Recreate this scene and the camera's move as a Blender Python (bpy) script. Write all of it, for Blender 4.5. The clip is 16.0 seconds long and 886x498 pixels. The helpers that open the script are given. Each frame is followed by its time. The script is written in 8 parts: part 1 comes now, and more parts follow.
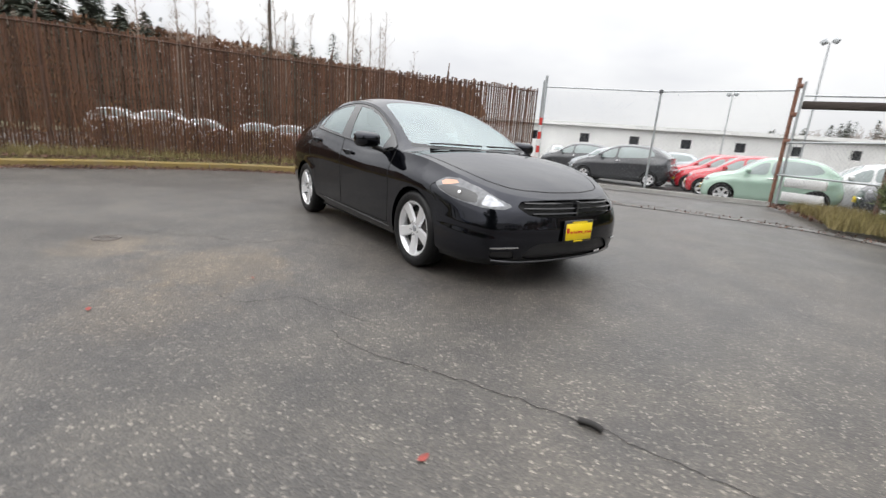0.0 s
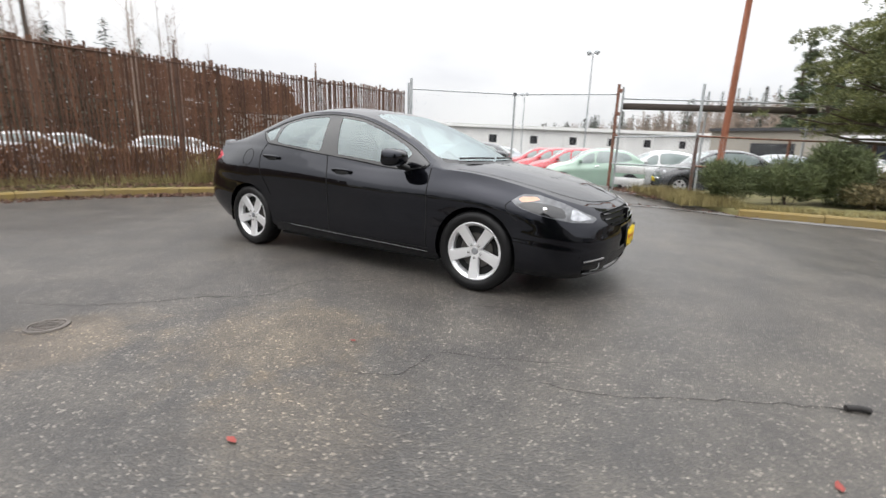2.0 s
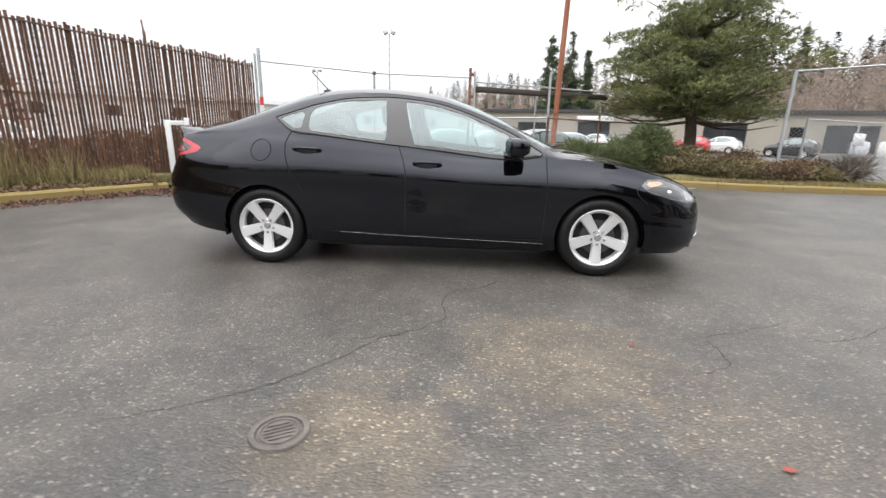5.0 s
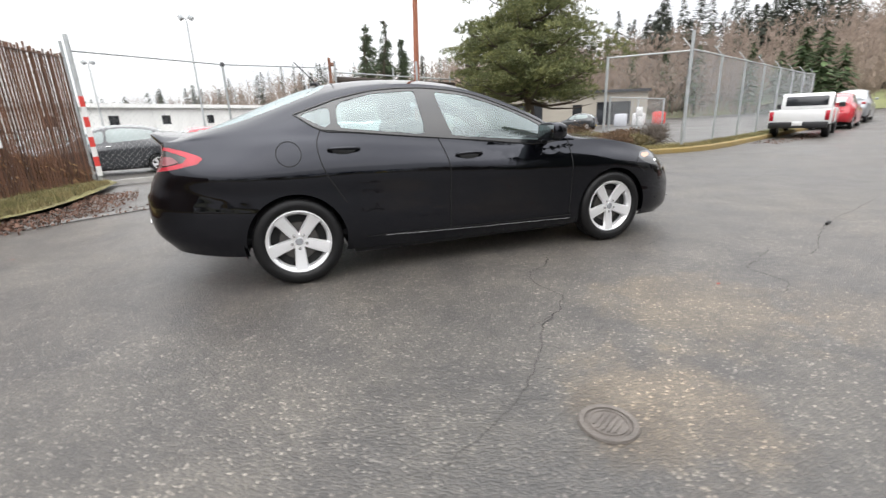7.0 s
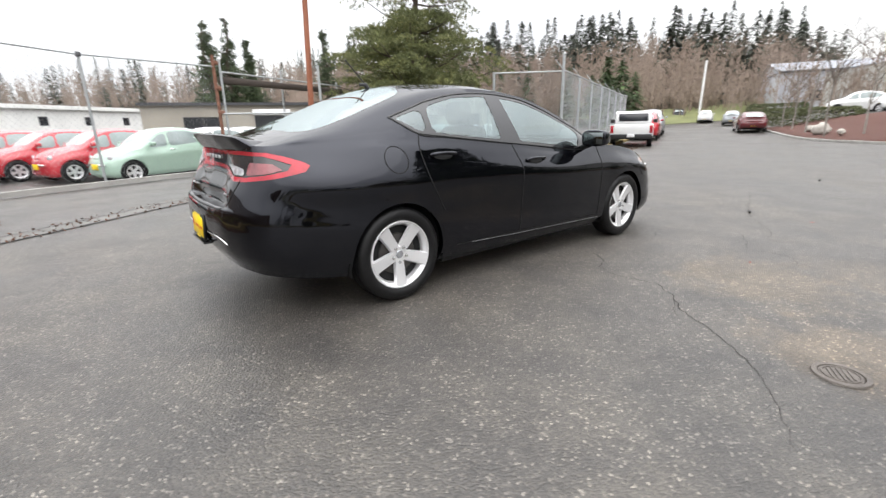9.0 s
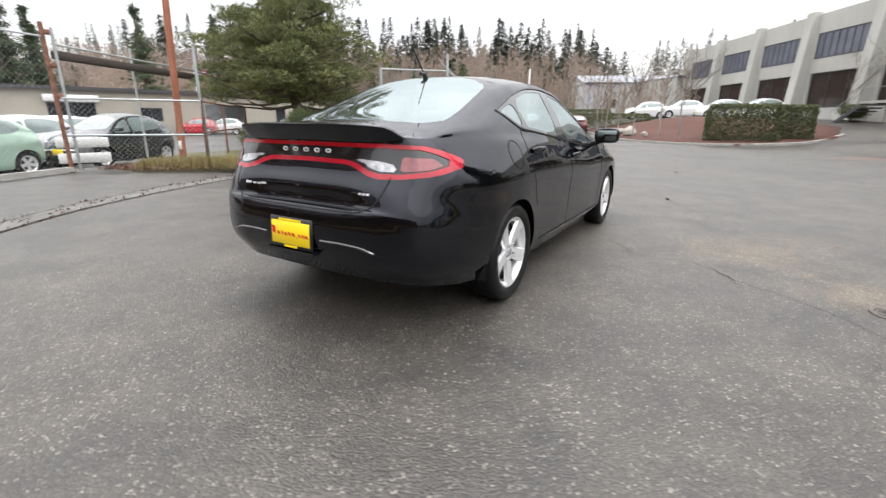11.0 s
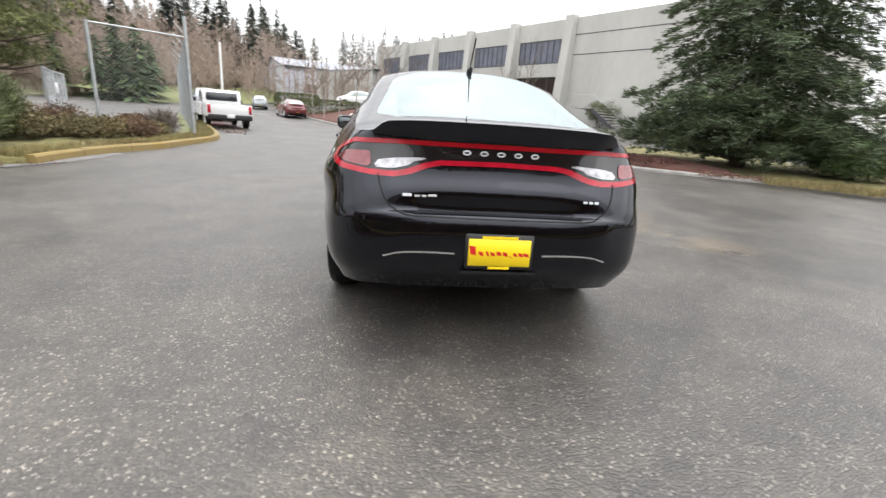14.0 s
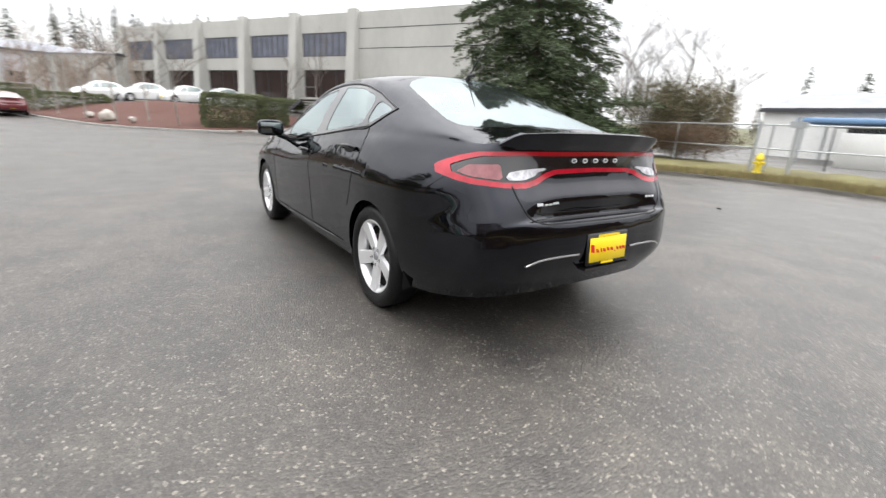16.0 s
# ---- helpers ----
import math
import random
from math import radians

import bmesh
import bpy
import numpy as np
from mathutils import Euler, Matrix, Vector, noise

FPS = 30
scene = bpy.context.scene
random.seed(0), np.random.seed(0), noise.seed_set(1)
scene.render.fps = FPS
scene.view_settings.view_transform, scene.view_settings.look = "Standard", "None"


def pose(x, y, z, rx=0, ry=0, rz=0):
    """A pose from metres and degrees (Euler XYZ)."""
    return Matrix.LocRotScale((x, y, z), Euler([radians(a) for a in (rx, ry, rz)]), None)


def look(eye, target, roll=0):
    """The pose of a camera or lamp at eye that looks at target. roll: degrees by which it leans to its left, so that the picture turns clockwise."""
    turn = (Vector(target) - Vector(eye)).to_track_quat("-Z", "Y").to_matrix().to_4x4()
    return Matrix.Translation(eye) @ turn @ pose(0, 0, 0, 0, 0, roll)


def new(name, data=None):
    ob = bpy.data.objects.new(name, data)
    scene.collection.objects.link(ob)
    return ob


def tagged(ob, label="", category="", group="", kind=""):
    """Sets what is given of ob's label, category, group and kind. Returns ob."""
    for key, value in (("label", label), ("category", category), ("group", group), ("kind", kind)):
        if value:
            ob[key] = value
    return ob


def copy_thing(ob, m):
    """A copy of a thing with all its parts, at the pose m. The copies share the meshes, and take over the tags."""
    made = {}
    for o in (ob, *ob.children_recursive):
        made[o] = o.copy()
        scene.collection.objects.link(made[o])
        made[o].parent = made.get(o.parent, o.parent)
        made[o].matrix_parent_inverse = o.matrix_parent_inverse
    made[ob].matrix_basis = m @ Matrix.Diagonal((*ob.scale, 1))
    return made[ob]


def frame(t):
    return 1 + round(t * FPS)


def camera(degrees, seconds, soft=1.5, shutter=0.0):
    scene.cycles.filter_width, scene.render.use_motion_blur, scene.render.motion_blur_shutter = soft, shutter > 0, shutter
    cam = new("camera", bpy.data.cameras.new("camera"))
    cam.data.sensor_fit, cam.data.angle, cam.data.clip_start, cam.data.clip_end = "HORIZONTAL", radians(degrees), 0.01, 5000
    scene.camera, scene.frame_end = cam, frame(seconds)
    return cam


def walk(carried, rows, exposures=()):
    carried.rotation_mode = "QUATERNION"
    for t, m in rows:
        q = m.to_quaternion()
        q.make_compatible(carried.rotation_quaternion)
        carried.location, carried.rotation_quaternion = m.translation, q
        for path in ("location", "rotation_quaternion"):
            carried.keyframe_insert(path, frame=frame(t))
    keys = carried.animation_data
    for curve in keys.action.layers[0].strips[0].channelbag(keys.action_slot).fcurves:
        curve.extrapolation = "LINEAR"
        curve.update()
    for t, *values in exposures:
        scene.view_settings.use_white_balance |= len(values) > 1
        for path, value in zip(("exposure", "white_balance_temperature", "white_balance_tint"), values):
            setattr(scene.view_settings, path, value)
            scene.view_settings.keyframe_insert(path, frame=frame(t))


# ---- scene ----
cam = camera(89.9, 16.0, 1.4, 0.5)

PATH = [
    (0, (4.442, -2.755, 1.057), (2.862, -1.627, 0.575), 4.1),
    (0.5, (4.083, -3.068, 1.054), (2.623, -1.778, 0.599), 3.7),
    (1, (3.68, -3.367, 1.087), (2.37, -1.934, 0.608), 2.9),
    (1.5, (3.27, -3.6, 1.101), (2.06, -2.072, 0.651), 2.8),
    (2, (2.879, -3.855, 1.101), (1.87, -2.187, 0.651), 1.8),
    (2.5, (2.45, -4.005, 1.091), (1.612, -2.259, 0.595), 1.6),
    (3, (2.029, -4.181, 1.094), (1.381, -2.354, 0.604), 2.2),
    (3.5, (1.616, -4.316, 1.11), (1.078, -2.455, 0.615), 1.2),
    (4, (1.173, -4.382, 1.112), (0.774, -2.489, 0.605), 1.0),
    (6.5, (-0.922, -4.251, 1.114), (-0.513, -2.367, 0.58), -0.7),
    (7, (-1.372, -4.125, 1.121), (-0.754, -2.307, 0.563), -2.2),
    (7.5, (-1.781, -3.92, 1.127), (-1.036, -2.141, 0.596), -2.5),
    (8, (-2.196, -3.732, 1.125), (-1.254, -2.048, 0.597), -2.2),
    (8.5, (-2.567, -3.525, 1.14), (-1.517, -1.905, 0.618), -2.4),
    (9, (-2.887, -3.259, 1.143), (-1.691, -1.749, 0.603), -1.1),
    (11.5, (-4.11, -1.501, 1.128), (-2.366, -0.674, 0.606), 1.1),
    (12, (-4.245, -1.069, 1.137), (-2.411, -0.44, 0.648), 1.8),
    (12.5, (-4.33, -0.68, 1.128), (-2.457, -0.225, 0.598), 1.3),
    (13, (-4.37, -0.275, 1.143), (-2.459, 0.013, 0.628), 2.9),
    (13.5, (-4.401, 0.126, 1.149), (-2.468, 0.067, 0.639), 4.0),
    (14, (-4.303, 0.513, 1.132), (-2.402, 0.271, 0.56), 4.0),
    (14.5, (-4.222, 0.884, 1.123), (-2.358, 0.394, 0.589), 3.8),
    (15, (-4.115, 1.256, 1.132), (-2.328, 0.544, 0.584), 2.6),
    (15.5, (-3.925, 1.609, 1.128), (-2.193, 0.763, 0.596), 3.4),
    (16, (-3.745, 1.988, 1.134), (-2.156, 0.905, 0.583), 2.9),
]
walk(cam, [(t, look(eye, target, roll)) for t, eye, target, roll in PATH],
     [(0, -.26), (2, -.18), (4, -.04), (7, .10), (9, .08), (11.5, .05), (12, .09), (12.5, .21), (13.2, .23), (14.5, .18), (16, .17)])

# ---------------------------------------------------------------- light
SUN_EL, SUN_ROT = 48.0, 200.0
world = bpy.data.worlds.new("overcast_sky")
scene.world = world
world.use_nodes = True
wn, wl = world.node_tree.nodes, world.node_tree.links
wn.clear()
w_out = wn.new("ShaderNodeOutputWorld")
w_bg = wn.new("ShaderNodeBackground")
w_sky = wn.new("ShaderNodeTexSky")
w_sky.sky_type = "NISHITA"
w_sky.sun_disc = False
w_sky.sun_elevation, w_sky.sun_rotation = radians(SUN_EL), radians(SUN_ROT)
w_tc = wn.new("ShaderNodeTexCoord")
w_map = wn.new("ShaderNodeMapping")
w_map.inputs["Scale"].default_value = (1.0, 1.0, 2.6)
w_noise = wn.new("ShaderNodeTexNoise")
w_noise.inputs["Scale"].default_value = 2.2
w_noise.inputs["Detail"].default_value = 5.0
w_noise.inputs["Roughness"].default_value = 0.52
w_ramp = wn.new("ShaderNodeValToRGB")
w_ramp.color_ramp.elements[0].position, w_ramp.color_ramp.elements[0].color = 0.34, (0.84, 0.845, 0.875, 1)
w_ramp.color_ramp.elements[1].position, w_ramp.color_ramp.elements[1].color = 0.62, (1.03, 1.03, 1.03, 1)
w_dim = wn.new("ShaderNodeVectorMath")
w_dim.operation = "SCALE"
w_dim.inputs["Scale"].default_value = 0.09
w_mix = wn.new("ShaderNodeMixRGB")
w_mix.inputs["Fac"].default_value = 0.93
wl.new(w_tc.outputs["Generated"], w_map.inputs["Vector"])
wl.new(w_map.outputs["Vector"], w_noise.inputs["Vector"])
wl.new(w_noise.outputs["Fac"], w_ramp.inputs["Fac"])
wl.new(w_sky.outputs["Color"], w_dim.inputs[0])
wl.new(w_dim.outputs["Vector"], w_mix.inputs["Color1"])
wl.new(w_ramp.outputs["Color"], w_mix.inputs["Color2"])
wl.new(w_mix.outputs["Color"], w_bg.inputs["Color"])
# an overcast sky grows brighter towards the zenith
w_sep = wn.new("ShaderNodeSeparateXYZ")
wl.new(w_tc.outputs["Generated"], w_sep.inputs[0])
w_up = wn.new("ShaderNodeMath")
w_up.operation = "MAXIMUM"
w_up.inputs[1].default_value = 0.0
wl.new(w_sep.outputs["Z"], w_up.inputs[0])
w_sq = wn.new("ShaderNodeMath")
w_sq.operation = "POWER"
w_sq.inputs[1].default_value = 1.8
wl.new(w_up.outputs[0], w_sq.inputs[0])
w_str = wn.new("ShaderNodeMath")
w_str.operation = "MULTIPLY_ADD"
w_str.inputs[1].default_value, w_str.inputs[2].default_value = 3.7, 1.14
wl.new(w_sq.outputs[0], w_str.inputs[0])
wl.new(w_str.outputs[0], w_bg.inputs["Strength"])
wl.new(w_bg.outputs["Background"], w_out.inputs["Surface"])

sun_data = bpy.data.lights.new("sun", "SUN")
sun_data.energy, sun_data.angle, sun_data.color = 0.8, radians(75), (1.0, 0.97, 0.93)
sun = new("sun", sun_data)
sun.matrix_world = look((0, 0, 30), (5, 24, 0))

# ---------------------------------------------------------------- materials
MATS = {}


def material(name, color, rough=0.6, metal=0.0, vary=0.15, scale=6.0, bump=0.0, bump_scale=40.0, tint=None,
             coat=0.0, island=0.0, objrand=0.0, spec=0.5, stretch=None, grain=0.0):
    """A principled surface with two scales of tone variation and optional relief."""
    m = bpy.data.materials.new(name)
    m.use_nodes = True
    n, l = m.node_tree.nodes, m.node_tree.links
    b = n["Principled BSDF"]
    b.inputs["Roughness"].default_value = rough
    b.inputs["Metallic"].default_value = metal
    b.inputs["Specular IOR Level"].default_value = spec
    b.inputs["Coat Weight"].default_value = coat
    b.inputs["Coat Roughness"].default_value = 0.03
    tc = n.new("ShaderNodeTexCoord")
    mp = n.new("ShaderNodeMapping")
    if stretch:
        mp.inputs["Scale"].default_value = stretch
    l.new(tc.outputs["Object"], mp.inputs["Vector"])
    big = n.new("ShaderNodeTexNoise")
    big.inputs["Scale"].default_value, big.inputs["Detail"].default_value = scale, 6
    l.new(mp.outputs["Vector"], big.inputs["Vector"])
    small = n.new("ShaderNodeTexNoise")
    small.inputs["Scale"].default_value, small.inputs["Detail"].default_value = scale * 9, 3
    l.new(mp.outputs["Vector"], small.inputs["Vector"])
    add = n.new("ShaderNodeMath")
    add.operation = "MULTIPLY_ADD"
    l.new(small.outputs["Fac"], add.inputs[0])
    add.inputs[1].default_value = 0.35 + grain
    l.new(big.outputs["Fac"], add.inputs[2])
    ramp = n.new("ShaderNodeMapRange")
    ramp.inputs["From Min"].default_value, ramp.inputs["From Max"].default_value = 0.40, 0.95 + grain
    ramp.inputs["To Min"].default_value, ramp.inputs["To Max"].default_value = 0, 1
    l.new(add.outputs[0], ramp.inputs["Value"])
    mix = n.new("ShaderNodeMixRGB")
    c1 = [c * (1 - vary) for c in color]
    c2 = [min(1, c * (1 + vary)) for c in (tint or color)]
    mix.inputs["Color1"].default_value, mix.inputs["Color2"].default_value = (*c1, 1), (*c2, 1)
    l.new(ramp.outputs["Result"], mix.inputs["Fac"])
    last = mix.outputs["Color"]
    if island or objrand:
        hsv = n.new("ShaderNodeHueSaturation")
        mr = n.new("ShaderNodeMapRange")
        k = island or objrand
        mr.inputs["To Min"].default_value, mr.inputs["To Max"].default_value = 1 - k, 1 + k
        if island:
            geo = n.new("ShaderNodeNewGeometry")
            l.new(geo.outputs["Random Per Island"], mr.inputs["Value"])
        else:
            oi = n.new("ShaderNodeObjectInfo")
            l.new(oi.outputs["Random"], mr.inputs["Value"])
        l.new(mr.outputs["Result"], hsv.inputs["Value"])
        l.new(last, hsv.inputs["Color"])
        last = hsv.outputs["Color"]
    l.new(last, b.inputs["Base Color"])
    if bump:
        bt = n.new("ShaderNodeTexNoise")
        bt.inputs["Scale"].default_value, bt.inputs["Detail"].default_value = bump_scale, 4
        l.new(mp.outputs["Vector"], bt.inputs["Vector"])
        bn = n.new("ShaderNodeBump")
        bn.inputs["Strength"].default_value, bn.inputs["Distance"].default_value = bump, 0.02
        l.new(bt.outputs["Fac"], bn.inputs["Height"])
        l.new(bn.outputs["Normal"], b.inputs["Normal"])
    MATS[name] = m
    return m


def asphalt(name, base, damp=0.0, stains=()):
    """Worn asphalt: light and dark aggregate, large patches, fine relief."""
    m = bpy.data.materials.new(name)
    m.use_nodes = True
    n, l = m.node_tree.nodes, m.node_tree.links
    b = n["Principled BSDF"]
    tc = n.new("ShaderNodeTexCoord")
    patch = n.new("ShaderNodeTexNoise")
    patch.inputs["Scale"].default_value, patch.inputs["Detail"].default_value = 0.35, 6
    patch.inputs["Roughness"].default_value = 0.62
    mid = n.new("ShaderNodeTexNoise")
    mid.inputs["Scale"].default_value, mid.inputs["Detail"].default_value = 2.3, 6
    stone = n.new("ShaderNodeTexVoronoi")
    stone.inputs["Scale"].default_value, stone.inputs["Randomness"].default_value = 98, 1.0
    grit = n.new("ShaderNodeTexNoise")
    grit.inputs["Scale"].default_value, grit.inputs["Detail"].default_value = 150, 2
    for t in (patch, mid, stone, grit):
        l.new(tc.outputs["Object"], t.inputs["Vector"])
    ramp = n.new("ShaderNodeValToRGB")
    e = ramp.color_ramp.elements
    e[0].position, e[0].color = 0.30, (*[c * 0.70 for c in base], 1)
    e[1].position, e[1].color = 0.68, (base[0] * 1.16, base[1] * 1.12, base[2] * 1.06, 1)
    l.new(patch.outputs["Fac"], ramp.inputs["Fac"])
    warm = n.new("ShaderNodeMixRGB")
    warm.blend_type = "MULTIPLY"
    wr = n.new("ShaderNodeValToRGB")
    wr.color_ramp.elements[0].position, wr.color_ramp.elements[0].color = 0.35, (0.77, 0.77, 0.79, 1)
    wr.color_ramp.elements[1].position, wr.color_ramp.elements[1].color = 0.70, (1.20, 1.18, 1.14, 1)
    l.new(mid.outputs["Fac"], wr.inputs["Fac"])
    warm.inputs["Fac"].default_value = 1.0
    l.new(ramp.outputs["Color"], warm.inputs["Color1"])
    l.new(wr.outputs["Color"], warm.inputs["Color2"])
    # aggregate: each cell its own tone, a few stones pale
    cell = n.new("ShaderNodeSeparateColor")
    l.new(stone.outputs["Color"], cell.inputs["Color"])
    tone = n.new("ShaderNodeValToRGB")
    t = tone.color_ramp.elements
    t[0].position, t[0].color = 0.0, (0.62, 0.62, 0.64, 1)
    t[1].position, t[1].color = 1.0, (3.7, 3.65, 3.5, 1)
    x = tone.color_ramp.elements.new(0.60)
    x.color = (0.92, 0.92, 0.92, 1)
    x = tone.color_ramp.elements.new(0.92)
    x.color = (1.30, 1.28, 1.24, 1)
    l.new(cell.outputs["Red"], tone.inputs["Fac"])
    agg = n.new("ShaderNodeMixRGB")
    agg.blend_type, agg.inputs["Fac"].default_value = "MULTIPLY", 0.85
    l.new(warm.outputs["Color"], agg.inputs["Color1"])
    l.new(tone.outputs["Color"], agg.inputs["Color2"])
    gm = n.new("ShaderNodeMapRange")
    gm.inputs["To Min"].default_value, gm.inputs["To Max"].default_value = 0.35, 1.65
    l.new(grit.outputs["Fac"], gm.inputs["Value"])
    blotch = n.new("ShaderNodeTexNoise")
    blotch.inputs["Scale"].default_value, blotch.inputs["Detail"].default_value = 13.0, 4
    l.new(tc.outputs["Object"], blotch.inputs["Vector"])
    bm_ = n.new("ShaderNodeMapRange")
    bm_.inputs["From Min"].default_value, bm_.inputs["From Max"].default_value = 0.3, 0.7
    bm_.inputs["To Min"].default_value, bm_.inputs["To Max"].default_value = 0.85, 1.15
    l.new(blotch.outputs["Fac"], bm_.inputs["Value"])
    worn = n.new("ShaderNodeMixRGB")
    worn.blend_type, worn.inputs["Fac"].default_value = "MULTIPLY", 1.0
    l.new(agg.outputs["Color"], worn.inputs["Color1"])
    l.new(bm_.outputs["Result"], worn.inputs["Color2"])
    fin = n.new("ShaderNodeMixRGB")
    fin.blend_type, fin.inputs["Fac"].default_value = "MULTIPLY", 1.0
    l.new(worn.outputs["Color"], fin.inputs["Color1"])
    l.new(gm.outputs["Result"], fin.inputs["Color2"])
    last = fin.outputs["Color"]
    if stains:
        warp = n.new("ShaderNodeTexNoise")
        warp.inputs["Scale"].default_value, warp.inputs["Detail"].default_value = 5.0, 4
        l.new(tc.outputs["Object"], warp.inputs["Vector"])
    for sx, sy, sr, mul in stains:
        dist = n.new("ShaderNodeVectorMath")
        dist.operation = "DISTANCE"
        dist.inputs[1].default_value = (sx, sy, 0)
        l.new(tc.outputs["Object"], dist.inputs[0])
        dd = n.new("ShaderNodeMath")
        dd.operation = "MULTIPLY_ADD"
        dd.inputs[1].default_value = sr * 1.6
        l.new(warp.outputs["Fac"], dd.inputs[0])
        l.new(dist.outputs["Value"], dd.inputs[2])
        fall = n.new("ShaderNodeMapRange")
        fall.interpolation_type = "SMOOTHSTEP"
        fall.inputs["From Min"].default_value, fall.inputs["From Max"].default_value = sr * 1.3, sr * 1.95
        fall.inputs["To Min"].default_value, fall.inputs["To Max"].default_value = 1.0, 0.0
        l.new(dd.outputs[0], fall.inputs["Value"])
        sm = n.new("ShaderNodeMixRGB")
        sm.blend_type = "MULTIPLY"
        sm.inputs["Color2"].default_value = (*mul, 1)
        l.new(fall.outputs["Result"], sm.inputs["Fac"])
        l.new(last, sm.inputs["Color1"])
        last = sm.outputs["Color"]
    l.new(last, b.inputs["Base Color"])
    rm = n.new("ShaderNodeMapRange")
    rm.inputs["From Min"].default_value, rm.inputs["From Max"].default_value = 0.3, 0.7
    rm.inputs["To Min"].default_value, rm.inputs["To Max"].default_value = 0.30 - damp, 0.56 - damp
    l.new(patch.outputs["Fac"], rm.inputs["Value"])
    l.new(rm.outputs["Result"], b.inputs["Roughness"])
    bn = n.new("ShaderNodeBump")
    bn.inputs["Strength"].default_value, bn.inputs["Distance"].default_value = 0.50, 0.006
    l.new(stone.outputs["Distance"], bn.inputs["Height"])
    bn.invert = True
    l.new(bn.outputs["Normal"], b.inputs["Normal"])
    MATS[name] = m
    return m


def glass(name, tint, ior=1.5, gloss=1.0, veil=0.0, f0=None):
    """Thin window glass: clear straight through, mirror-like at grazing angles, with a faint pale diffuse layer on it.
    """
    m = bpy.data.materials.new(name)
    m.use_nodes = True
    n, l = m.node_tree.nodes, m.node_tree.links
    n.remove(n["Principled BSDF"])
    tr = n.new("ShaderNodeBsdfTransparent")
    tr.inputs["Color"].default_value = (*tint, 1)
    base = tr.outputs["BSDF"]
    if veil:
        df = n.new("ShaderNodeBsdfDiffuse")
        df.inputs["Color"].default_value = (0.74, 0.86, 0.86, 1)
        tl = n.new("ShaderNodeBsdfTranslucent")
        tl.inputs["Color"].default_value = (0.74, 0.86, 0.86, 1)
        half = n.new("ShaderNodeMixShader")
        l.new(df.outputs["BSDF"], half.inputs[1])
        l.new(tl.outputs["BSDF"], half.inputs[2])
        half.inputs["Fac"].default_value = 0.3
        tc = n.new("ShaderNodeTexCoord")
        nz = n.new("ShaderNodeTexNoise")
        nz.inputs["Scale"].default_value, nz.inputs["Detail"].default_value = 4.0, 5
        l.new(tc.outputs["Object"], nz.inputs["Vector"])
        mr = n.new("ShaderNodeMapRange")
        mr.inputs["From Min"].default_value, mr.inputs["From Max"].default_value = 0.3, 0.7
        mr.inputs["To Min"].default_value, mr.inputs["To Max"].default_value = veil * 0.6, veil * 1.4
        l.new(nz.outputs["Fac"], mr.inputs["Value"])
        # mixes the uneven pale diffuse layer over the clear glass
        fog = n.new("ShaderNodeMixShader")
        l.new(mr.outputs["Result"], fog.inputs["Fac"])
        l.new(base, fog.inputs[1])
        l.new(half.outputs["Shader"], fog.inputs[2])
        base = fog.outputs["Shader"]
    gl = n.new("ShaderNodeBsdfGlossy")
    gl.inputs["Roughness"].default_value = 0.015
    gl.inputs["Color"].default_value = (gloss * 0.86, gloss * 0.96, gloss * 0.97, 1)
    lw = n.new("ShaderNodeLayerWeight")
    lw.inputs["Blend"].default_value = 0.5
    pw = n.new("ShaderNodeMath")
    pw.operation = "POWER"
    pw.inputs[1].default_value = 2.6
    l.new(lw.outputs["Facing"], pw.inputs[0])
    fr = n.new("ShaderNodeMapRange")
    fr.inputs["To Min"].default_value, fr.inputs["To Max"].default_value = f0 or 2 * ((ior - 1) / (ior + 1)) ** 2, 1.0
    l.new(pw.outputs[0], fr.inputs["Value"])
    mx = n.new("ShaderNodeMixShader")
    l.new(fr.outputs["Result"], mx.inputs["Fac"])
    l.new(base, mx.inputs[1])
    l.new(gl.outputs["BSDF"], mx.inputs[2])
    l.new(mx.outputs["Shader"], n["Material Output"].inputs["Surface"])
    MATS[name] = m
    return m


M = MATS
STAINS = [(-.08, -2.98, .44, (1.58, 1.42, 1.20)), (.85, -2.28, .62, (1.45, 1.32, 1.12)), (-.35, -2.98, .24, (.74, .72, .70)), (1.55, -2.75, .5, (1.12, 1.06, .98)),
          (-2.15, .5, .35, (.72, .73, .76)), (-.3, -4.6, .9, (.88, .87, .87)), (-5.2, -2.0, 1.6, (.86, .85, .84)), (16.5, -6.2, 1.0, (1.5, .95, .80))]
asphalt("asphalt", (0.0745, 0.0702, 0.0655), 0.0, STAINS)
material("car_black", (0.0016, 0.0017, 0.0024), 0.025, 0.0, 0.1, 2)
paint = M["car_black"].node_tree
pb = paint.nodes["Principled BSDF"]
pb.inputs["IOR"].default_value = 1.52
pb.inputs["Specular Tint"].default_value = (0.86, 0.885, 1.0, 1)
peel, wave = paint.nodes.new("ShaderNodeTexNoise"), paint.nodes.new("ShaderNodeBump")
peel.inputs["Scale"].default_value, peel.inputs["Detail"].default_value = 5.0, 2
wave.inputs["Strength"].default_value, wave.inputs["Distance"].default_value = 0.14, 0.02
peel_at = paint.nodes.new("ShaderNodeTexCoord")
paint.links.new(peel_at.outputs["Object"], peel.inputs["Vector"])
paint.links.new(peel.outputs["Fac"], wave.inputs["Height"])
paint.links.new(wave.outputs["Normal"], pb.inputs["Normal"])
material("black_plastic", (0.012, 0.012, 0.013), 0.42, 0, 0.15, 8, 0.15, 300)
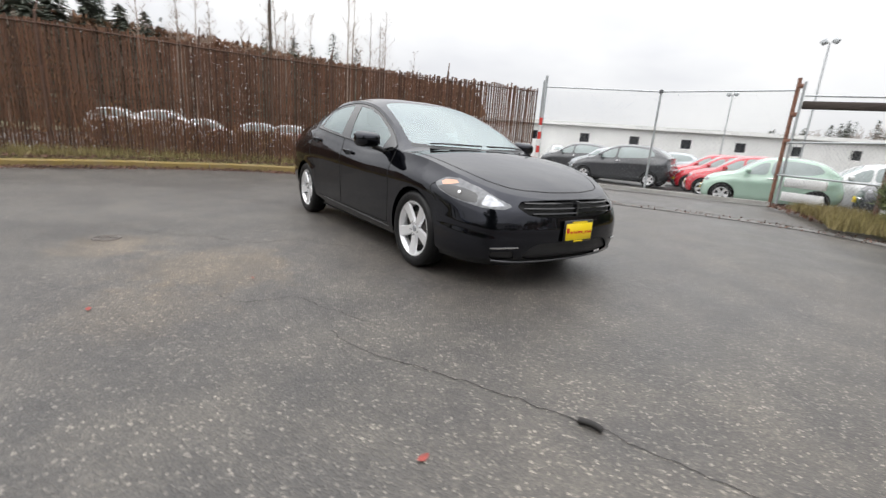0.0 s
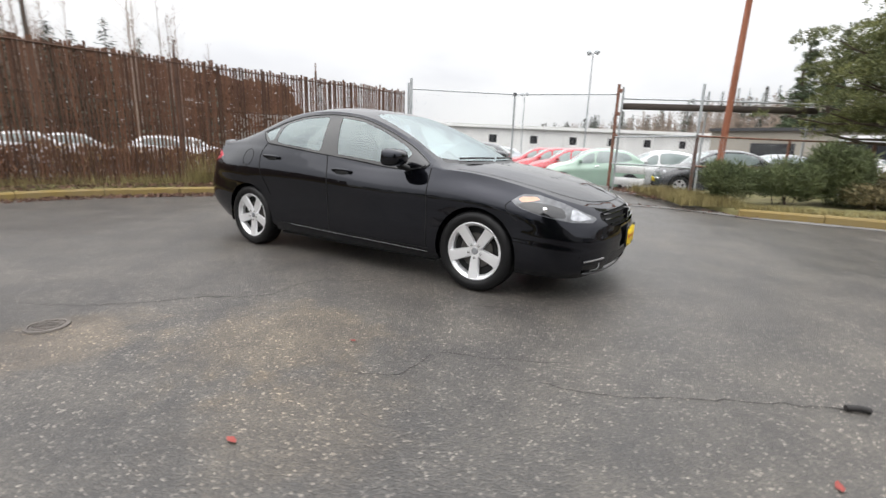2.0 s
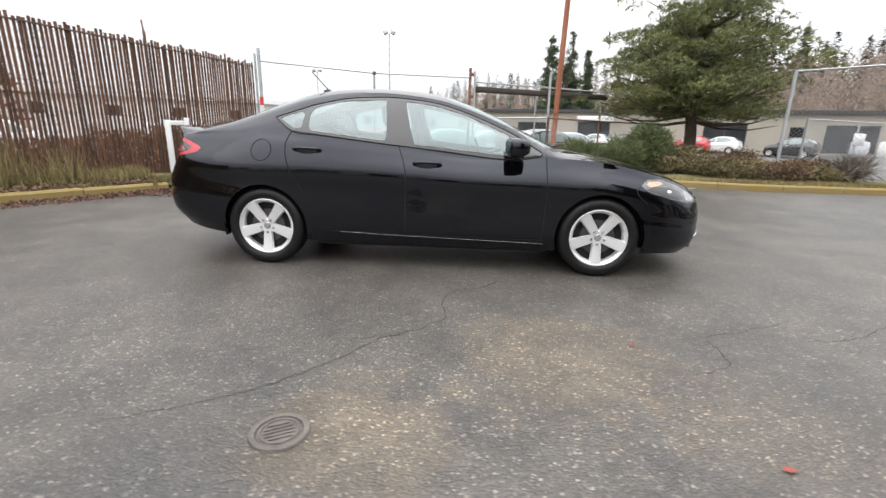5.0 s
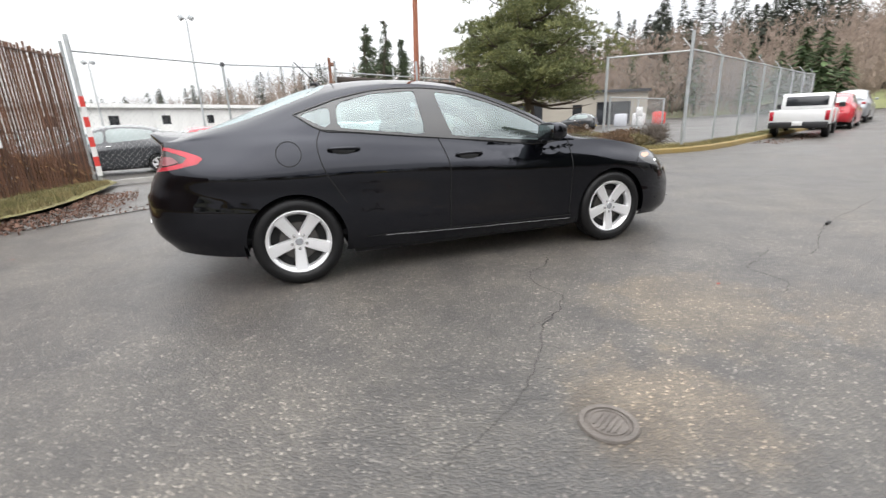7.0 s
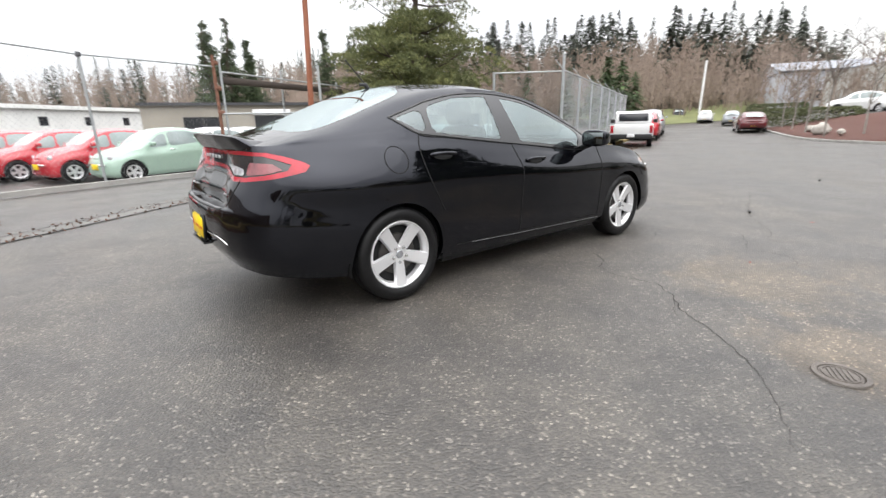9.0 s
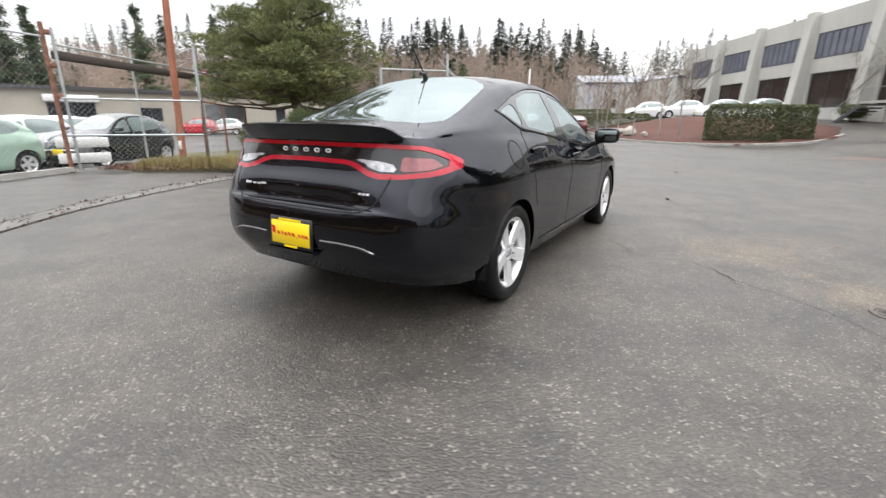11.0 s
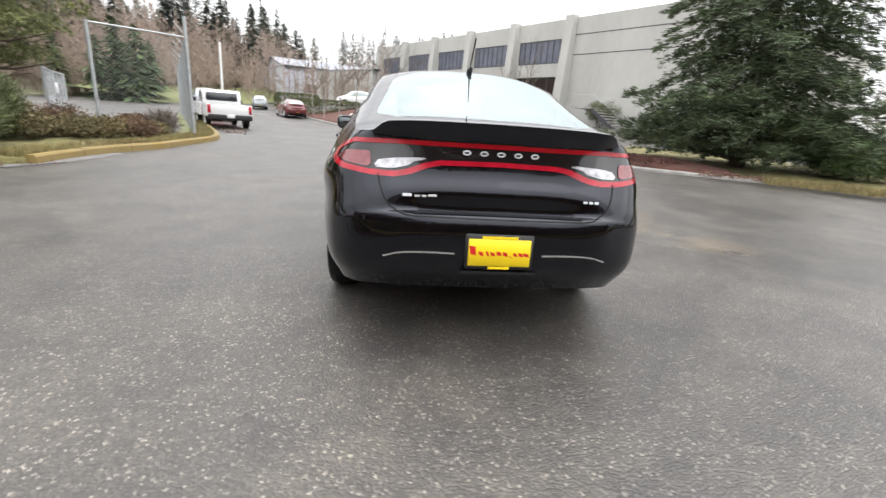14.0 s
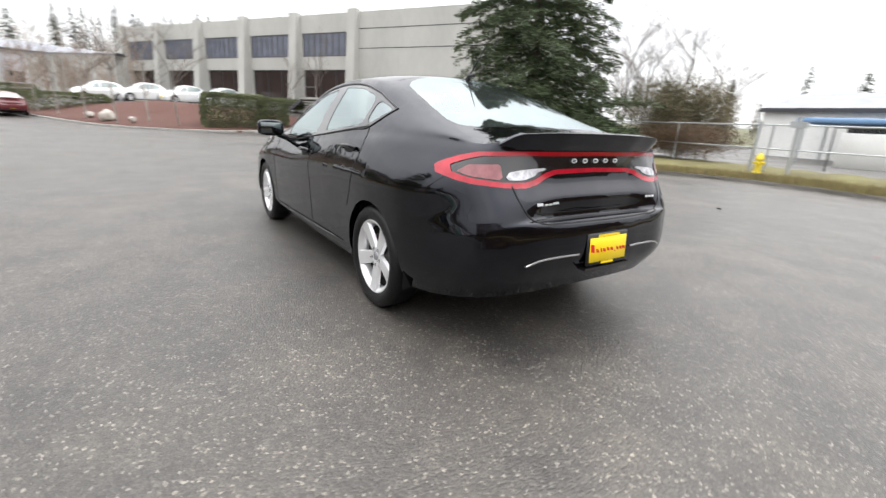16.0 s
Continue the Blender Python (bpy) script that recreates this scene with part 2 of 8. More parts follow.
material("black_gloss", (0.006, 0.006, 0.007), 0.08, 0, 0.05, 5, coat=0.6)
material("gap_black", (0.002, 0.002, 0.002), 0.8)
material("under_black", (0.006, 0.006, 0.006), 0.9)
material("rubber", (0.006, 0.006, 0.0065), 0.42, 0, 0.25, 14, 0.2, 160, spec=0.3)
material("alloy", (0.80, 0.80, 0.81), 0.32, 0.55, 0.04, 6)
material("alloy_dark", (0.10, 0.10, 0.105), 0.45, 0.6, 0.2, 12)
material("disc_steel", (0.10, 0.095, 0.09), 0.45, 0.8, 0.2, 20)
material("chrome", (0.80, 0.80, 0.80), 0.12, 1.0, 0.03, 4)
material("tail_red", (0.37, 0.006, 0.020), 0.16, 0, 0.3, 14, coat=0.6, spec=0.3)
material("tail_red_dark", (0.26, 0.004, 0.010), 0.16, 0, 0.15, 10, coat=0.4, spec=0.3)
material("badge_silver", (0.72, 0.73, 0.75), 0.3, 0.35, 0.05, 9)
material("lamp_clear", (0.44, 0.44, 0.46), 0.14, 0.25, 0.55, 34, coat=0.7)
material("lamp_pink", (0.21, 0.055, 0.062), 0.12, 0.1, 0.35, 22, coat=0.8)
material("lamp_smoke", (0.085, 0.088, 0.094), 0.16, 0.3, 0.6, 26, coat=0.8)
material("lamp_chrome", (0.34, 0.35, 0.37), 0.20, 0.5, 0.45, 22, coat=0.6)
material("lamp_amber", (0.52, 0.27, 0.17), 0.15, 0.1, 0.2, 18, coat=0.8)
material("plate_yellow", (0.86, 0.62, 0.010), 0.42, 0, 0.05, 9)
material("print_red", (0.55, 0.012, 0.010), 0.5, 0, 0.1, 9)
material("seat_cloth", (0.034, 0.034, 0.037), 0.9, 0, 0.2, 20, 0.2, 300)
material("headliner", (0.30, 0.30, 0.29), 0.95, 0, 0.08, 12)
glass("car_glass", (0.60, 0.72, 0.72), 1.62, 0.80, 0.06, 0.16)
glass("quarter_tint", (0.22, 0.25, 0.27), 1.62, 1.0, 0.0, 0.12)
glass("screen_glass", (0.74, 0.84, 0.84), 1.65, 0.80, 0.05, 0.19)
material("lot_glass", (0.20, 0.245, 0.24), 0.12, 0, 0.25, 1.5, coat=1.0)
glass("mirror_glass", (0.05, 0.05, 0.05), 6.0, 0.16)
material("cast_iron", (0.125, 0.110, 0.098), 0.5, 0.4, 0.35, 14, 0.4, 120)
material("concrete", (0.34, 0.33, 0.31), 0.85, 0, 0.22, 2.2, 0.35, 60)
material("gutter_concrete", (0.135, 0.130, 0.122), 0.85, 0, 0.3, 2.2, 0.35, 60)
material("kerb_yellow", (0.42, 0.285, 0.055), 0.85, 0, 0.45, 3.0, 0.5, 50, tint=(0.15, 0.115, 0.06), grain=0.25)
material("kerb_grey", (0.30, 0.29, 0.27), 0.85, 0, 0.3, 3.5, 0.4, 60)
material("slat_brown", (0.098, 0.036, 0.022), 0.8, 0, 0.45, 1.6, 0.25, 60, tint=(0.125, 0.062, 0.033), objrand=0.4, stretch=(6, 6, 0.6))
material("fence_steel", (0.085, 0.048, 0.036), 0.75, 0.2, 0.4, 7, 0.25, 80, tint=(0.12, 0.07, 0.05))
material("brush_brown", (0.205, 0.072, 0.036), 0.9, 0, 0.25, 0.9, tint=(0.215, 0.145, 0.066), island=0.30, stretch=(1, 1, .25))
material("thicket_brown", (0.150, 0.058, 0.032), 0.9, 0, 0.3, 0.12, tint=(0.150, 0.086, 0.046), island=0.35)
material("galvanised", (0.43, 0.45, 0.46), 0.42, 0.55, 0.15, 8)
material("rusty_steel", (0.145, 0.062, 0.040), 0.75, 0.25, 0.45, 7, 0.25, 80, tint=(0.24, 0.12, 0.08))
material("wire_grey", (0.30, 0.31, 0.32), 0.5, 0.4, 0.1, 8)
material("dark_timber", (0.055, 0.043, 0.036), 0.85, 0, 0.35, 4, 0.3, 60, stretch=(1, 8, 8))
material("pole_wood", (0.27, 0.092, 0.050), 0.85, 0, 0.30, 3, 0.4, 60, tint=(0.34, 0.135, 0.080), stretch=(8, 8, 0.5))
material("barrier_white", (0.70, 0.70, 0.69), 0.6, 0, 0.12, 8)
material("barrier_red", (0.58, 0.045, 0.035), 0.6, 0, 0.12, 8)
material("wall_white", (0.80, 0.80, 0.78), 0.85, 0, 0.10, 0.6, stretch=(1, 1, 0.25))
material("wall_tan", (0.36, 0.33, 0.28), 0.85, 0, 0.10, 0.6)
material("wall_bluish", (0.54, 0.55, 0.60), 0.8, 0, 0.06, 0.6)
material("panel_grey", (0.44, 0.435, 0.405), 0.88, 0, 0.14, 0.35, 0.15, 20, stretch=(1, 1, 0.4))
material("roof_grey", (0.27, 0.28, 0.31), 0.85, 0, 0.15, 1)
material("dark_window", (0.020, 0.022, 0.026), 0.08, 0, 0.2, 1.0, spec=0.6)
material("blue_window", (0.13, 0.14, 0.175), 0.22, 0, 0.25, 1.2)
material("window_frame_dark", (0.05, 0.05, 0.055), 0.5)
material("red_window", (0.035, 0.024, 0.022), 0.15, 0, 0.3, 0.8)
material("paint_mint", (0.33, 0.46, 0.375), 0.22, 0, 0.05, 3, coat=0.8)
material("paint_red", (0.42, 0.017, 0.028), 0.22, 0, 0.08, 3, coat=0.8)
material("paint_white", (0.72, 0.72, 0.72), 0.22, 0, 0.04, 3, coat=0.8)
material("paint_dark", (0.026, 0.028, 0.032), 0.2, 0, 0.1, 3, coat=0.8)
material("paint_maroon", (0.11, 0.014, 0.018), 0.22, 0, 0.08, 3, coat=0.8)
material("paint_silver", (0.36, 0.38, 0.40), 0.28, 0.5, 0.06, 3, coat=0.8)
material("bark", (0.085, 0.065, 0.050), 0.92, 0, 0.35, 5, 0.6, 30, stretch=(5, 5, 0.8))
material("bark_pale", (0.26, 0.24, 0.215), 0.92, 0, 0.30, 4, 0.3, 40)
# distant leafless trees: the air's haze is put into this paler brown
material("twig_hazed", (0.34, 0.268, 0.222), 0.95, 0, 0.2, 0.05, tint=(0.285, 0.225, 0.185), island=0.22)
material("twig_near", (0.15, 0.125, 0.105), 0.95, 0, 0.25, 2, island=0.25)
material("needles_pine", (0.070, 0.096, 0.036), 0.7, 0, 0.35, 1.2, tint=(0.175, 0.182, 0.066), island=0.5)
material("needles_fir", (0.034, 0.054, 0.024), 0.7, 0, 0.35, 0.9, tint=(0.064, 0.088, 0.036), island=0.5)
# distant conifers: green lifted towards grey to stand in for haze
material("needles_hazed", (0.060, 0.073, 0.056), 0.9, 0, 0.3, 0.12, tint=(0.088, 0.098, 0.074), island=0.3)
material("needles_green", (0.050, 0.086, 0.032), 0.9, 0, 0.3, 0.5, tint=(0.072, 0.108, 0.042), island=0.3)
material("hedge_leaf", (0.070, 0.086, 0.034), 0.75, 0, 0.3, 1.5, tint=(0.100, 0.112, 0.048), island=0.4)
material("broom_green", (0.062, 0.090, 0.034), 0.8, 0, 0.3, 2, tint=(0.105, 0.120, 0.048), island=0.45)
material("shrub_olive", (0.085, 0.086, 0.034), 0.8, 0, 0.3, 2, tint=(0.145, 0.110, 0.052), island=0.45)
material("shrub_rust", (0.115, 0.070, 0.038), 0.85, 0, 0.3, 2, island=0.45)
material("shrub_brown", (0.080, 0.085, 0.040), 0.85, 0, 0.3, 0.7, tint=(0.155, 0.125, 0.075), island=0.4)
material("dry_grass", (0.25, 0.19, 0.085), 0.9, 0, 0.3, 2, tint=(0.19, 0.165, 0.065), island=0.5)
material("moss_grass", (0.105, 0.115, 0.036), 0.9, 0, 0.3, 2, tint=(0.20, 0.155, 0.075), island=0.5)
material("verge_soil", (0.125, 0.095, 0.050), 0.95, 0, 0.45, 1.4, 0.8, 40, tint=(0.155, 0.145, 0.055), grain=0.3)
material("mulch", (0.088, 0.037, 0.027), 0.95, 0, 0.35, 2.5, 0.9, 60, grain=0.4)
material("leaf_litter", (0.115, 0.060, 0.040), 0.8, 0, 0.35, 3, island=0.5)
material("hill_brown", (0.135, 0.115, 0.085), 0.95, 0, 0.3, 0.06, tint=(0.13, 0.14, 0.07))
material("grass_bank", (0.15, 0.16, 0.065), 0.95, 0, 0.3, 0.3)
material("boulder_stone", (0.42, 0.39, 0.35), 0.9, 0, 0.25, 4, 0.6, 14)
material("crack_dark", (0.034, 0.032, 0.030), 0.95)
material("hydrant_yellow", (0.68, 0.52, 0.025), 0.5, 0, 0.15, 8)
material("canopy_blue", (0.16, 0.28, 0.46), 0.6, 0, 0.1, 2)
material("red_leaf", (0.24, 0.045, 0.035), 0.7, 0, 0.25, 20)
material("stick_black", (0.016, 0.014, 0.013), 0.7, 0, 0.3, 20, 0.3, 80)
material("sign_white", (0.72, 0.72, 0.72), 0.5, 0, 0.06, 3)
material("flag_red", (0.50, 0.06, 0.07), 0.8)
material("flag_blue", (0.07, 0.09, 0.25), 0.8)
material("paint_line", (0.50, 0.50, 0.48), 0.8, 0, 0.3, 6)
material("fluor_orange", (0.75, 0.22, 0.13), 0.8)


# ---------------------------------------------------------------- mesh helpers
def mesh_of(name, verts, faces, mat, smooth=False, crease=None):
    me = bpy.data.meshes.new(name)
    me.from_pydata([tuple(v) for v in verts], [], [tuple(f) for f in faces])
    if mat is not None:
        me.materials.append(M[mat] if isinstance(mat, str) else mat)
    if smooth:
        me.polygons.foreach_set("use_smooth", [True] * len(me.polygons))
        if crease:
            me.set_sharp_from_angle(angle=radians(crease))
    me.update()
    return me


def put(name, me, parent=None, label="", m=None):
    ob = new(name, me)
    if parent is not None:
        ob.parent = parent
    if m is not None:
        ob.matrix_basis = m
    if label:
        tagged(ob, label)
    return ob


def thing(name, label, category, group="", m=None, kind=""):
    ob = new(name)
    ob.empty_display_size = 0.2
    if m is not None:
        ob.matrix_basis = m
    return tagged(ob, label, category, group, kind)


class Geo:
    """Collects vertices and faces for one mesh."""

    def __init__(self):
        self.v, self.f = [], []

    def add(self, verts, faces, m=None):
        o = len(self.v)
        self.v += [tuple(m @ Vector(p)) for p in verts] if m is not None else [tuple(p) for p in verts]
        self.f += [tuple(o + i for i in f) for f in faces]
        return self

    def box(self, x0, y0, z0, x1, y1, z1, m=None):
        v = [(x0, y0, z0), (x1, y0, z0), (x1, y1, z0), (x0, y1, z0), (x0, y0, z1), (x1, y0, z1), (x1, y1, z1), (x0, y1, z1)]
        f = [(3, 2, 1, 0), (4, 5, 6, 7), (0, 1, 5, 4), (1, 2, 6, 5), (2, 3, 7, 6), (3, 0, 4, 7)]
        return self.add(v, f, m)

    def tube(self, pts, r, n=8, caps=True, r2=None):
        """A tube along points, its radius going from r to r2."""
        pts = [Vector(p) for p in pts]
        k, ring = len(pts), []
        r2 = r if r2 is None else r2
        up = Vector((0, 0, 1))
        for i, p in enumerate(pts):
            d = (pts[min(i + 1, k - 1)] - pts[max(i - 1, 0)]).normalized()
            a = d.cross(up if abs(d.z) < 0.95 else Vector((1, 0, 0))).normalized()
            b = a.cross(d)
            rr = r + (r2 - r) * i / max(1, k - 1)
            ring.append([p + (a * math.cos(2 * math.pi * j / n) + b * math.sin(2 * math.pi * j / n)) * rr for j in range(n)])
        v = [q for g in ring for q in g]
        f = [(i * n + j, i * n + (j + 1) % n, (i + 1) * n + (j + 1) % n, (i + 1) * n + j) for i in range(k - 1) for j in range(n)]
        if caps:
            f += [tuple(range(n - 1, -1, -1)), tuple((k - 1) * n + j for j in range(n))]
        return self.add(v, f)

    def lathe(self, prof, n=32, axis="z", m=None, closed=False):
        """Turns a profile of (radius, height) round an axis."""
        v = []
        for r, h in prof:
            for j in range(n):
                a = 2 * math.pi * j / n
                c, s = r * math.cos(a), r * math.sin(a)
                v.append({"z": (c, s, h), "y": (c, h, s), "x": (h, c, s)}[axis])
        k = len(prof)
        f = [(i * n + j, i * n + (j + 1) % n, ((i + 1) % k) * n + (j + 1) % n, ((i + 1) % k) * n + j)
             for i in range(k if closed else k - 1) for j in range(n)]
        return self.add(v, f, m)

    def strip(self, pts, sides, w):
        """A flat ribbon along points, sides giving its across-direction at each."""
        v = []
        for p, s in zip(pts, sides):
            p, s = Vector(p), Vector(s).normalized()
            v += [p - s * w / 2, p + s * w / 2]
        return self.add(v, [(2 * i, 2 * i + 1, 2 * i + 3, 2 * i + 2) for i in range(len(pts) - 1)])

    def prism(self, poly, z0, z1, m=None):
        n = len(poly)
        v = [(x, y, z0) for x, y in poly] + [(x, y, z1) for x, y in poly]
        f = [tuple(range(n - 1, -1, -1)), tuple(range(n, 2 * n))] + [(i, (i + 1) % n, n + (i + 1) % n, n + i) for i in range(n)]
        return self.add(v, f, m)

    def mesh(self, name, mat, smooth=False, crease=None):
        return mesh_of(name, self.v, self.f, mat, smooth, crease)


def rounded(name, sx, sy, sz, r, mat, seg=2):
    """A box of that size on z = 0, its edges rounded."""
    bm = bmesh.new()
    bmesh.ops.create_cube(bm, size=1)
    for v in bm.verts:
        v.co = Vector((v.co.x * sx, v.co.y * sy, (v.co.z + 0.5) * sz))
    bmesh.ops.bevel(bm, geom=list(bm.edges), offset=r, segments=seg, affect="EDGES", profile=0.5)
    me = bpy.data.meshes.new(name)
    bm.to_mesh(me)
    bm.free()
    me.materials.append(M[mat])
    me.polygons.foreach_set("use_smooth", [True] * len(me.polygons))
    me.set_sharp_from_angle(angle=radians(50))
    return me


def spline(points, per=8):
    """Catmull-Rom through points of any dimension, per samples a span."""
    p = [np.array(q, float) for q in points]
    p = [2 * p[0] - p[1]] + p + [2 * p[-1] - p[-2]]
    out = []
    for i in range(1, len(p) - 2):
        for k in range(per):
            t = k / per
            out.append(0.5 * (2 * p[i] + (p[i + 1] - p[i - 1]) * t + (2 * p[i - 1] - 5 * p[i] + 4 * p[i + 1] - p[i + 2]) * t * t
                              + (3 * p[i] - p[i - 1] - 3 * p[i + 1] + p[i + 2]) * t ** 3))
    out.append(p[-2])
    return np.array(out)


def smoothstep(a, b, x):
    t = min(1, max(0, (x - a) / (b - a)))
    return t * t * (3 - 2 * t)


# ---------------------------------------------------------------- car bodies
from mathutils.bvhtree import BVHTree

# Control curves of the sedan's left half, from the nose's middle round the side to the tail's middle, low to high.
K_SILL = [(2.20, 0, .185), (2.185, .30, .185), (2.13, .56, .185), (2.02, .72, .185), (1.77, .83, .20), (1.352, .83, .20), (.95, .835, .195),
          (.35, .835, .195), (-.2, .835, .20), (-.85, .835, .205), (-1.352, .83, .22), (-1.8, .80, .245), (-2.10, .70, .29), (-2.22, .52, .315),
          (-2.25, .27, .32), (-2.255, 0, .32)]
K_LOW = [(2.29, 0, .26), (2.275, .30, .26), (2.21, .58, .26), (2.08, .755, .265), (1.80, .872, .28), (1.352, .885, .29), (.95, .875, .275),
         (.35, .872, .28), (-.2, .872, .285), (-.85, .875, .295), (-1.352, .89, .32), (-1.8, .86, .37), (-2.165, .765, .43), (-2.302, .57, .46),
         (-2.338, .29, .47), (-2.348, 0, .475)]
K_DOOR = [(2.31, 0, .36), (2.295, .30, .36), (2.23, .58, .36), (2.095, .755, .37), (1.81, .88, .40), (1.352, .90, .43), (.95, .888, .42),
          (.35, .885, .42), (-.2, .885, .43), (-.85, .89, .44), (-1.352, .91, .48), (-1.8, .878, .53), (-2.17, .775, .590), (-2.302, .57, .665),
          (-2.336, .29, .682), (-2.346, 0, .686)]
K_MID = [(2.315, 0, .47), (2.30, .30, .47), (2.235, .57, .475), (2.10, .74, .49), (1.81, .87, .53), (1.352, .90, .575), (.95, .893, .585),
         (.35, .893, .59), (-.2, .893, .605), (-.85, .897, .635), (-1.352, .91, .665), (-1.8, .872, .69), (-2.135, .765, .75), (-2.258, .563, .785),
         (-2.255, .29, .792), (-2.262, 0, .795)]
K_CREASE = [(2.295, 0, .575), (2.28, .29, .575), (2.215, .55, .585), (2.08, .71, .605), (1.80, .856, .665), (1.352, .897, .73), (.95, .89, .74),
            (.35, .893, .75), (-.2, .895, .78), (-.85, .902, .80), (-1.352, .907, .82), (-1.8, .872, .83), (-2.10, .757, .865), (-2.212, .552, .875),
            (-2.214, .28, .885), (-2.22, 0, .888)]
K_SHOULDER = [(2.262, 0, .645), (2.245, .28, .648), (2.165, .53, .66), (2.03, .68, .69), (1.78, .795, .76), (1.352, .845, .84), (.95, .855, .865),
              (.35, .862, .86), (-.2, .868, .90), (-.85, .872, .955), (-1.352, .86, .985), (-1.8, .79, .985), (-2.09, .695, 1.0), (-2.17, .52, 1.01),
              (-2.205, .27, 1.02), (-2.21, 0, 1.025)]
K_BELT = [(2.235, 0, .675), (2.215, .28, .68), (2.13, .52, .70), (1.98, .665, .745), (1.74, .765, .82), (1.352, .815, .90), (.95, .825, .925),
          (.35, .83, .905), (-.2, .835, .965), (-.85, .835, 1.03), (-1.352, .80, 1.065), (-1.8, .735, 1.06), (-2.08, .665, 1.045), (-2.18, .50, 1.065),
          (-2.225, .26, 1.09), (-2.235, 0, 1.10)]
# fuller flanks, the shoulder above them leaning in
lean = lambda k, dy: [(x, y + dy * smoothstep(-2.05, -1.7, x) * (1 - smoothstep(1.5, 1.8, x)), z) for x, y, z in k]
K_CREASE, K_SHOULDER, K_BELT = lean(K_CREASE, .005), lean(K_SHOULDER, -.014), lean(K_BELT, -.012)
# the step of the boot lid above the rear bumper; along the sides it lies midway
K_STEP = [tuple((a + b) / 2 for a, b in zip(p, q)) for p, q in zip(K_DOOR, K_MID)]
K_STEP[12:] = [(-2.163, .771, .668), (-2.284, .566, .712), (-2.256, .29, .704), (-2.260, 0, .706)]
SEDAN = [K_SILL, K_LOW, K_DOOR, K_STEP, K_MID, K_CREASE, K_SHOULDER, K_BELT]
# Roof rail (x, y, z) and middle line (x, z).
SEDAN_RAIL = [(1.0, .755, .945), (.84, .72, 1.02), (.62, .68, 1.145), (.32, .64, 1.27), (.05, .615, 1.35), (-.25, .60, 1.39), (-.5, .598, 1.40),
              (-.8, .60, 1.38), (-1.05, .605, 1.33), (-1.3, .61, 1.255), (-1.6, .625, 1.165), (-1.95, .645, 1.08), (-2.05, .64, 1.065)]
SEDAN_MID = [(2.235, .675), (2.12, .745), (1.9, .825), (1.6, .895), (1.3, .95), (1.10, .98), (1.02, 1.01), (.8, 1.115), (.5, 1.255), (.15, 1.39),
             (-.15, 1.445), (-.5, 1.465), (-.8, 1.455), (-1.05, 1.425), (-1.3, 1.355), (-1.6, 1.24), (-1.85, 1.14), (-2.0, 1.105), (-2.12, 1.095),
             (-2.235, 1.10)]


def along(points):
    """A smooth function of x through points (x, values...)."""
    d = spline(points, 10)
    d = d[np.argsort(d[:, 0])]
    return lambda x: np.array([np.interp(x, d[:, 0], d[:, k]) for k in range(1, d.shape[1])])


def shell(curves, rail, middle, gh, per=14, rows=5, glass_rows=7, roof_rows=13):
    """The left half of a car's skin as vertices and quads. gh: where the cabin starts and ends."""
    ks = [spline(k, per) for k in curves]
    rail_f, mid_f = along(rail), along(middle)
    cols = []
    for c in range(len(ks[0])):
        col = list(spline([k[c] for k in ks], rows))
        x, y, z = col[-1]
        zc = float(mid_f(x)[0])
        g = (1 - smoothstep(gh[0] - 0.06, gh[0] + 0.12, x)) * smoothstep(gh[1] - 0.10, gh[1] + 0.08, x)
        ry, rz = rail_f(min(max(x, rail[-1][0]), rail[0][0]))
        hy, hz = y * 0.9, zc - (zc - z) * 0.9 ** 2.2
        ry, rz = hy + (min(ry, y) - hy) * g, hz + (rz - hz) * g
        for k in range(1, glass_rows + 1):
            t = k / glass_rows
            col.append(np.array([x, y + (ry - y) * t + 0.018 * g * 4 * t * (1 - t), z + (rz - z) * t]))
        p = 2.2 + 0.5 * g
        for k in range(1, roof_rows + 1):
            t = 1 - k / roof_rows
            col.append(np.array([x, ry * t, zc - (zc - rz) * t ** p]))
        cols.append(col)
    n = len(cols[0])
    v = np.array([q for col in cols for q in col])
    v[:, 1] = np.maximum(v[:, 1], 0)
    v[0:n, 1] = 0
    v[-n:, 1] = 0
    f = [(c * n + r, c * n + r + 1, (c + 1) * n + r + 1, (c + 1) * n + r) for c in range(len(cols) - 1) for r in range(n - 1)]
    return v, f


def poly_dist(px, py, poly):
    """Signed distance to a polygon, negative inside."""
    poly = np.array(poly, float)
    d = np.full(px.shape, 1e9)
    inside = np.zeros(px.shape, bool)
    for (ax, ay), (bx, by) in zip(poly, np.roll(poly, -1, 0)):
        ex, ey = bx - ax, by - ay
        t = np.clip(((px - ax) * ex + (py - ay) * ey) / (ex * ex + ey * ey + 1e-12), 0, 1)
        d = np.minimum(d, np.hypot(px - ax - t * ex, py - ay - t * ey))
        cross = ((ay > py) != (by > py)) & (px < (bx - ax) * (py - ay) / (by - ay + 1e-12) + ax)
        inside ^= cross
    return np.where(inside, -d, d)


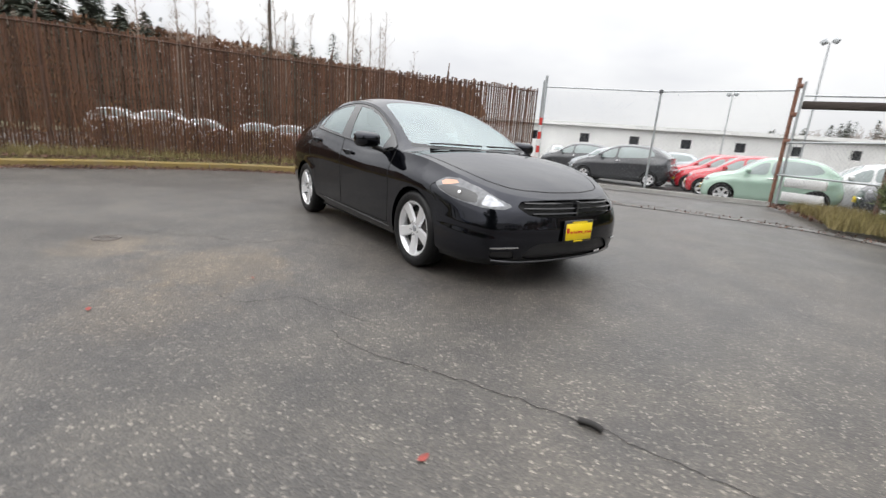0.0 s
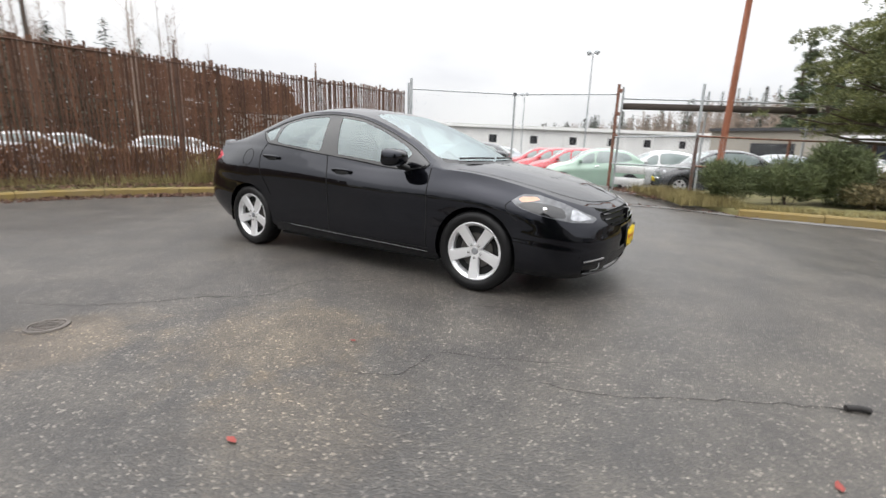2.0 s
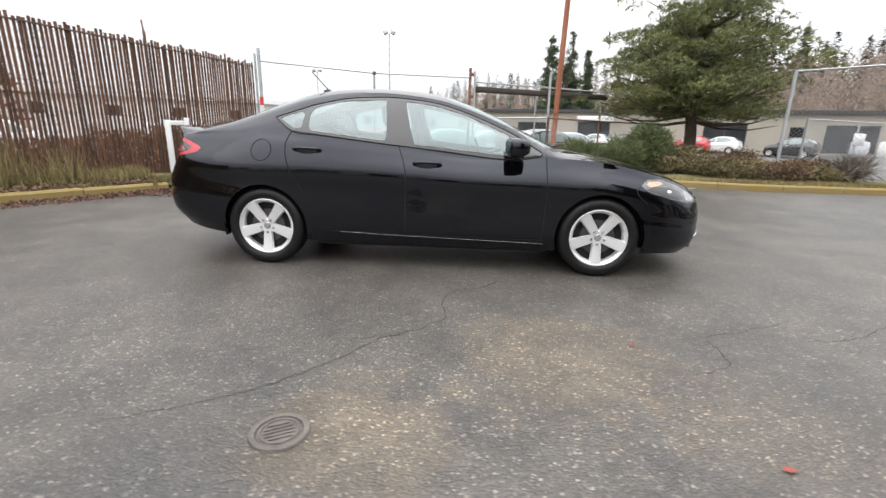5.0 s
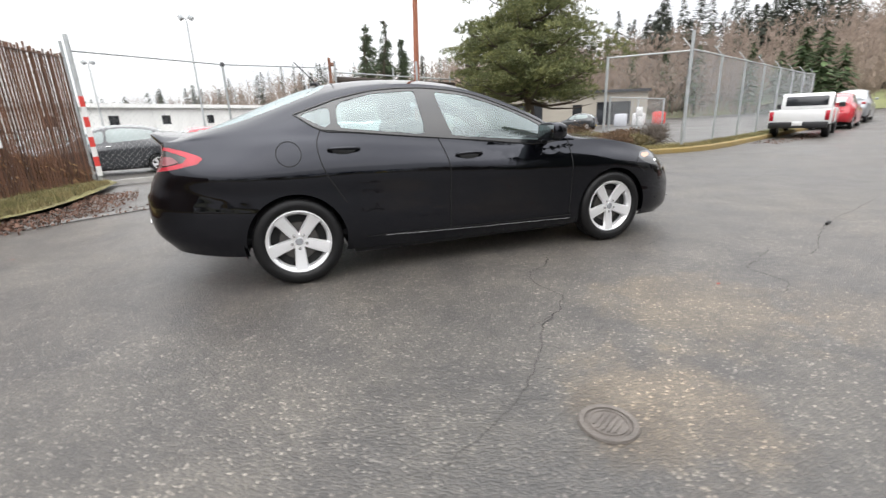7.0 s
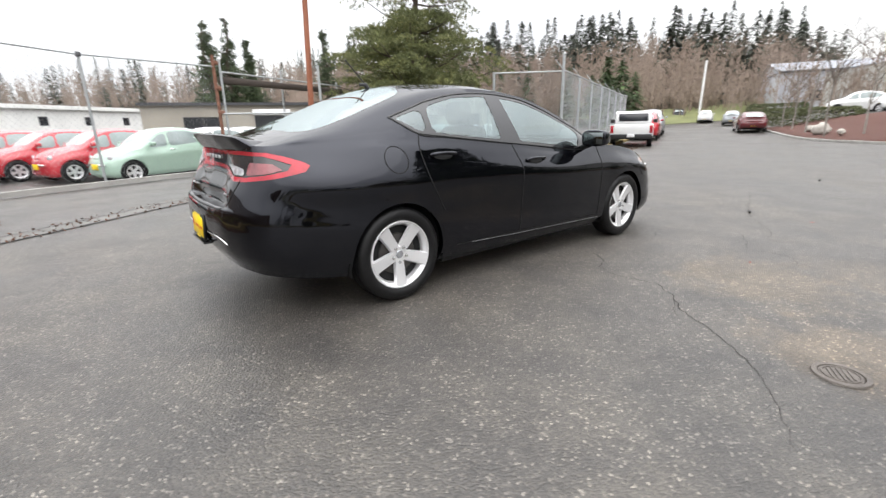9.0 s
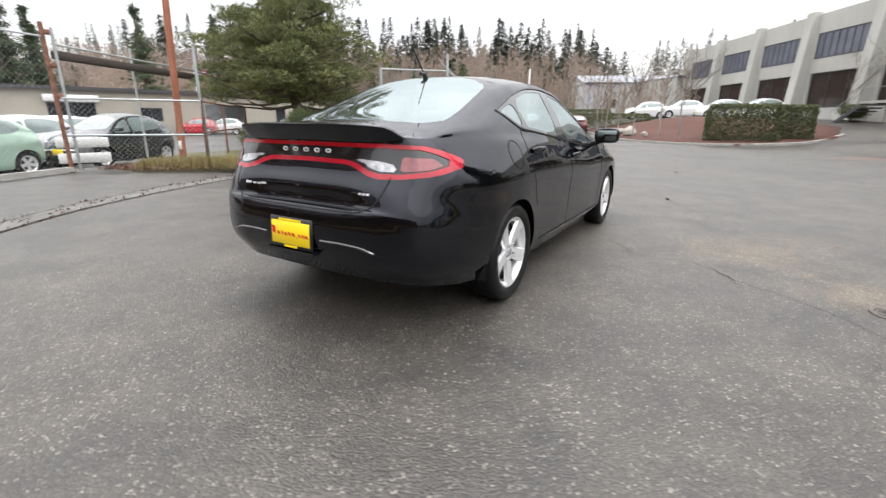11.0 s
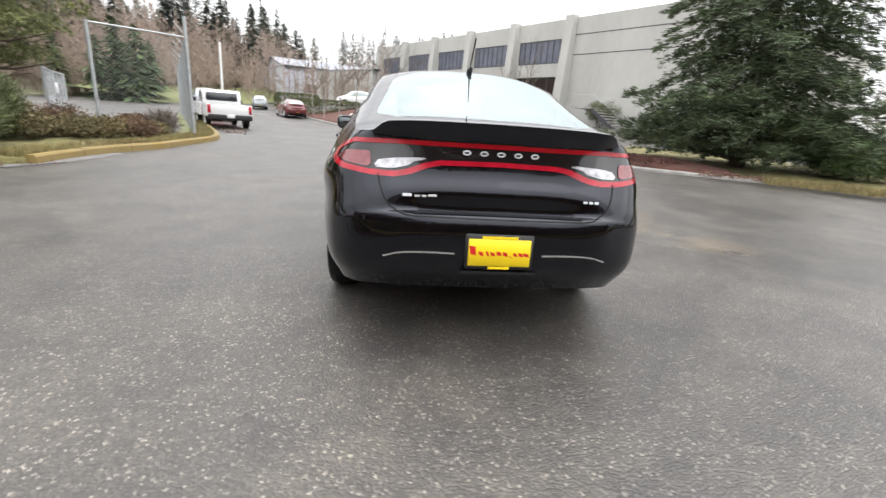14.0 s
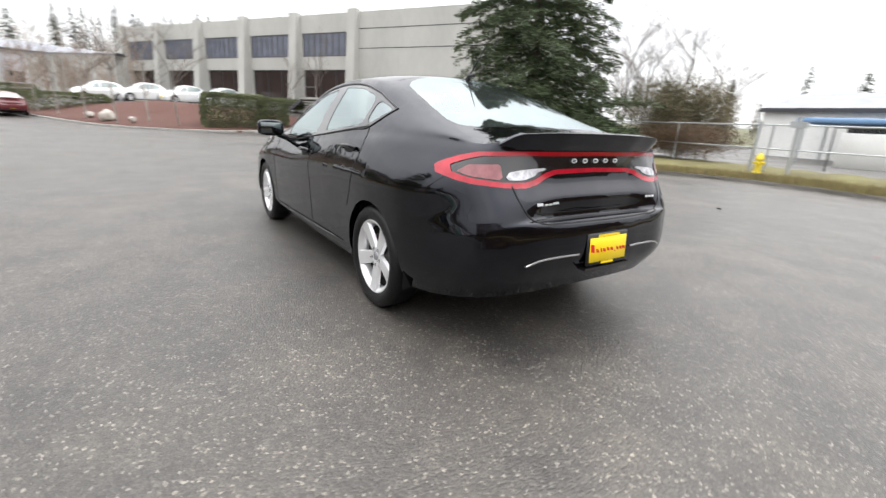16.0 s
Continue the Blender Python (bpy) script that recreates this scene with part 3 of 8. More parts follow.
class Skin:
    """Half a car's skin whose faces carry labels, and can be cut along any field."""

    def __init__(self, v, f):
        self.v, self.f = [np.array(p) for p in v], [("body", list(q)) for q in f]

    def cut(self, field, label, only=("body",)):
        a = np.array(self.v)
        val = field(a[:, 0], a[:, 1], a[:, 2])
        val = list(np.where(np.abs(val) < 1e-5, 1e-5, val))
        made, out = {}, []

        def between(i, j):
            key = (min(i, j), max(i, j))
            if key not in made:
                t = val[i] / (val[i] - val[j])
                self.v.append(self.v[i] + (self.v[j] - self.v[i]) * t)
                val.append(0.0)
                made[key] = len(self.v) - 1
            return made[key]

        for lab, q in self.f:
            if lab not in only:
                out.append((lab, q))
                continue
            s = [val[i] < 0 for i in q]
            if all(s):
                out.append((label, q))
            elif not any(s):
                out.append((lab, q))
            else:
                ins, outs = [], []
                for k, i in enumerate(q):
                    j = q[(k + 1) % len(q)]
                    (ins if s[k] else outs).append(i)
                    if s[k] != s[(k + 1) % len(q)]:
                        m = between(i, j)
                        ins.append(m)
                        outs.append(m)
                if len(ins) > 2:
                    out.append((label, ins))
                if len(outs) > 2:
                    out.append((lab, outs))
        self.f = out
        return self

    def tree(self):
        return BVHTree.FromPolygons([Vector(p) for p in self.v], [q for _, q in self.f])

    def mesh(self, label, mat, sides="both", push=0.0):
        """The faces of a label: 'left', 'right' or both halves welded."""
        faces = [q for lab, q in self.f if lab == label]
        if not faces:
            return None
        used = sorted({i for q in faces for i in q})
        at = {i: k for k, i in enumerate(used)}
        vs = [tuple(self.v[i]) for i in used]
        g = Geo()
        if sides in ("left", "both"):
            g.add(vs, [[at[i] for i in reversed(q)] for q in faces])
        if sides in ("right", "both"):
            g.add([(x, -y, z) for x, y, z in vs], [[at[i] for i in q] for q in faces])
        bm = bmesh.new()
        bv = [bm.verts.new(p) for p in g.v]
        for q in g.f:
            if len(set(q)) > 2:
                bm.faces.new([bv[i] for i in q])
        bmesh.ops.remove_doubles(bm, verts=bm.verts, dist=0.0004)
        bmesh.ops.recalc_face_normals(bm, faces=bm.faces)
        bm.normal_update()
        if sum(f.normal.dot(f.calc_center_median() - Vector((0, 0, 0.5))) * f.calc_area() for f in bm.faces) < 0:
            bmesh.ops.reverse_faces(bm, faces=bm.faces)
        if push:
            for v in bm.verts:
                v.co += v.normal * push
        me = bpy.data.meshes.new(label)
        bm.to_mesh(me)
        bm.free()
        me.materials.append(M[mat])
        me.polygons.foreach_set("use_smooth", [True] * len(me.polygons))
        me.set_sharp_from_angle(angle=radians(38))
        return me


def side_poly(poly, ymin=0.45, zmin=0.0):
    return lambda x, y, z: np.where((y > ymin) & (z > zmin), poly_dist(x, z, poly), 1.0)


def round_wheel(car, name, x, y, side, r=0.318, w=0.20, rim=0.226, spokes=5, mats=("alloy", "rubber"), detail=True):
    """A wheel on a car: the spoked rim, with its tyre, disc and cap below it."""
    g = Geo()
    h = w / 2
    g.lathe([(rim + .002, -h * .7), (rim - .012, -h * .6), (rim - .03, -h * .2), (rim - .03, h * .55), (rim - .014, h * .80), (rim - .004, h * .86),
             (rim + .004, h * .84)], 48 if detail else 24, "y")
    ob = None
    for k in range(spokes):
        a = 2 * math.pi * k / spokes + 0.3
        m = Matrix.Rotation(a, 4, "Y")
        prof = [(.030, .032, h * .66), (.075, .040, h * .70), (.13, .043, h * .74), (.175, .046, h * .80), (rim - .012, .052, h * .86)]
        v, f = [], []
        for rr, hw, hh in prof:
            v += [(rr, hh - .022, -hw), (rr, hh - .002, -hw * .82), (rr, hh, 0), (rr, hh - .002, hw * .82), (rr, hh - .022, hw)]
        for i in range(len(prof) - 1):
            for j in range(4):
                f.append((i * 5 + j, i * 5 + j + 1, i * 5 + j + 6, i * 5 + j + 5))
            f.append((i * 5 + 4, i * 5, i * 5 + 5, i * 5 + 9))
        g.add(v, f, m)
    g.lathe([(.0, h * .62), (.052, h * .66), (.060, h * .60), (.062, h * .3)], 24, "y")
    m = Matrix.Translation((x, y, r)) @ (Matrix.Identity(4) if side > 0 else Matrix.Rotation(math.pi, 4, "Z"))
    wheel = put(name, g.mesh("wheel_rim", mats[0], True, 40), car, "silver five-spoke alloy wheel", m)
    t = Geo()
    t.lathe([(rim, -h * .82), (rim + .02, -h * .98), (r - .045, -h * 1.02), (r - .018, -h * .93), (r - .004, -h * .75), (r, -h * .35), (r, h * .35),
             (r - .004, h * .75), (r - .018, h * .93), (r - .045, h * 1.02), (rim + .02, h * .98), (rim, h * .82)], 56 if detail else 26, "y")
    for c in (-.45, 0, .45) if detail else ():
        t.lathe([(r + .001, h * c - .004), (r - .006, h * c), (r + .001, h * c + .004)], 56 if detail else 26, "y")
    put("tyre", t.mesh("tyre", mats[1], True, 45), wheel, "black rubber tyre")
    if detail:
        d = Geo().lathe([(.06, h * .36), (.135, h * .36), (.14, h * .3), (.14, h * .2)], 32, "y")
        put("brake_disc", d.mesh("brake_disc", "disc_steel", True, 40), wheel)
        # added black disc: puts the shade behind the spokes into the gaps
        d = Geo().lathe([(.0, h * .24), (rim - .029, h * .24)], 32, "y")
        put("wheel_back", d.mesh("wheel_back", "under_black"), wheel)
        d = Geo().lathe([(.0, h * .70), (.024, h * .70), (.028, h * .66), (.028, h * .55)], 20, "y")
        put("hub_cap", d.mesh("hub_cap", "lamp_chrome", True, 40), wheel)
        recess = Geo().lathe([(.0, .0015), (.0098, .0015), (.0105, -.004)], 14, "y").mesh("lug_recess", "under_black", True, 40)
        nut = Geo().lathe([(.0, .010), (.007, .009), (.009, .0)], 8, "y").mesh("lug_nut", "chrome", True, 40)
        for k in range(5):
            a = 2 * math.pi * k / 5 + 0.3
            at_nut = Matrix.Translation((.054 * math.cos(a), h * .690, -.054 * math.sin(a)))
            put("lug_recess", recess, wheel, "", at_nut)
            put("lug_nut", nut, wheel, "", at_nut)
    return wheel


def well(g, x, r, y0, y1, z=0.318, sides=(1, -1)):
    """A wheel housing: an arched liner and its inner wall."""
    n = 20
    arc = [(x + r * math.cos(a), z + r * math.sin(a)) for a in [math.pi * (-.08 + 1.16 * i / n) for i in range(n + 1)]]
    for s in sides:
        v = [(p, s * y0, q) for p, q in arc] + [(p, s * y1, q) for p, q in arc]
        g.add(v, [(i, i + 1, n + 2 + i, n + 1 + i) for i in range(n)])
        g.add([(p, s * y0, q) for p, q in arc], [tuple(range(n + 1))])


def sedan():
    """The black four-door sedan that stands in the turning circle."""
    car = thing("sedan_car", "glossy black four-door sedan car parked on damp asphalt", "car")
    skin = Skin(*shell(SEDAN, SEDAN_RAIL, SEDAN_MID, (1.0, -2.0)))
    R = 0.347
    for wx in (1.352, -1.352):
        skin.cut(lambda x, y, z, wx=wx: np.where(y > .5, np.hypot(x - wx, z - .318) - R, 1.0), "void")
    dlo = [(-1.285, 1.195), (-1.11, 1.083), (-.9, 1.06), (-.33, 1.0), (-.15, .985), (.55, .91), (.80, .925), (.875, .955), (.80, 1.01), (.62, 1.115),
           (.32, 1.24), (.05, 1.325), (-.23, 1.362), (-.45, 1.368), (-.7, 1.352), (-.96, 1.30), (-1.06, 1.268), (-1.2, 1.222)]
    front_g = [(-.135, 1.006), (.30, .962), (.63, .934), (.68, 1.04), (.60, 1.092), (.32, 1.215), (.05, 1.300), (-.226, 1.337)]
    rear_g = [(-.345, 1.023), (-.88, 1.082), (-.995, 1.095), (-.985, 1.245), (-.93, 1.280), (-.7, 1.330), (-.38, 1.346)]
    quarter = [(-1.045, 1.10), (-1.10, 1.106), (-1.25, 1.19), (-1.17, 1.213), (-1.06, 1.243), (-1.03, 1.244)]
    skin.cut(side_poly(dlo, .45, .86), "frame")
    skin.cut(side_poly(front_g, .45, .86), "front_glass", ("frame",))
    skin.cut(side_poly(rear_g, .45, .86), "rear_glass", ("frame",))
    skin.cut(side_poly(quarter, .45, .86), "quarter_glass", ("frame",))
    wind = [(1.10, -.5), (1.10, 0), (1.07, .30), (1.0, .52), (.91, .665), (.80, .655), (.16, .54), (.09, .50), (.12, .3), (.14, 0), (.14, -.5)]
    back = [(-1.0, -.5), (-1.0, 0), (-1.02, .38), (-1.07, .49), (-1.14, .525), (-1.68, .60), (-1.79, .60), (-1.87, .5), (-1.89, 0), (-1.89, -.5)]
    top = lambda poly: (lambda x, y, z: np.where(z > .93, poly_dist(x, y, poly), 1.0))
    skin.cut(top(wind), "screen")
    skin.cut(top(back), "back_glass")
    cowl = [(1.17, -.5), (1.17, 0), (1.14, .32), (1.06, .55), (.97, .70), (.90, .67), (1.05, .45), (1.05, -.5)]
    skin.cut(top(cowl), "cowl")
    head = [(1.63, .735), (1.69, .782), (1.80, .785), (1.96, .735), (2.11, .665), (2.185, .628), (2.165, .600), (2.05, .603), (1.85, .645), (1.69, .695)]
    skin.cut(side_poly(head, .42, .5), "head_lamp")
    amber = [(1.66, .735), (1.70, .766), (1.79, .770), (1.83, .752), (1.76, .735), (1.70, .728)]
    skin.cut(side_poly(amber, .42, .5), "head_amber", ("head_lamp",))
    swath = [(1.675, .714), (1.74, .735), (1.83, .728), (1.90, .716), (1.985, .690), (2.01, .630), (1.93, .634), (1.80, .663), (1.70, .696)]
    skin.cut(side_poly(swath, .42, .5), "head_black", ("head_lamp",))
    inner = [(2.03, .690), (2.06, .682), (2.12, .650), (2.16, .628), (2.09, .613), (2.035, .622)]
    skin.cut(side_poly(inner, .42, .5), "head_dark", ("head_lamp",))
    face = lambda poly, xmin: (lambda x, y, z: np.where(x > xmin, poly_dist(y, z, poly), 1.0))
    skin.cut(face([(-.5, .552), (0, .552), (.38, .556), (.47, .575), (.535, .622), (.49, .660), (.3, .672), (-.5, .676)], 2.1), "grille")
    skin.cut(face([(-.5, .235), (.40, .235), (.50, .265), (.44, .335), (.36, .365), (-.5, .365)], 2.1), "intake")
    skin.cut(lambda x, y, z: np.where((x > 1.9), poly_dist(y, z, [(.54, .245), (.70, .25), (.715, .30), (.57, .315)]), 1.0), "fog_recess")
    a_of = lambda x, y: y + np.maximum(0, x + 2.12)
    tail = lambda poly: (lambda x, y, z: np.where(x < -1.78, poly_dist(a_of(x, y), z, poly), 1.0))
    skin.cut(tail([(-.5, 1.020), (0, 1.020), (.5, 1.018), (.72, 1.010), (.85, .988), (1.0, .950), (1.05, .925), (1.02, .902), (.85, .876), (.6, .852),
                   (.50, .852), (.43, .864), (.34, .898), (.28, .911), (0, .917), (-.5, .917)]), "tail_red")
    skin.cut(tail([(-.5, .9985), (0, .9985), (.5, .997), (.70, .991), (.80, .972), (.90, .946), (.93, .930), (.90, .914), (.80, .898), (.62, .877), (.5, .877),
                   (.44, .889), (.36, .920), (.29, .934), (0, .940), (-.5, .940)]), "tail_panel", ("tail_red",))
    skin.cut(tail([(-.5, 1.03), (.62, 1.03), (.66, .985), (.60, .965), (-.5, .965)]), "tail_upper", ("tail_red",))
    skin.cut(tail([(.335, .944), (.37, .930), (.44, .903), (.51, .887), (.595, .887), (.595, .922), (.48, .936)]), "reverse_lamp", ("tail_panel",))
    skin.cut(tail([(.612, .886), (.78, .902), (.88, .920), (.78, .950), (.612, .958)]), "turn_lens", ("tail_panel",))
    # doors
    fdoor = [(.905, 1.2), (.905, .97), (.915, .65), (.905, .285), (-.188, .298), (-.188, .80), (-.25, 1.0), (-.25, 1.5), (.9, 1.5)]
    rdoor = [(-.196, .298), (-.196, .80), (-.258, 1.0), (-.258, 1.5), (-1.3, 1.5), (-1.11, 1.09), (-1.155, .98), (-1.125, .82), (-1.04, .66),
             (-.95, .50), (-.87, .30)]
    skin.cut(side_poly([(x, min(z, 1.13)) for x, z in fdoor], .70), "front_door")
    skin.cut(side_poly([(x, min(z, 1.13)) for x, z in rdoor], .70), "rear_door")
    tree = skin.tree()

    def on_side(x, z, s=1, off=.002):
        hit = tree.ray_cast(Vector((x, 2, z)), Vector((0, -1, 0)))
        p, nrm = (hit[0], hit[1]) if hit[0] else (Vector((x, .8, z)), Vector((0, 1, 0)))
        nrm = nrm if nrm.y > 0 else -nrm
        p = p + nrm * off
        return Vector((p.x, p.y * s, p.z)), Vector((nrm.x, nrm.y * s, nrm.z))

    def on_end(y, z, end=-1, off=.002):
        hit = tree.ray_cast(Vector((end * 4, abs(y), z)), Vector((-end, 0, 0)))
        p, nrm = (hit[0], hit[1]) if hit[0] else (Vector((end * 2.25, abs(y), z)), Vector((end, 0, 0)))
        nrm = nrm if nrm.x * end > 0 else -nrm
        p = p + nrm * off
        s = 1 if y >= 0 else -1
        return Vector((p.x, p.y * s, p.z)), Vector((nrm.x, nrm.y * s, nrm.z))

    def on_top(x, y, off=.002):
        hit = tree.ray_cast(Vector((x, abs(y), 3)), Vector((0, 0, -1)))
        p, nrm = (hit[0], hit[1]) if hit[0] else (Vector((x, abs(y), 1)), Vector((0, 0, 1)))
        nrm = nrm if nrm.z > 0 else -nrm
        p = p + nrm * off
        s = 1 if y >= 0 else -1
        return Vector((p.x, p.y * s, p.z)), Vector((nrm.x, nrm.y * s, nrm.z))

    def ribbon(name, pn, width, mat, parent=car, label="", thick=0.0):
        pts = [p for p, _ in pn]
        sides = []
        for i in range(len(pts)):
            t = pts[min(i + 1, len(pts) - 1)] - pts[max(i - 1, 0)]
            sides.append(t.cross(pn[i][1]))
        g = Geo().strip(pts, sides, width)
        if thick:
            g.strip([p + nn * thick for p, nn in pn], sides, width * .7)
            k, o = 2 * len(pts), 0
            g.f += [(2 * i + j, 2 * i + 2 + j, k + 2 * i + 2 + j, k + 2 * i + j) for i in range(len(pts) - 1) for j in (0, 1)]
        return put(name, g.mesh(name, mat, True, 60), parent, label)

    body = put("body", skin.mesh("body", "car_black"), car, "glossy black painted body")
    put("windshield", skin.mesh("screen", "screen_glass"), car, "raked clear windshield")
    put("rear_window", skin.mesh("back_glass", "screen_glass"), car, "sloping rear window reflecting the sky")
    put("cowl", skin.mesh("cowl", "black_plastic"), car)
    put("grille", skin.mesh("grille", "gap_black", push=-.02), car, "narrow black split grille")
    put("lower_intake", skin.mesh("intake", "black_plastic", push=-.015), car, "black lower air intake")
    put("tail_light_bar", skin.mesh("tail_red", "tail_red"), car, "red light bar framing the full-width tail panel")
    put("tail_light_strip", skin.mesh("tail_upper", "tail_red_dark"), car, "deep red upper strip of the tail panel")
    put("tail_panel", skin.mesh("tail_panel", "black_gloss", push=-.004), car)
    doors = {}
    for s, side in ((1, "left"), (-1, "right")):
        for lab in ("front_door", "rear_door"):
            doors[lab, s] = put("door", skin.mesh(lab, "car_black", side, push=-.0005), car, "black painted door with a body-coloured handle")
        put("window_frame", skin.mesh("frame", "black_gloss", side), car)
        put("window", skin.mesh("front_glass", "car_glass", side, push=-.003), doors["front_door", s], "lightly tinted side window")
        put("window", skin.mesh("rear_glass", "car_glass", side, push=-.003), doors["rear_door", s], "lightly tinted side window")
        put("quarter_window", skin.mesh("quarter_glass", "quarter_tint", side, push=-.003), car, "small dark-tinted quarter window")
        hl = put("headlight", skin.mesh("head_lamp", "lamp_smoke", side, push=.001), car, "swept-back clear headlight")
        put("turn_signal", skin.mesh("head_amber", "lamp_amber", side, push=.001), hl, "amber corner lens")
        put("projector", skin.mesh("head_dark", "lamp_chrome", side, push=.001), hl)
        put("lamp_bezel", skin.mesh("head_black", "black_gloss", side, push=.001), hl, "black inner bezel")
        lp, ln = on_side(1.87, .685, s, -.004)
        put("projector_bulb", Geo().lathe([(.0, .012), (.014, .010), (.022, .0)], 14, "y").mesh("projector_bulb", "chrome", True, 50), hl, "",
            Matrix.Translation(lp) @ (Matrix.Identity(4) if s > 0 else Matrix.Rotation(math.pi, 4, "Z")))
        put("fog_recess", skin.mesh("fog_recess", "black_plastic", side, push=-.01), car)
        tl = put("reverse_light", skin.mesh("reverse_lamp", "lamp_clear", side), car, "clear reversing light lens")
        put("turn_lens", skin.mesh("turn_lens", "lamp_pink", side), car, "pale pink turn signal lens")
    # panel gaps
    lin = lambda pts, n=10: [tuple(q) for q in spline(pts, n)]
    for s in (1, -1):
        ribbon("panel_gap", [on_side(x, z, s) for x, z in lin([(.905, .955), (.915, .65), (.905, .285)])], .007, "gap_black")
        ribbon("panel_gap", [on_side(x, z, s) for x, z in lin([(-.255, 1.0), (-.192, .80), (-.19, .55), (-.192, .298)])], .007, "gap_black")
        ribbon("panel_gap", [on_side(x, z, s) for x, z in lin([(-1.12, 1.085), (-1.155, .98), (-1.125, .82), (-1.04, .66), (-.99, .575)])], .007, "gap_black")
        ribbon("panel_gap", [on_side(x, z, s) for x, z in lin([(.93, .286), (.35, .288), (-.2, .297), (-.87, .302)])], .007, "gap_black")
        ribbon("sill_trim", [on_side(x, z, s, .003) for x, z in lin([(.92, .255), (.35, .268), (-.2, .280), (-.72, .297)])], .004, "lamp_clear", car,
               "thin bright line along the sill")
        ribbon("window_trim", [on_side(x, z, s, .004) for x, z in lin([(.84, .945), (.55, .917), (.1, .963), (-.4, 1.012), (-.9, 1.066), (-1.10, 1.088)])],
               .016, "black_gloss", car, "", .006)
        ribbon("panel_gap", [on_end(s * y, z) for y, z in lin([(.575, .862), (.56, .80), (.525, .735), (.47, .70), (.40, .688)])], .007, "gap_black")
        ribbon("panel_gap", [on_side(x, z, s) for x, z in lin([(1.63, .735), (1.60, .70), (1.62, .66), (1.69, .60)])], .006, "gap_black")
        ribbon("hood_gap", [on_top(x, s * y) for x, y in lin([(1.10, .745), (1.35, .735), (1.62, .70), (1.85, .64), (2.03, .52), (2.11, .40)])], .007, "gap_black")
        ribbon("fog_trim", [on_end(s * y, z, 1, .004) for y, z in lin([(.535, .342), (.62, .337), (.71, .328)])], .012, "chrome", car,
               "chrome strip above the fog recess", .006)
        # lower bumper lip; its grey metal colour stands in for a pale reflection
        ribbon("chin_lip", [on_end(s * y, z, 1, .004) for y, z in lin([(0, .222), (.25, .222), (.5, .226), (.68, .236)])], .022, "alloy_dark", car,
               "lip along the lower bumper, its pale reflection coloured in grey", .008)
        ribbon("bumper_trim", [on_end(s * y, z, -1, .003) for y, z in lin([(.21, .525), (.34, .525), (.46, .518), (.54, .495)])], .009, "chrome", car,
               "thin chrome strip on the rear bumper", .004)
        # handles
        for xm, zm, lab in ((-.975, .945, "rear_door"), (-.02, .856, "front_door")):
            p, nn = on_side(xm, zm, s)
            g = Geo()
            pts = [on_side(xm + dx, zm - .02 * dx, s, o)[0] for dx, o in ((-.105, .004), (-.085, .026), (-.03, .034), (.04, .034), (.088, .026), (.105, .004))]
            g.tube([tuple(q) for q in spline(pts, 4)], .013, 8)
            put("door_handle", g.mesh("door_handle", "car_black", True, 50), doors[lab, s], "glossy black pull handle")
            e = [on_side(xm + .085 * math.cos(a), zm + .026 * math.sin(a) - .004, s, .0025)[0] for a in [2 * math.pi * k / 20 for k in range(20)]]
            put("handle_recess", Geo().add(e, [tuple(range(20))]).mesh("handle_recess", "gap_black"), doors[lab, s])
        # mirrors
        bm = bmesh.new()
        bmesh.ops.create_uvsphere(bm, u_segments=20, v_segments=12, radius=1)
        for v in bm.verts:
            q = v.co
            f = lambda c, p: math.copysign(abs(c) ** p, c)
            q.x, q.y, q.z = f(q.x, .60) * .095, f(q.y, .55) * .115, f(q.z, .55) * .070
            q.x = min(q.x, .1) if q.x > 0 else max(q.x, -.062)
            q.z *= 1 - .25 * max(0, q.x / .095)
            q.y *= 1 - .12 * max(0, q.x / .095)
        me = bpy.data.meshes.new("mirror_shell")
        bm.to_mesh(me)
        bm.free()
        me.materials.append(M["car_black"])
        me.polygons.foreach_set("use_smooth", [True] * len(me.polygons))
        mir = put("side_mirror", me, car, "black door mirror", Matrix.Translation((.655, s * .975, 1.005)) @ Matrix.Rotation(s * -.12, 4, "Z"))
        put("mirror_glass", rounded("mirror_glass", .004, .175, .095, .0018, "mirror_glass", 1), mir, "", Matrix.Translation((-.064, 0, -.048)))
        g = Geo().tube([(.0, s * -.06, -.055), (.02, s * -.12, -.075), (.05, s * -.16, -.095)], .026, 8)
        put("mirror_stalk", g.mesh("mirror_stalk", "black_plastic", True, 50), mir)
        # arch lips and liners
        for wx in (1.352, -1.352):
            pn = []
            for k in range(33):
                a = math.pi * (-.10 + 1.2 * k / 32)
                x, z = wx + (R + .004) * math.cos(a), .318 + (R + .004) * math.sin(a)
                if z > .21:
                    pn.append(on_side(x, z, s, 0.0)[0])
            g = Geo()
            g.add([p for p in pn] + [p + Vector((0, -s * .05, 0)) for p in pn], [(i, i + 1, len(pn) + i + 1, len(pn) + i) for i in range(len(pn) - 1)])
            put("arch_lip", g.mesh("arch_lip", "car_black", True, 60), car)
    for wx in (1.352, -1.352):
        for s in (1, -1):
            g = Geo()
            well(g, wx, .368, .52, .865, .318, (s,))
            put("wheel_liner", g.mesh("wheel_liner", "under_black", True, 50), car)
    g = Geo().box(-.95, -.80, .17, .95, .80, .21).box(-2.1, -.5, .34, -.95, .5, .37).box(.95, -.52, .18, 2.12, .52, .22)
    put("underbody", g.mesh("underbody", "under_black"), car)
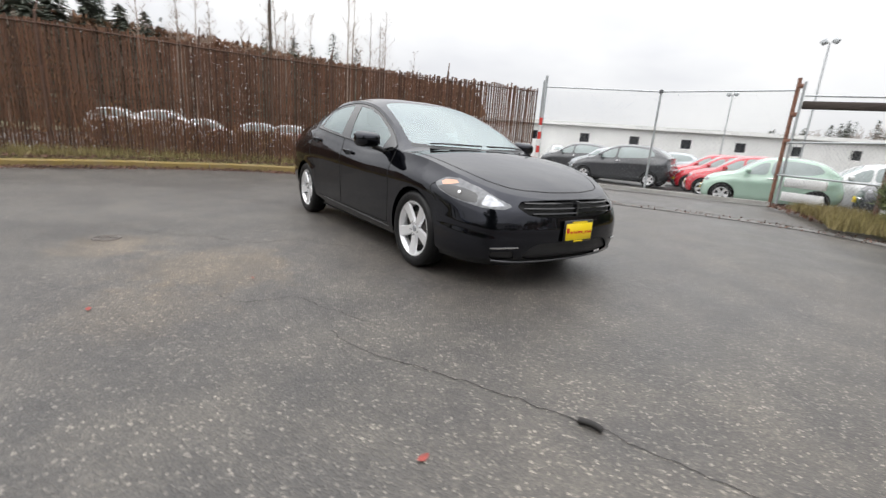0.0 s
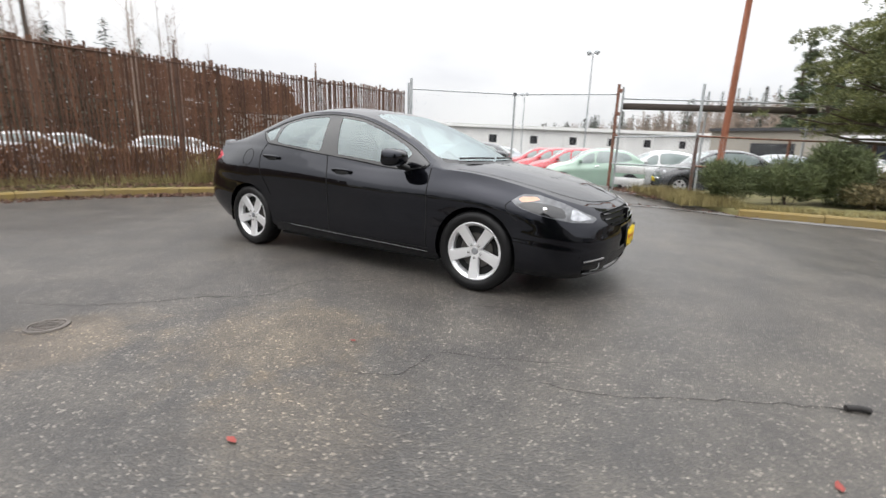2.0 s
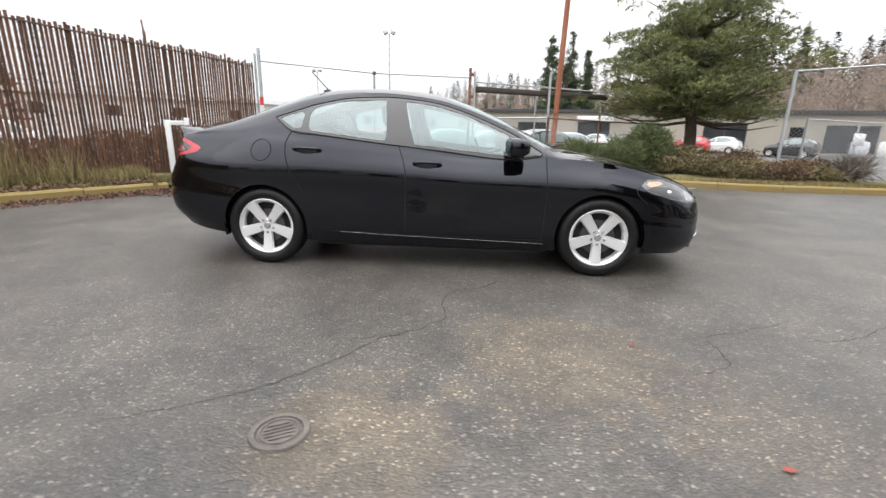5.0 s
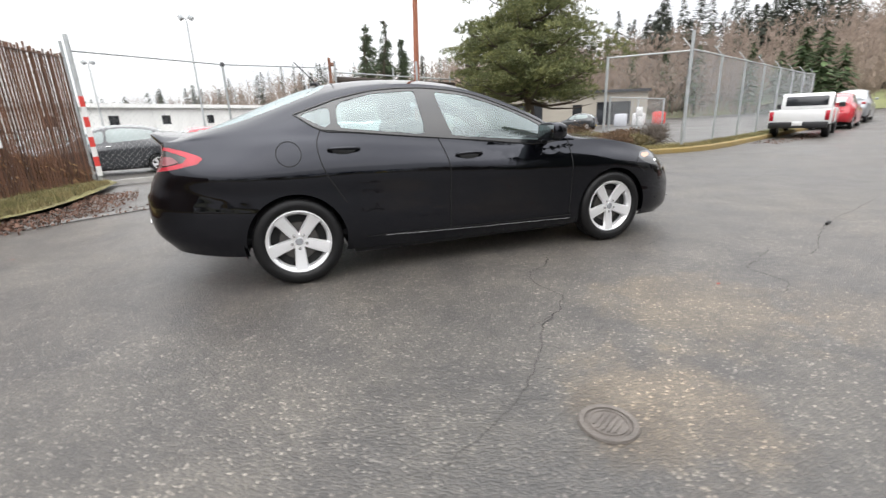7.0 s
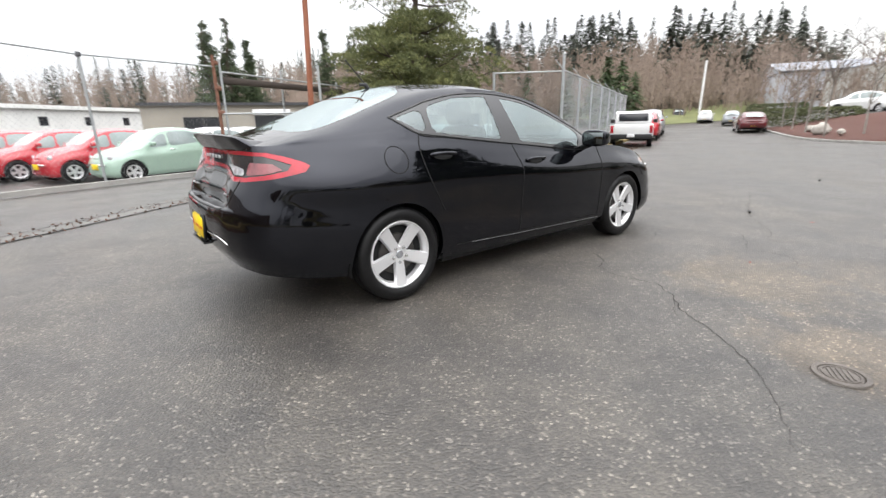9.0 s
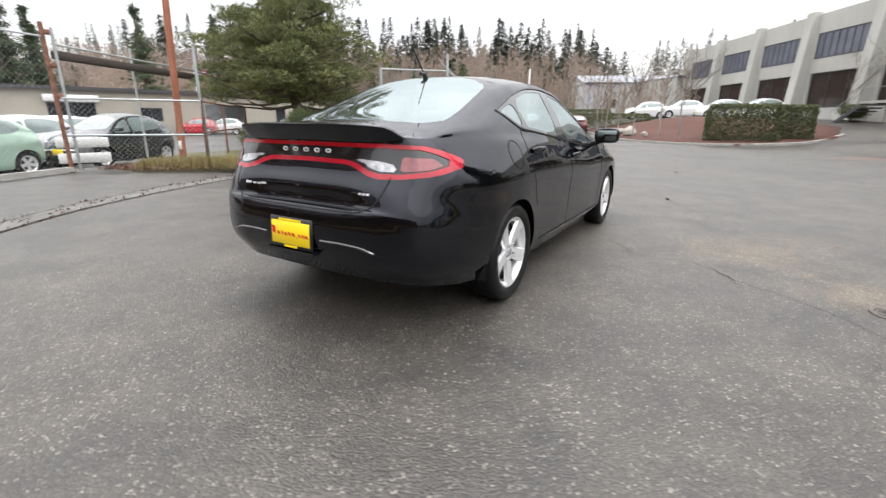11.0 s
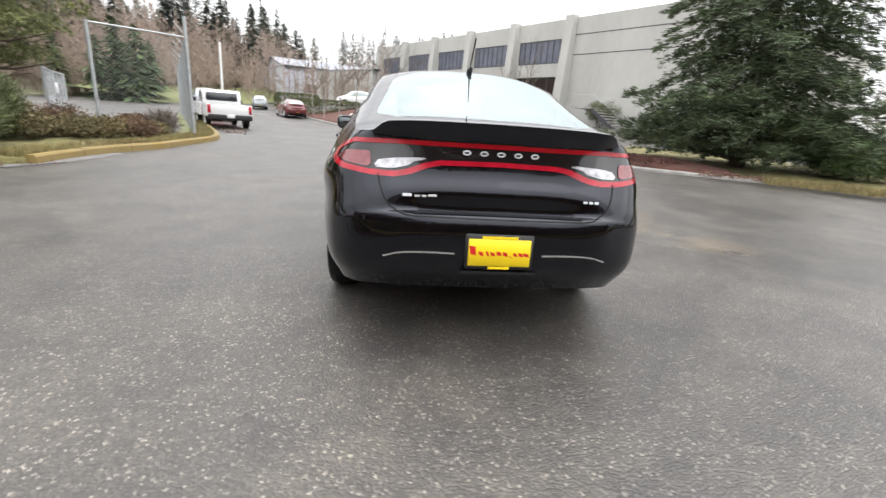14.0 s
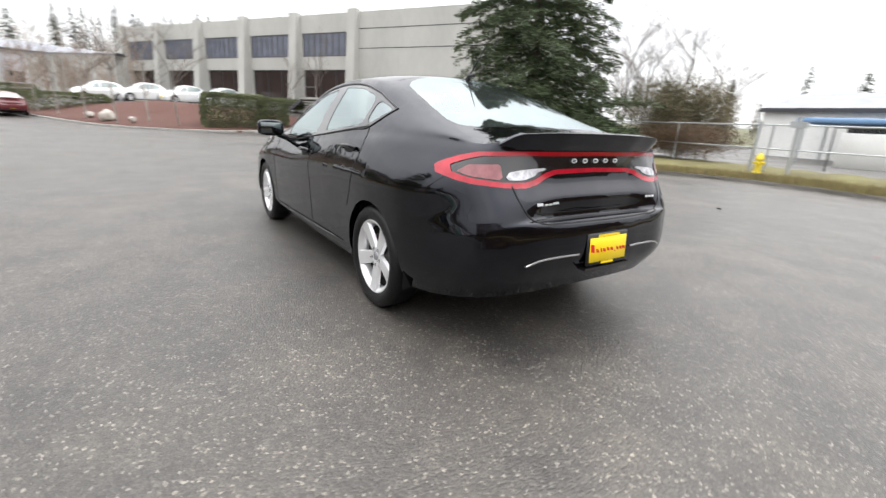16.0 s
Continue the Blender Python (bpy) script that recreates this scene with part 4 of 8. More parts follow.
    for s in (1, -1):
        ribbon("window_seal", [on_side(x, z, s, .003) for x, z in lin(dlo + dlo[:1], 4)], .013, "black_plastic", car, "thin black seal round the side windows", .003)
    # nose and tail details
    for zb, wide in ((.580, .43), (.614, .49), (.648, .47)):
        ribbon("grille_bar", [on_end(y, zb, 1, -.004) for y in np.linspace(-wide, wide, 30)], .014, "black_gloss", car, "", .012)
    g = Geo().box(2.26, -.012, .56, 2.295, .012, .668)
    put("grille_divider", g.mesh("grille_divider", "black_gloss"), car)
    ribbon("panel_gap", [on_end(y, .689) for y in np.linspace(-.40, .40, 30)], .007, "gap_black")
    ribbon("hood_gap", [on_top(x, y) for x, y in lin([(2.11, .40), (2.16, .2), (2.172, 0), (2.16, -.2), (2.11, -.40)])], .007, "gap_black")
    ribbon("roof_gap", [on_top(x, y) for x, y in lin([(-.965, .52), (-.955, .25), (-.95, 0), (-.955, -.25), (-.965, -.52)])], .006, "gap_black")
    for k in range(5):
        y = .165 - .0825 * k
        g = Geo()
        pn = [on_end(y + .0165 * math.cos(a), .975 + .0085 * math.sin(a), -1, .001) for a in np.linspace(0, 2 * math.pi, 17)]
        ribbon("badge_letter", pn, .008, "badge_silver", car, "small chrome badge shape", .004)
    for k, (y0, y1, hh) in enumerate(((.46, .418, .015), (.404, .380, .010), (.370, .350, .010), (.340, .300, .011))):
        ribbon("model_badge", [on_end(y, .772 + (.003 if k in (0, 3) else 0), -1, .003) for y in np.linspace(y0, y1, 4)], hh, "badge_silver", car, "small chrome badge shape", .004)
    for y0 in (-.415, -.442, -.469):
        ribbon("trim_badge", [on_end(y, .776, -1, .003) for y in np.linspace(y0, y0 - .018, 4)], .012, "badge_silver", car, "small chrome badge shape", .004)
    # fuel door on the right
    pn = [on_side(-1.349 + .082 * math.cos(a), .935 + .082 * math.sin(a), -1) for a in np.linspace(0, 2 * math.pi, 41)]
    ribbon("fuel_door_gap", pn, .006, "gap_black")
    # plates
    for end, xx, zz, tilt in ((-1, -2.364, .456, 0.06), (1, 2.328, .365, 0.0)):
        m = Matrix.Translation((xx, 0, zz)) @ Matrix.Rotation(tilt, 4, "Y")
        fr = put("plate_frame", rounded("plate_frame", .016, .325, .168, .006, "black_plastic", 1), car, "black dealer plate frame", m)
        put("plate_panel", rounded("plate_panel", .004, .296, .128, .0015, "plate_yellow", 1), fr, "bright yellow dealer plate",
            Matrix.Translation((end * .0085, 0, .018)))
        q = Geo()
        for k, (y, w, h, dz) in enumerate(((.125, .028, .058, .004), (.085, .022, .026, 0), (.055, .012, .030, 0), (.030, .022, .024, 0), (.0, .022, .026, .002),
                                           (-.03, .022, .026, 0), (-.057, .010, .012, -.008), (-.078, .018, .024, 0), (-.104, .020, .024, 0), (-.130, .026, .022, 0))):
            y *= -end
            q.add([(0, y - w / 2, .066 + dz), (0, y + w / 2, .070 + dz), (0, y + w / 2 + .006 * -end, .070 + dz + h * .7), (0, y - w / 2 + .006 * -end, .066 + dz + h * .7)],
                  [(0, 1, 2, 3)])
        put("print_bar", q.mesh("print_bar", "print_red"), fr, "red printed lettering bars", Matrix.Translation((end * .0116, 0, 0)))
        for q in (Geo().box(-.001, -.085, .148, .001, .085, .160), Geo().box(-.001, -.05, .004, .001, .05, .016)):
            put("frame_print", q.mesh("frame_print", "plate_yellow"), fr, "", Matrix.Translation((end * .0092, 0, 0)))
    g = Geo().box(-2.382, -.18, .438, -2.33, .18, .450)
    put("plate_ledge", g.mesh("plate_ledge", "black_gloss"), car)
    # spoiler lip along the boot lid
    g, rows = Geo(), 41
    for i in range(rows):
        y = -.668 + 1.336 * i / (rows - 1)
        u = abs(y) / .668
        lip = np.interp(abs(y), [0, .27, .50, .60, .668], [-2.266, -2.260, -2.226, -2.186, -2.128])
        top = 1.118 - .012 * u ** 2 - .028 * u ** 6
        deck = on_top(lip + .24 - .08 * u, y, -.002)[0].z
        under = on_end(y * .985, 1.026 - .012 * u, -1, -.004)[0]
        sec = [(lip + .24 - .08 * u, y, deck), (lip + .10 - .03 * u, y, max(deck, top - .022) + .002), (lip + .018, y, top), (lip, y, top - .006), (lip + .004, y, top - .020),
               (min(lip + .05, under.x + .01), y * .985, 1.030 - .012 * u)]
        g.v += [tuple(Vector(q).lerp(under + Vector((.02, 0, .01)), smoothstep(.80, 1, u))) for q in sec]
    g.f += [(i * 6 + j, i * 6 + j + 1, i * 6 + j + 7, i * 6 + j + 6) for i in range(rows - 1) for j in range(5)]
    put("spoiler", g.mesh("spoiler", "car_black", True, 40), car, "black body-coloured lip spoiler")
    # aerial
    g = Geo().tube([(-1.03, 0, 1.42), (-1.05, 0, 1.455), (-1.10, 0, 1.452)], .022, 8, True, .012).tube([(-1.045, 0, 1.45), (-1.12, 0, 1.53), (-1.21, 0, 1.625)], .0045, 6)
    put("aerial", g.mesh("aerial", "black_plastic", True, 50), car, "short black roof aerial")
    # wipers
    for y0, y1 in ((.10, .62), (-.52, .02)):
        pts = [on_top(1.075 - .10 * (y / .7) ** 2 - .02, y, .016)[0] for y in np.linspace(y0, y1, 12)]
        put("wiper", Geo().tube(pts, .009, 6).mesh("wiper", "black_plastic", True, 50), car, "black windshield wiper")
    # wheels
    for x in (1.352, -1.352):
        for s in (1, -1):
            round_wheel(car, "wheel", x, s * .79, s)
    # cabin
    g = Geo().box(-1.75, -.72, .30, 1.0, .72, .34).box(.95, -.70, .3, 1.0, .70, .88).box(-1.85, -.70, .34, -1.25, .70, .92)
    g.box(-1.95, -.60, .92, -1.25, .60, 1.04)
    put("cabin_floor", g.mesh("cabin_floor", "seat_cloth"), car)
    put("dashboard", rounded("dashboard", .50, 1.38, .34, .08, "black_plastic", 3), car, "black dashboard", Matrix.Translation((.76, 0, .58)))
    seat = rounded("seat_cushion", .52, .50, .16, .06, "seat_cloth", 3)
    back_me = rounded("seat_back", .15, .48, .60, .06, "seat_cloth", 3)
    rest = rounded("head_restraint", .10, .26, .18, .045, "seat_cloth", 3)
    for y in (.36, -.36):
        st = put("front_seat", seat, car, "dark cloth front seat", Matrix.Translation((.02, y, .46)))
        bk = put("seat_back", back_me, st, "", Matrix.Translation((-.26, 0, .08)) @ Matrix.Rotation(-.22, 4, "Y"))
        put("head_restraint", rest, st, "", Matrix.Translation((-.41, 0, .68)) @ Matrix.Rotation(-.15, 4, "Y"))
    rb = put("rear_bench", rounded("rear_bench", .50, 1.30, .16, .06, "seat_cloth", 3), car, "dark cloth rear bench", Matrix.Translation((-.88, 0, .46)))
    put("bench_back", rounded("bench_back", .15, 1.28, .56, .06, "seat_cloth", 3), rb, "", Matrix.Translation((-.30, 0, .08)) @ Matrix.Rotation(-.38, 4, "Y"))
    for y in (.36, -.36):
        put("head_restraint", rest, rb, "", Matrix.Translation((-.54, y, .56)) @ Matrix.Rotation(-.3, 4, "Y"))
    g = Geo()
    ring = [(0, .18 * math.cos(a), .18 * math.sin(a)) for a in np.linspace(0, 2 * math.pi, 25)]
    g.tube(ring, .014, 6, False).tube([(0, -.17, 0), (0, .17, 0)], .016, 6).tube([(0, 0, 0), (.2, 0, -.02)], .03, 8)
    put("steering_wheel", g.mesh("steering_wheel", "black_plastic", True, 50), car, "black steering wheel", Matrix.Translation((.42, .36, .88)) @ Matrix.Rotation(-.4, 4, "Y"))
    return car


sedan()


# ---------------------------------------------------------------- ground and the large structure
def lift(x, y):
    """Height of the land: level round the turning circle, rising up the road."""
    d = 0.98 * x + 0.10 * y
    side = smoothstep(-70, -25, y) * (1 - smoothstep(25, 70, y) * (1 - smoothstep(20, 60, x)))
    r = math.hypot(x, y)
    beside = .84 * (y + .3 - .636 * (x - 23.3))
    car_park = 1.15 * smoothstep(20, 35, d) * (1 - smoothstep(-6.5, -1.0, beside)) * (1 - smoothstep(46, 60, d))
    forecourt = 1.1 * (1 - smoothstep(1, 10, .862 * (y + 9.34) - .507 * (x - 35.1))) * smoothstep(11, 20, x) * smoothstep(-60, -30, y)
    z = max(car_park, forecourt) + (.35 * smoothstep(24, 42, d) + 6.3 * smoothstep(44, 140, d)) * side
    into_lot = -.42 * (x + 5.2) + .907 * (y - 7.4)
    return z + 5.0 * smoothstep(110, 260, r) - .28 * smoothstep(.3, 3.2, into_lot) * (1 - smoothstep(60, 110, r))


def ground_sheet():
    xs = sorted({*np.linspace(-30, 60, 91).round(2), *np.linspace(-600, -30, 24).round(2), *np.linspace(60, 200, 36).round(2), *np.linspace(200, 700, 16).round(2)})
    ys = sorted({*np.linspace(-30, 30, 41).round(2), *np.linspace(-600, -30, 24).round(2), *np.linspace(30, 130, 30).round(2), *np.linspace(130, 700, 16).round(2)})
    n = len(ys)
    v = [(x, y, lift(x, y)) for x in xs for y in ys]
    f = [(i * n + j, (i + 1) * n + j, (i + 1) * n + j + 1, i * n + j + 1) for i in range(len(xs) - 1) for j in range(n - 1)]
    me = mesh_of("ground", v, f, "asphalt", True)
    tagged(put("ground", me), "worn grey asphalt with pale aggregate and fine cracks", "ground", "", "structure")


ground_sheet()


def bed(name, outline, z_edge, z_mid, mat, label, kerb=None, step=0.5, kerb_h=0.15, kerb_from=0, kerb_to=None, rough=0.03, kind="structure", base=lift):
    """A planted bed: a filled outline that humps in the middle, on top of the ground."""
    pts = [np.array(p, float) for p in outline]
    c = sum(pts) / len(pts)
    rings, per = 7, len(pts)
    v, f = [], []
    rnd = random.Random(len(name) + per)
    for k in range(rings + 1):
        t = 1 - k / rings
        for p in pts:
            q = c + (p - c) * t
            z = z_edge + (z_mid - z_edge) * (1 - t ** 2) + (rnd.uniform(-rough, rough) if k else 0)
            v.append((q[0], q[1], base(q[0], q[1]) + z))
    for k in range(rings):
        for i in range(per):
            j = (i + 1) % per
            f.append((k * per + i, k * per + j, (k + 1) * per + j, (k + 1) * per + i))
    for i, p in enumerate(pts):
        v.append((p[0], p[1], base(p[0], p[1]) - 0.2))
    o = (rings + 1) * per
    f += [(i, o + i, o + (i + 1) % per, (i + 1) % per) for i in range(per)]
    return tagged(put(name, mesh_of(name, v, f, mat, True)), label, "planted bed", "", kind)


def strip_bed(name, front, back, z_edge, z_mid, mat, label, rough=.025, per=6, rows=7):
    """A bed between a front and a back line, each with as many points."""
    a, b = spline(front, per), spline(back, per)
    rnd = random.Random(len(name))
    v = []
    for p, q in zip(a, b):
        for k in range(rows + 1):
            t = k / rows
            c = p + (q - p) * t
            v.append((c[0], c[1], lift(c[0], c[1]) + z_edge + (z_mid - z_edge) * math.sin(min(1, t * 1.4) * math.pi / 2) + (rnd.uniform(-rough, rough) if k else 0)))
    n = rows + 1
    f = [(i * n + k, (i + 1) * n + k, (i + 1) * n + k + 1, i * n + k + 1) for i in range(len(a) - 1) for k in range(rows)]
    return tagged(put(name, mesh_of(name, v, f, mat, True)), label, "planted bed", "", "structure")


def land(name, a0, a1, d0, d1, mat, label, z=.08):
    """A patch of far land that follows the ground, between two bearings and two distances."""
    na, nd = 30, 14
    v = []
    for i in range(na + 1):
        for k in range(nd + 1):
            a, d = radians(a0 + (a1 - a0) * i / na), d0 + (d1 - d0) * (k / nd) ** 1.5 + (3 * noise.noise((i * .6, 1, 0)) if k == 0 else 0)
            v.append((d * math.cos(a), d * math.sin(a), lift(d * math.cos(a), d * math.sin(a)) + z + .4 * k / nd))
    n = nd + 1
    f = [(i * n + k, i * n + k + 1, (i + 1) * n + k + 1, (i + 1) * n + k) for i in range(na) for k in range(nd)]
    return tagged(put(name, mesh_of(name, v, f, mat, True)), label, "land", "", "structure")


def kerb(name, path, mat, label, h=0.14, w=0.16, per=6, base=lift):
    """Kerb stones along a path, each a piece with rounded top edges."""
    root = thing(name, label, "kerb", "", None, "structure")
    line = spline(path, per)
    seg = np.r_[0, np.cumsum(np.hypot(*np.diff(line[:, :2], axis=0).T))]
    total, n = seg[-1], max(1, int(seg[-1] / 1.2))
    at = lambda s: np.array([np.interp(s, seg, line[:, 0]), np.interp(s, seg, line[:, 1])])
    rnd = random.Random(n)
    for k in range(n):
        g = Geo()
        a, b = total * k / n + .006, total * (k + 1) / n - .006
        jog = rnd.uniform(-.008, .008)
        prof = [(-w / 2, -.15), (-w / 2 + .012, h - .03), (-w / 2 + .04, h), (w / 2 - .02, h), (w / 2, h - .02), (w / 2, -.15)]
        v, m = [], 5
        for i in range(m):
            s = a + (b - a) * i / (m - 1)
            p = at(s)
            d = at(min(s + .05, total)) - at(max(s - .05, 0))
            d /= np.hypot(*d)
            nr = np.array([-d[1], d[0]])
            v += [(p[0] + nr[0] * o, p[1] + nr[1] * o, base(p[0], p[1]) + zz + (jog if zz > 0 else 0)) for o, zz in prof]
        q = len(prof)
        f = [(i * q + j, i * q + j + 1, (i + 1) * q + j + 1, (i + 1) * q + j) for i in range(m - 1) for j in range(q - 1)]
        f += [tuple(range(q - 1, -1, -1)), tuple((m - 1) * q + j for j in range(q))]
        put("kerb_stone", mesh_of("kerb_stone", v, f, mat), root)
    return root


# the yellow kerb in front of the slat fence, and the verge behind it
KERB_W = [(-5.6, -9.6), (-6.6, -6.5), (-7.05, -4.5), (-7.22, -3.0), (-7.10, -.9), (-6.55, .6), (-5.95, 1.5), (-5.42, 2.45), (-5.0, 3.1)]
kerb("kerb_west", KERB_W, "kerb_yellow", "worn yellow-painted concrete kerb below the slat fence")
FENCE_W = [(-9.3, -11.0), (-9.45, -7.5), (-9.2, -4.95), (-8.75, -3.5), (-8.15, -.75), (-7.05, 2.0), (-5.9, 4.85), (-5.22, 7.1)]
strip_bed("verge_west", [(-5.65, -9.6), (-6.65, -6.5), (-7.10, -4.5), (-7.27, -3.0), (-7.15, -.9), (-6.6, .6), (-6.0, 1.5), (-5.45, 2.45), (-4.80, 3.6), (-4.70, 5.4), (-4.85, 7.3)],
          [(-9.8, -11.2), (-10, -7.5), (-9.7, -5.2), (-9.3, -3.6), (-8.65, -.9), (-8.1, .9), (-7.6, 2.0), (-7.2, 3.0), (-6.5, 4.6), (-6.1, 6.0), (-5.5, 7.4)], .09, .16, "verge_soil",
          "narrow verge of soil, moss and dead grass")
# the kerb along the north bed and up the chain-link fence
KERB_N = [(3.3, 6.05), (4.0, 6.12), (5.3, 6.05), (6.6, 5.75), (7.6, 5.75), (8.6, 5.72), (9.8, 5.75), (11.2, 6.15), (14.2, 7.45), (20, 10.0), (28, 13.5)]
kerb("kerb_north", KERB_N, "kerb_yellow", "worn yellow kerb round the shrub bed and along the fence")
bed("shrub_bed", [(3.25, 6.1), (4.0, 6.18), (5.3, 6.1), (6.6, 5.82), (7.6, 5.82), (8.6, 5.8), (9.75, 5.82), (11.1, 6.22), (12.5, 7.0), (11.5, 7.6), (10.0, 7.2), (9.2, 8.6),
                  (7.5, 10.2), (5.6, 12.6), (4.0, 12.6), (2.4, 10.8), (1.0, 10.0), (1.1, 8.9), (2.3, 7.8), (2.9, 6.8)],
    .09, .20, "verge_soil", "low bed of soil, dead grass and shrubs")
bed("verge_fence", [(11.2, 6.25), (14.2, 7.55), (20, 10.1), (28, 13.6), (28, 14.6), (20, 11.2), (14, 8.4), (11.0, 7.2)], .10, .15, "grass_bank",
    "thin grass strip at the foot of the fence")
# the kerb and bed under the big fir
KERB_S = [(13.0, -7.4), (11.4, -6.9), (9.6, -6.6), (8.3, -6.75), (7.3, -7.9), (6.5, -9.2), (5.4, -10.6), (4.0, -11.6), (2.4, -12.2), (.6, -12.35), (-1.0, -12.1), (-3.0, -11.4), (-5.2, -10.0)]
kerb("kerb_south", KERB_S, "kerb_grey", "low grey concrete kerb round the fir bed", .09)
strip_bed("fir_bed", [(13.0, -7.5), (11.4, -7.0), (9.6, -6.7), (8.35, -6.85), (7.35, -8.0), (6.55, -9.3), (5.45, -10.7), (4.05, -11.7), (2.4, -12.3), (.6, -12.45), (-1.0, -12.2), (-3.0, -11.5), (-5.2, -10.1)],
          [(17, -11), (16, -12), (15, -13), (14, -14), (13, -15), (11, -16), (8.5, -16.3), (6, -16.2), (3.4, -15.8), (.8, -15.3), (-1.6, -14.9), (-5.0, -14.2), (-8, -13)], .06, .20, "verge_soil",
          "bed of soil, moss and dead grass below the fir")
bed("mulch_tip", [(11.2, -7.05), (9.7, -6.78), (8.5, -6.9), (7.6, -7.9), (7.0, -9.0), (9, -10), (12, -9.5), (13, -8)], .12, .34, "mulch", "red-brown bark mulch under the fir",
    rough=.02)
# the island up the road
ISLAND = [(23.3, -.3), (23.5, -2.6), (24.3, -5.0), (26.5, -7.0), (30, -7.6), (34, -5.5), (38, 0.5), (40, 5.5), (41, 9.0), (38.5, 9.2), (33.8, 6.9), (29.5, 4.9), (26.6, 3.3), (24.6, 1.6)]
kerb("kerb_island", [(27.2, -7.3), (24.5, -5.2), (23.6, -2.6), (23.3, -.3), (24.5, 1.6), (26.5, 3.35), (29.4, 5.0), (33.7, 7.0), (38.4, 9.3)], "kerb_grey",
     "grey concrete kerb round the mulched island", .12)
bed("island", ISLAND, .10, 0.42, "mulch", "raised island of red-brown bark mulch", rough=.02)


# concrete gutter across the driveway
def ground_strip(name, path, w, mat, label, z=.006, category="pavement", kind="structure"):
    line = spline(path, 8)
    g = Geo()
    pts = [(p[0], p[1], lift(p[0], p[1]) + z) for p in line]
    sides = []
    for i in range(len(pts)):
        a, b = pts[max(i - 1, 0)], pts[min(i + 1, len(pts) - 1)]
        sides.append((-(b[1] - a[1]), b[0] - a[0], 0))
    g.strip(pts, sides, w)
    return tagged(put(name, g.mesh(name, mat)), label, category, "", kind)


GUTTER = [(-4.9, 2.5), (-4.1, 3.2), (-3.0, 4.05), (-1.55, 5.15), (0.3, 6.0), (2.0, 6.4), (3.6, 5.95), (5.3, 5.86), (6.6, 5.55), (8.6, 5.52), (9.8, 5.55), (11.2, 5.95), (14.2, 7.2), (20, 9.75)]
ground_strip("gutter", GUTTER[:8], .34, "gutter_concrete", "worn concrete gutter strip along the kerb")
ground_strip("gutter_seam", [(x + .03, y - .19) for x, y in GUTTER[:7]], .035, "crack_dark", "dark open joint beside the gutter", .009)
ground_strip("gutter_seam", [(x - .05, y + .19) for x, y in GUTTER[:7]], .03, "crack_dark", "dark open joint beside the gutter", .009)


# ---------------------------------------------------------------- fences
def walk_line(path, per=10):
    line = spline(path, per)
    seg = np.r_[0, np.cumsum(np.hypot(*np.diff(line[:, :2], axis=0).T))]

    def at(s):
        p = np.array([np.interp(s, seg, line[:, 0]), np.interp(s, seg, line[:, 1])])
        e = np.array([np.interp(s + .05, seg, line[:, 0]), np.interp(s + .05, seg, line[:, 1])])
        b = np.array([np.interp(s - .05, seg, line[:, 0]), np.interp(s - .05, seg, line[:, 1])])
        d = e - b
        return p, math.atan2(d[1], d[0])
    return at, seg[-1]


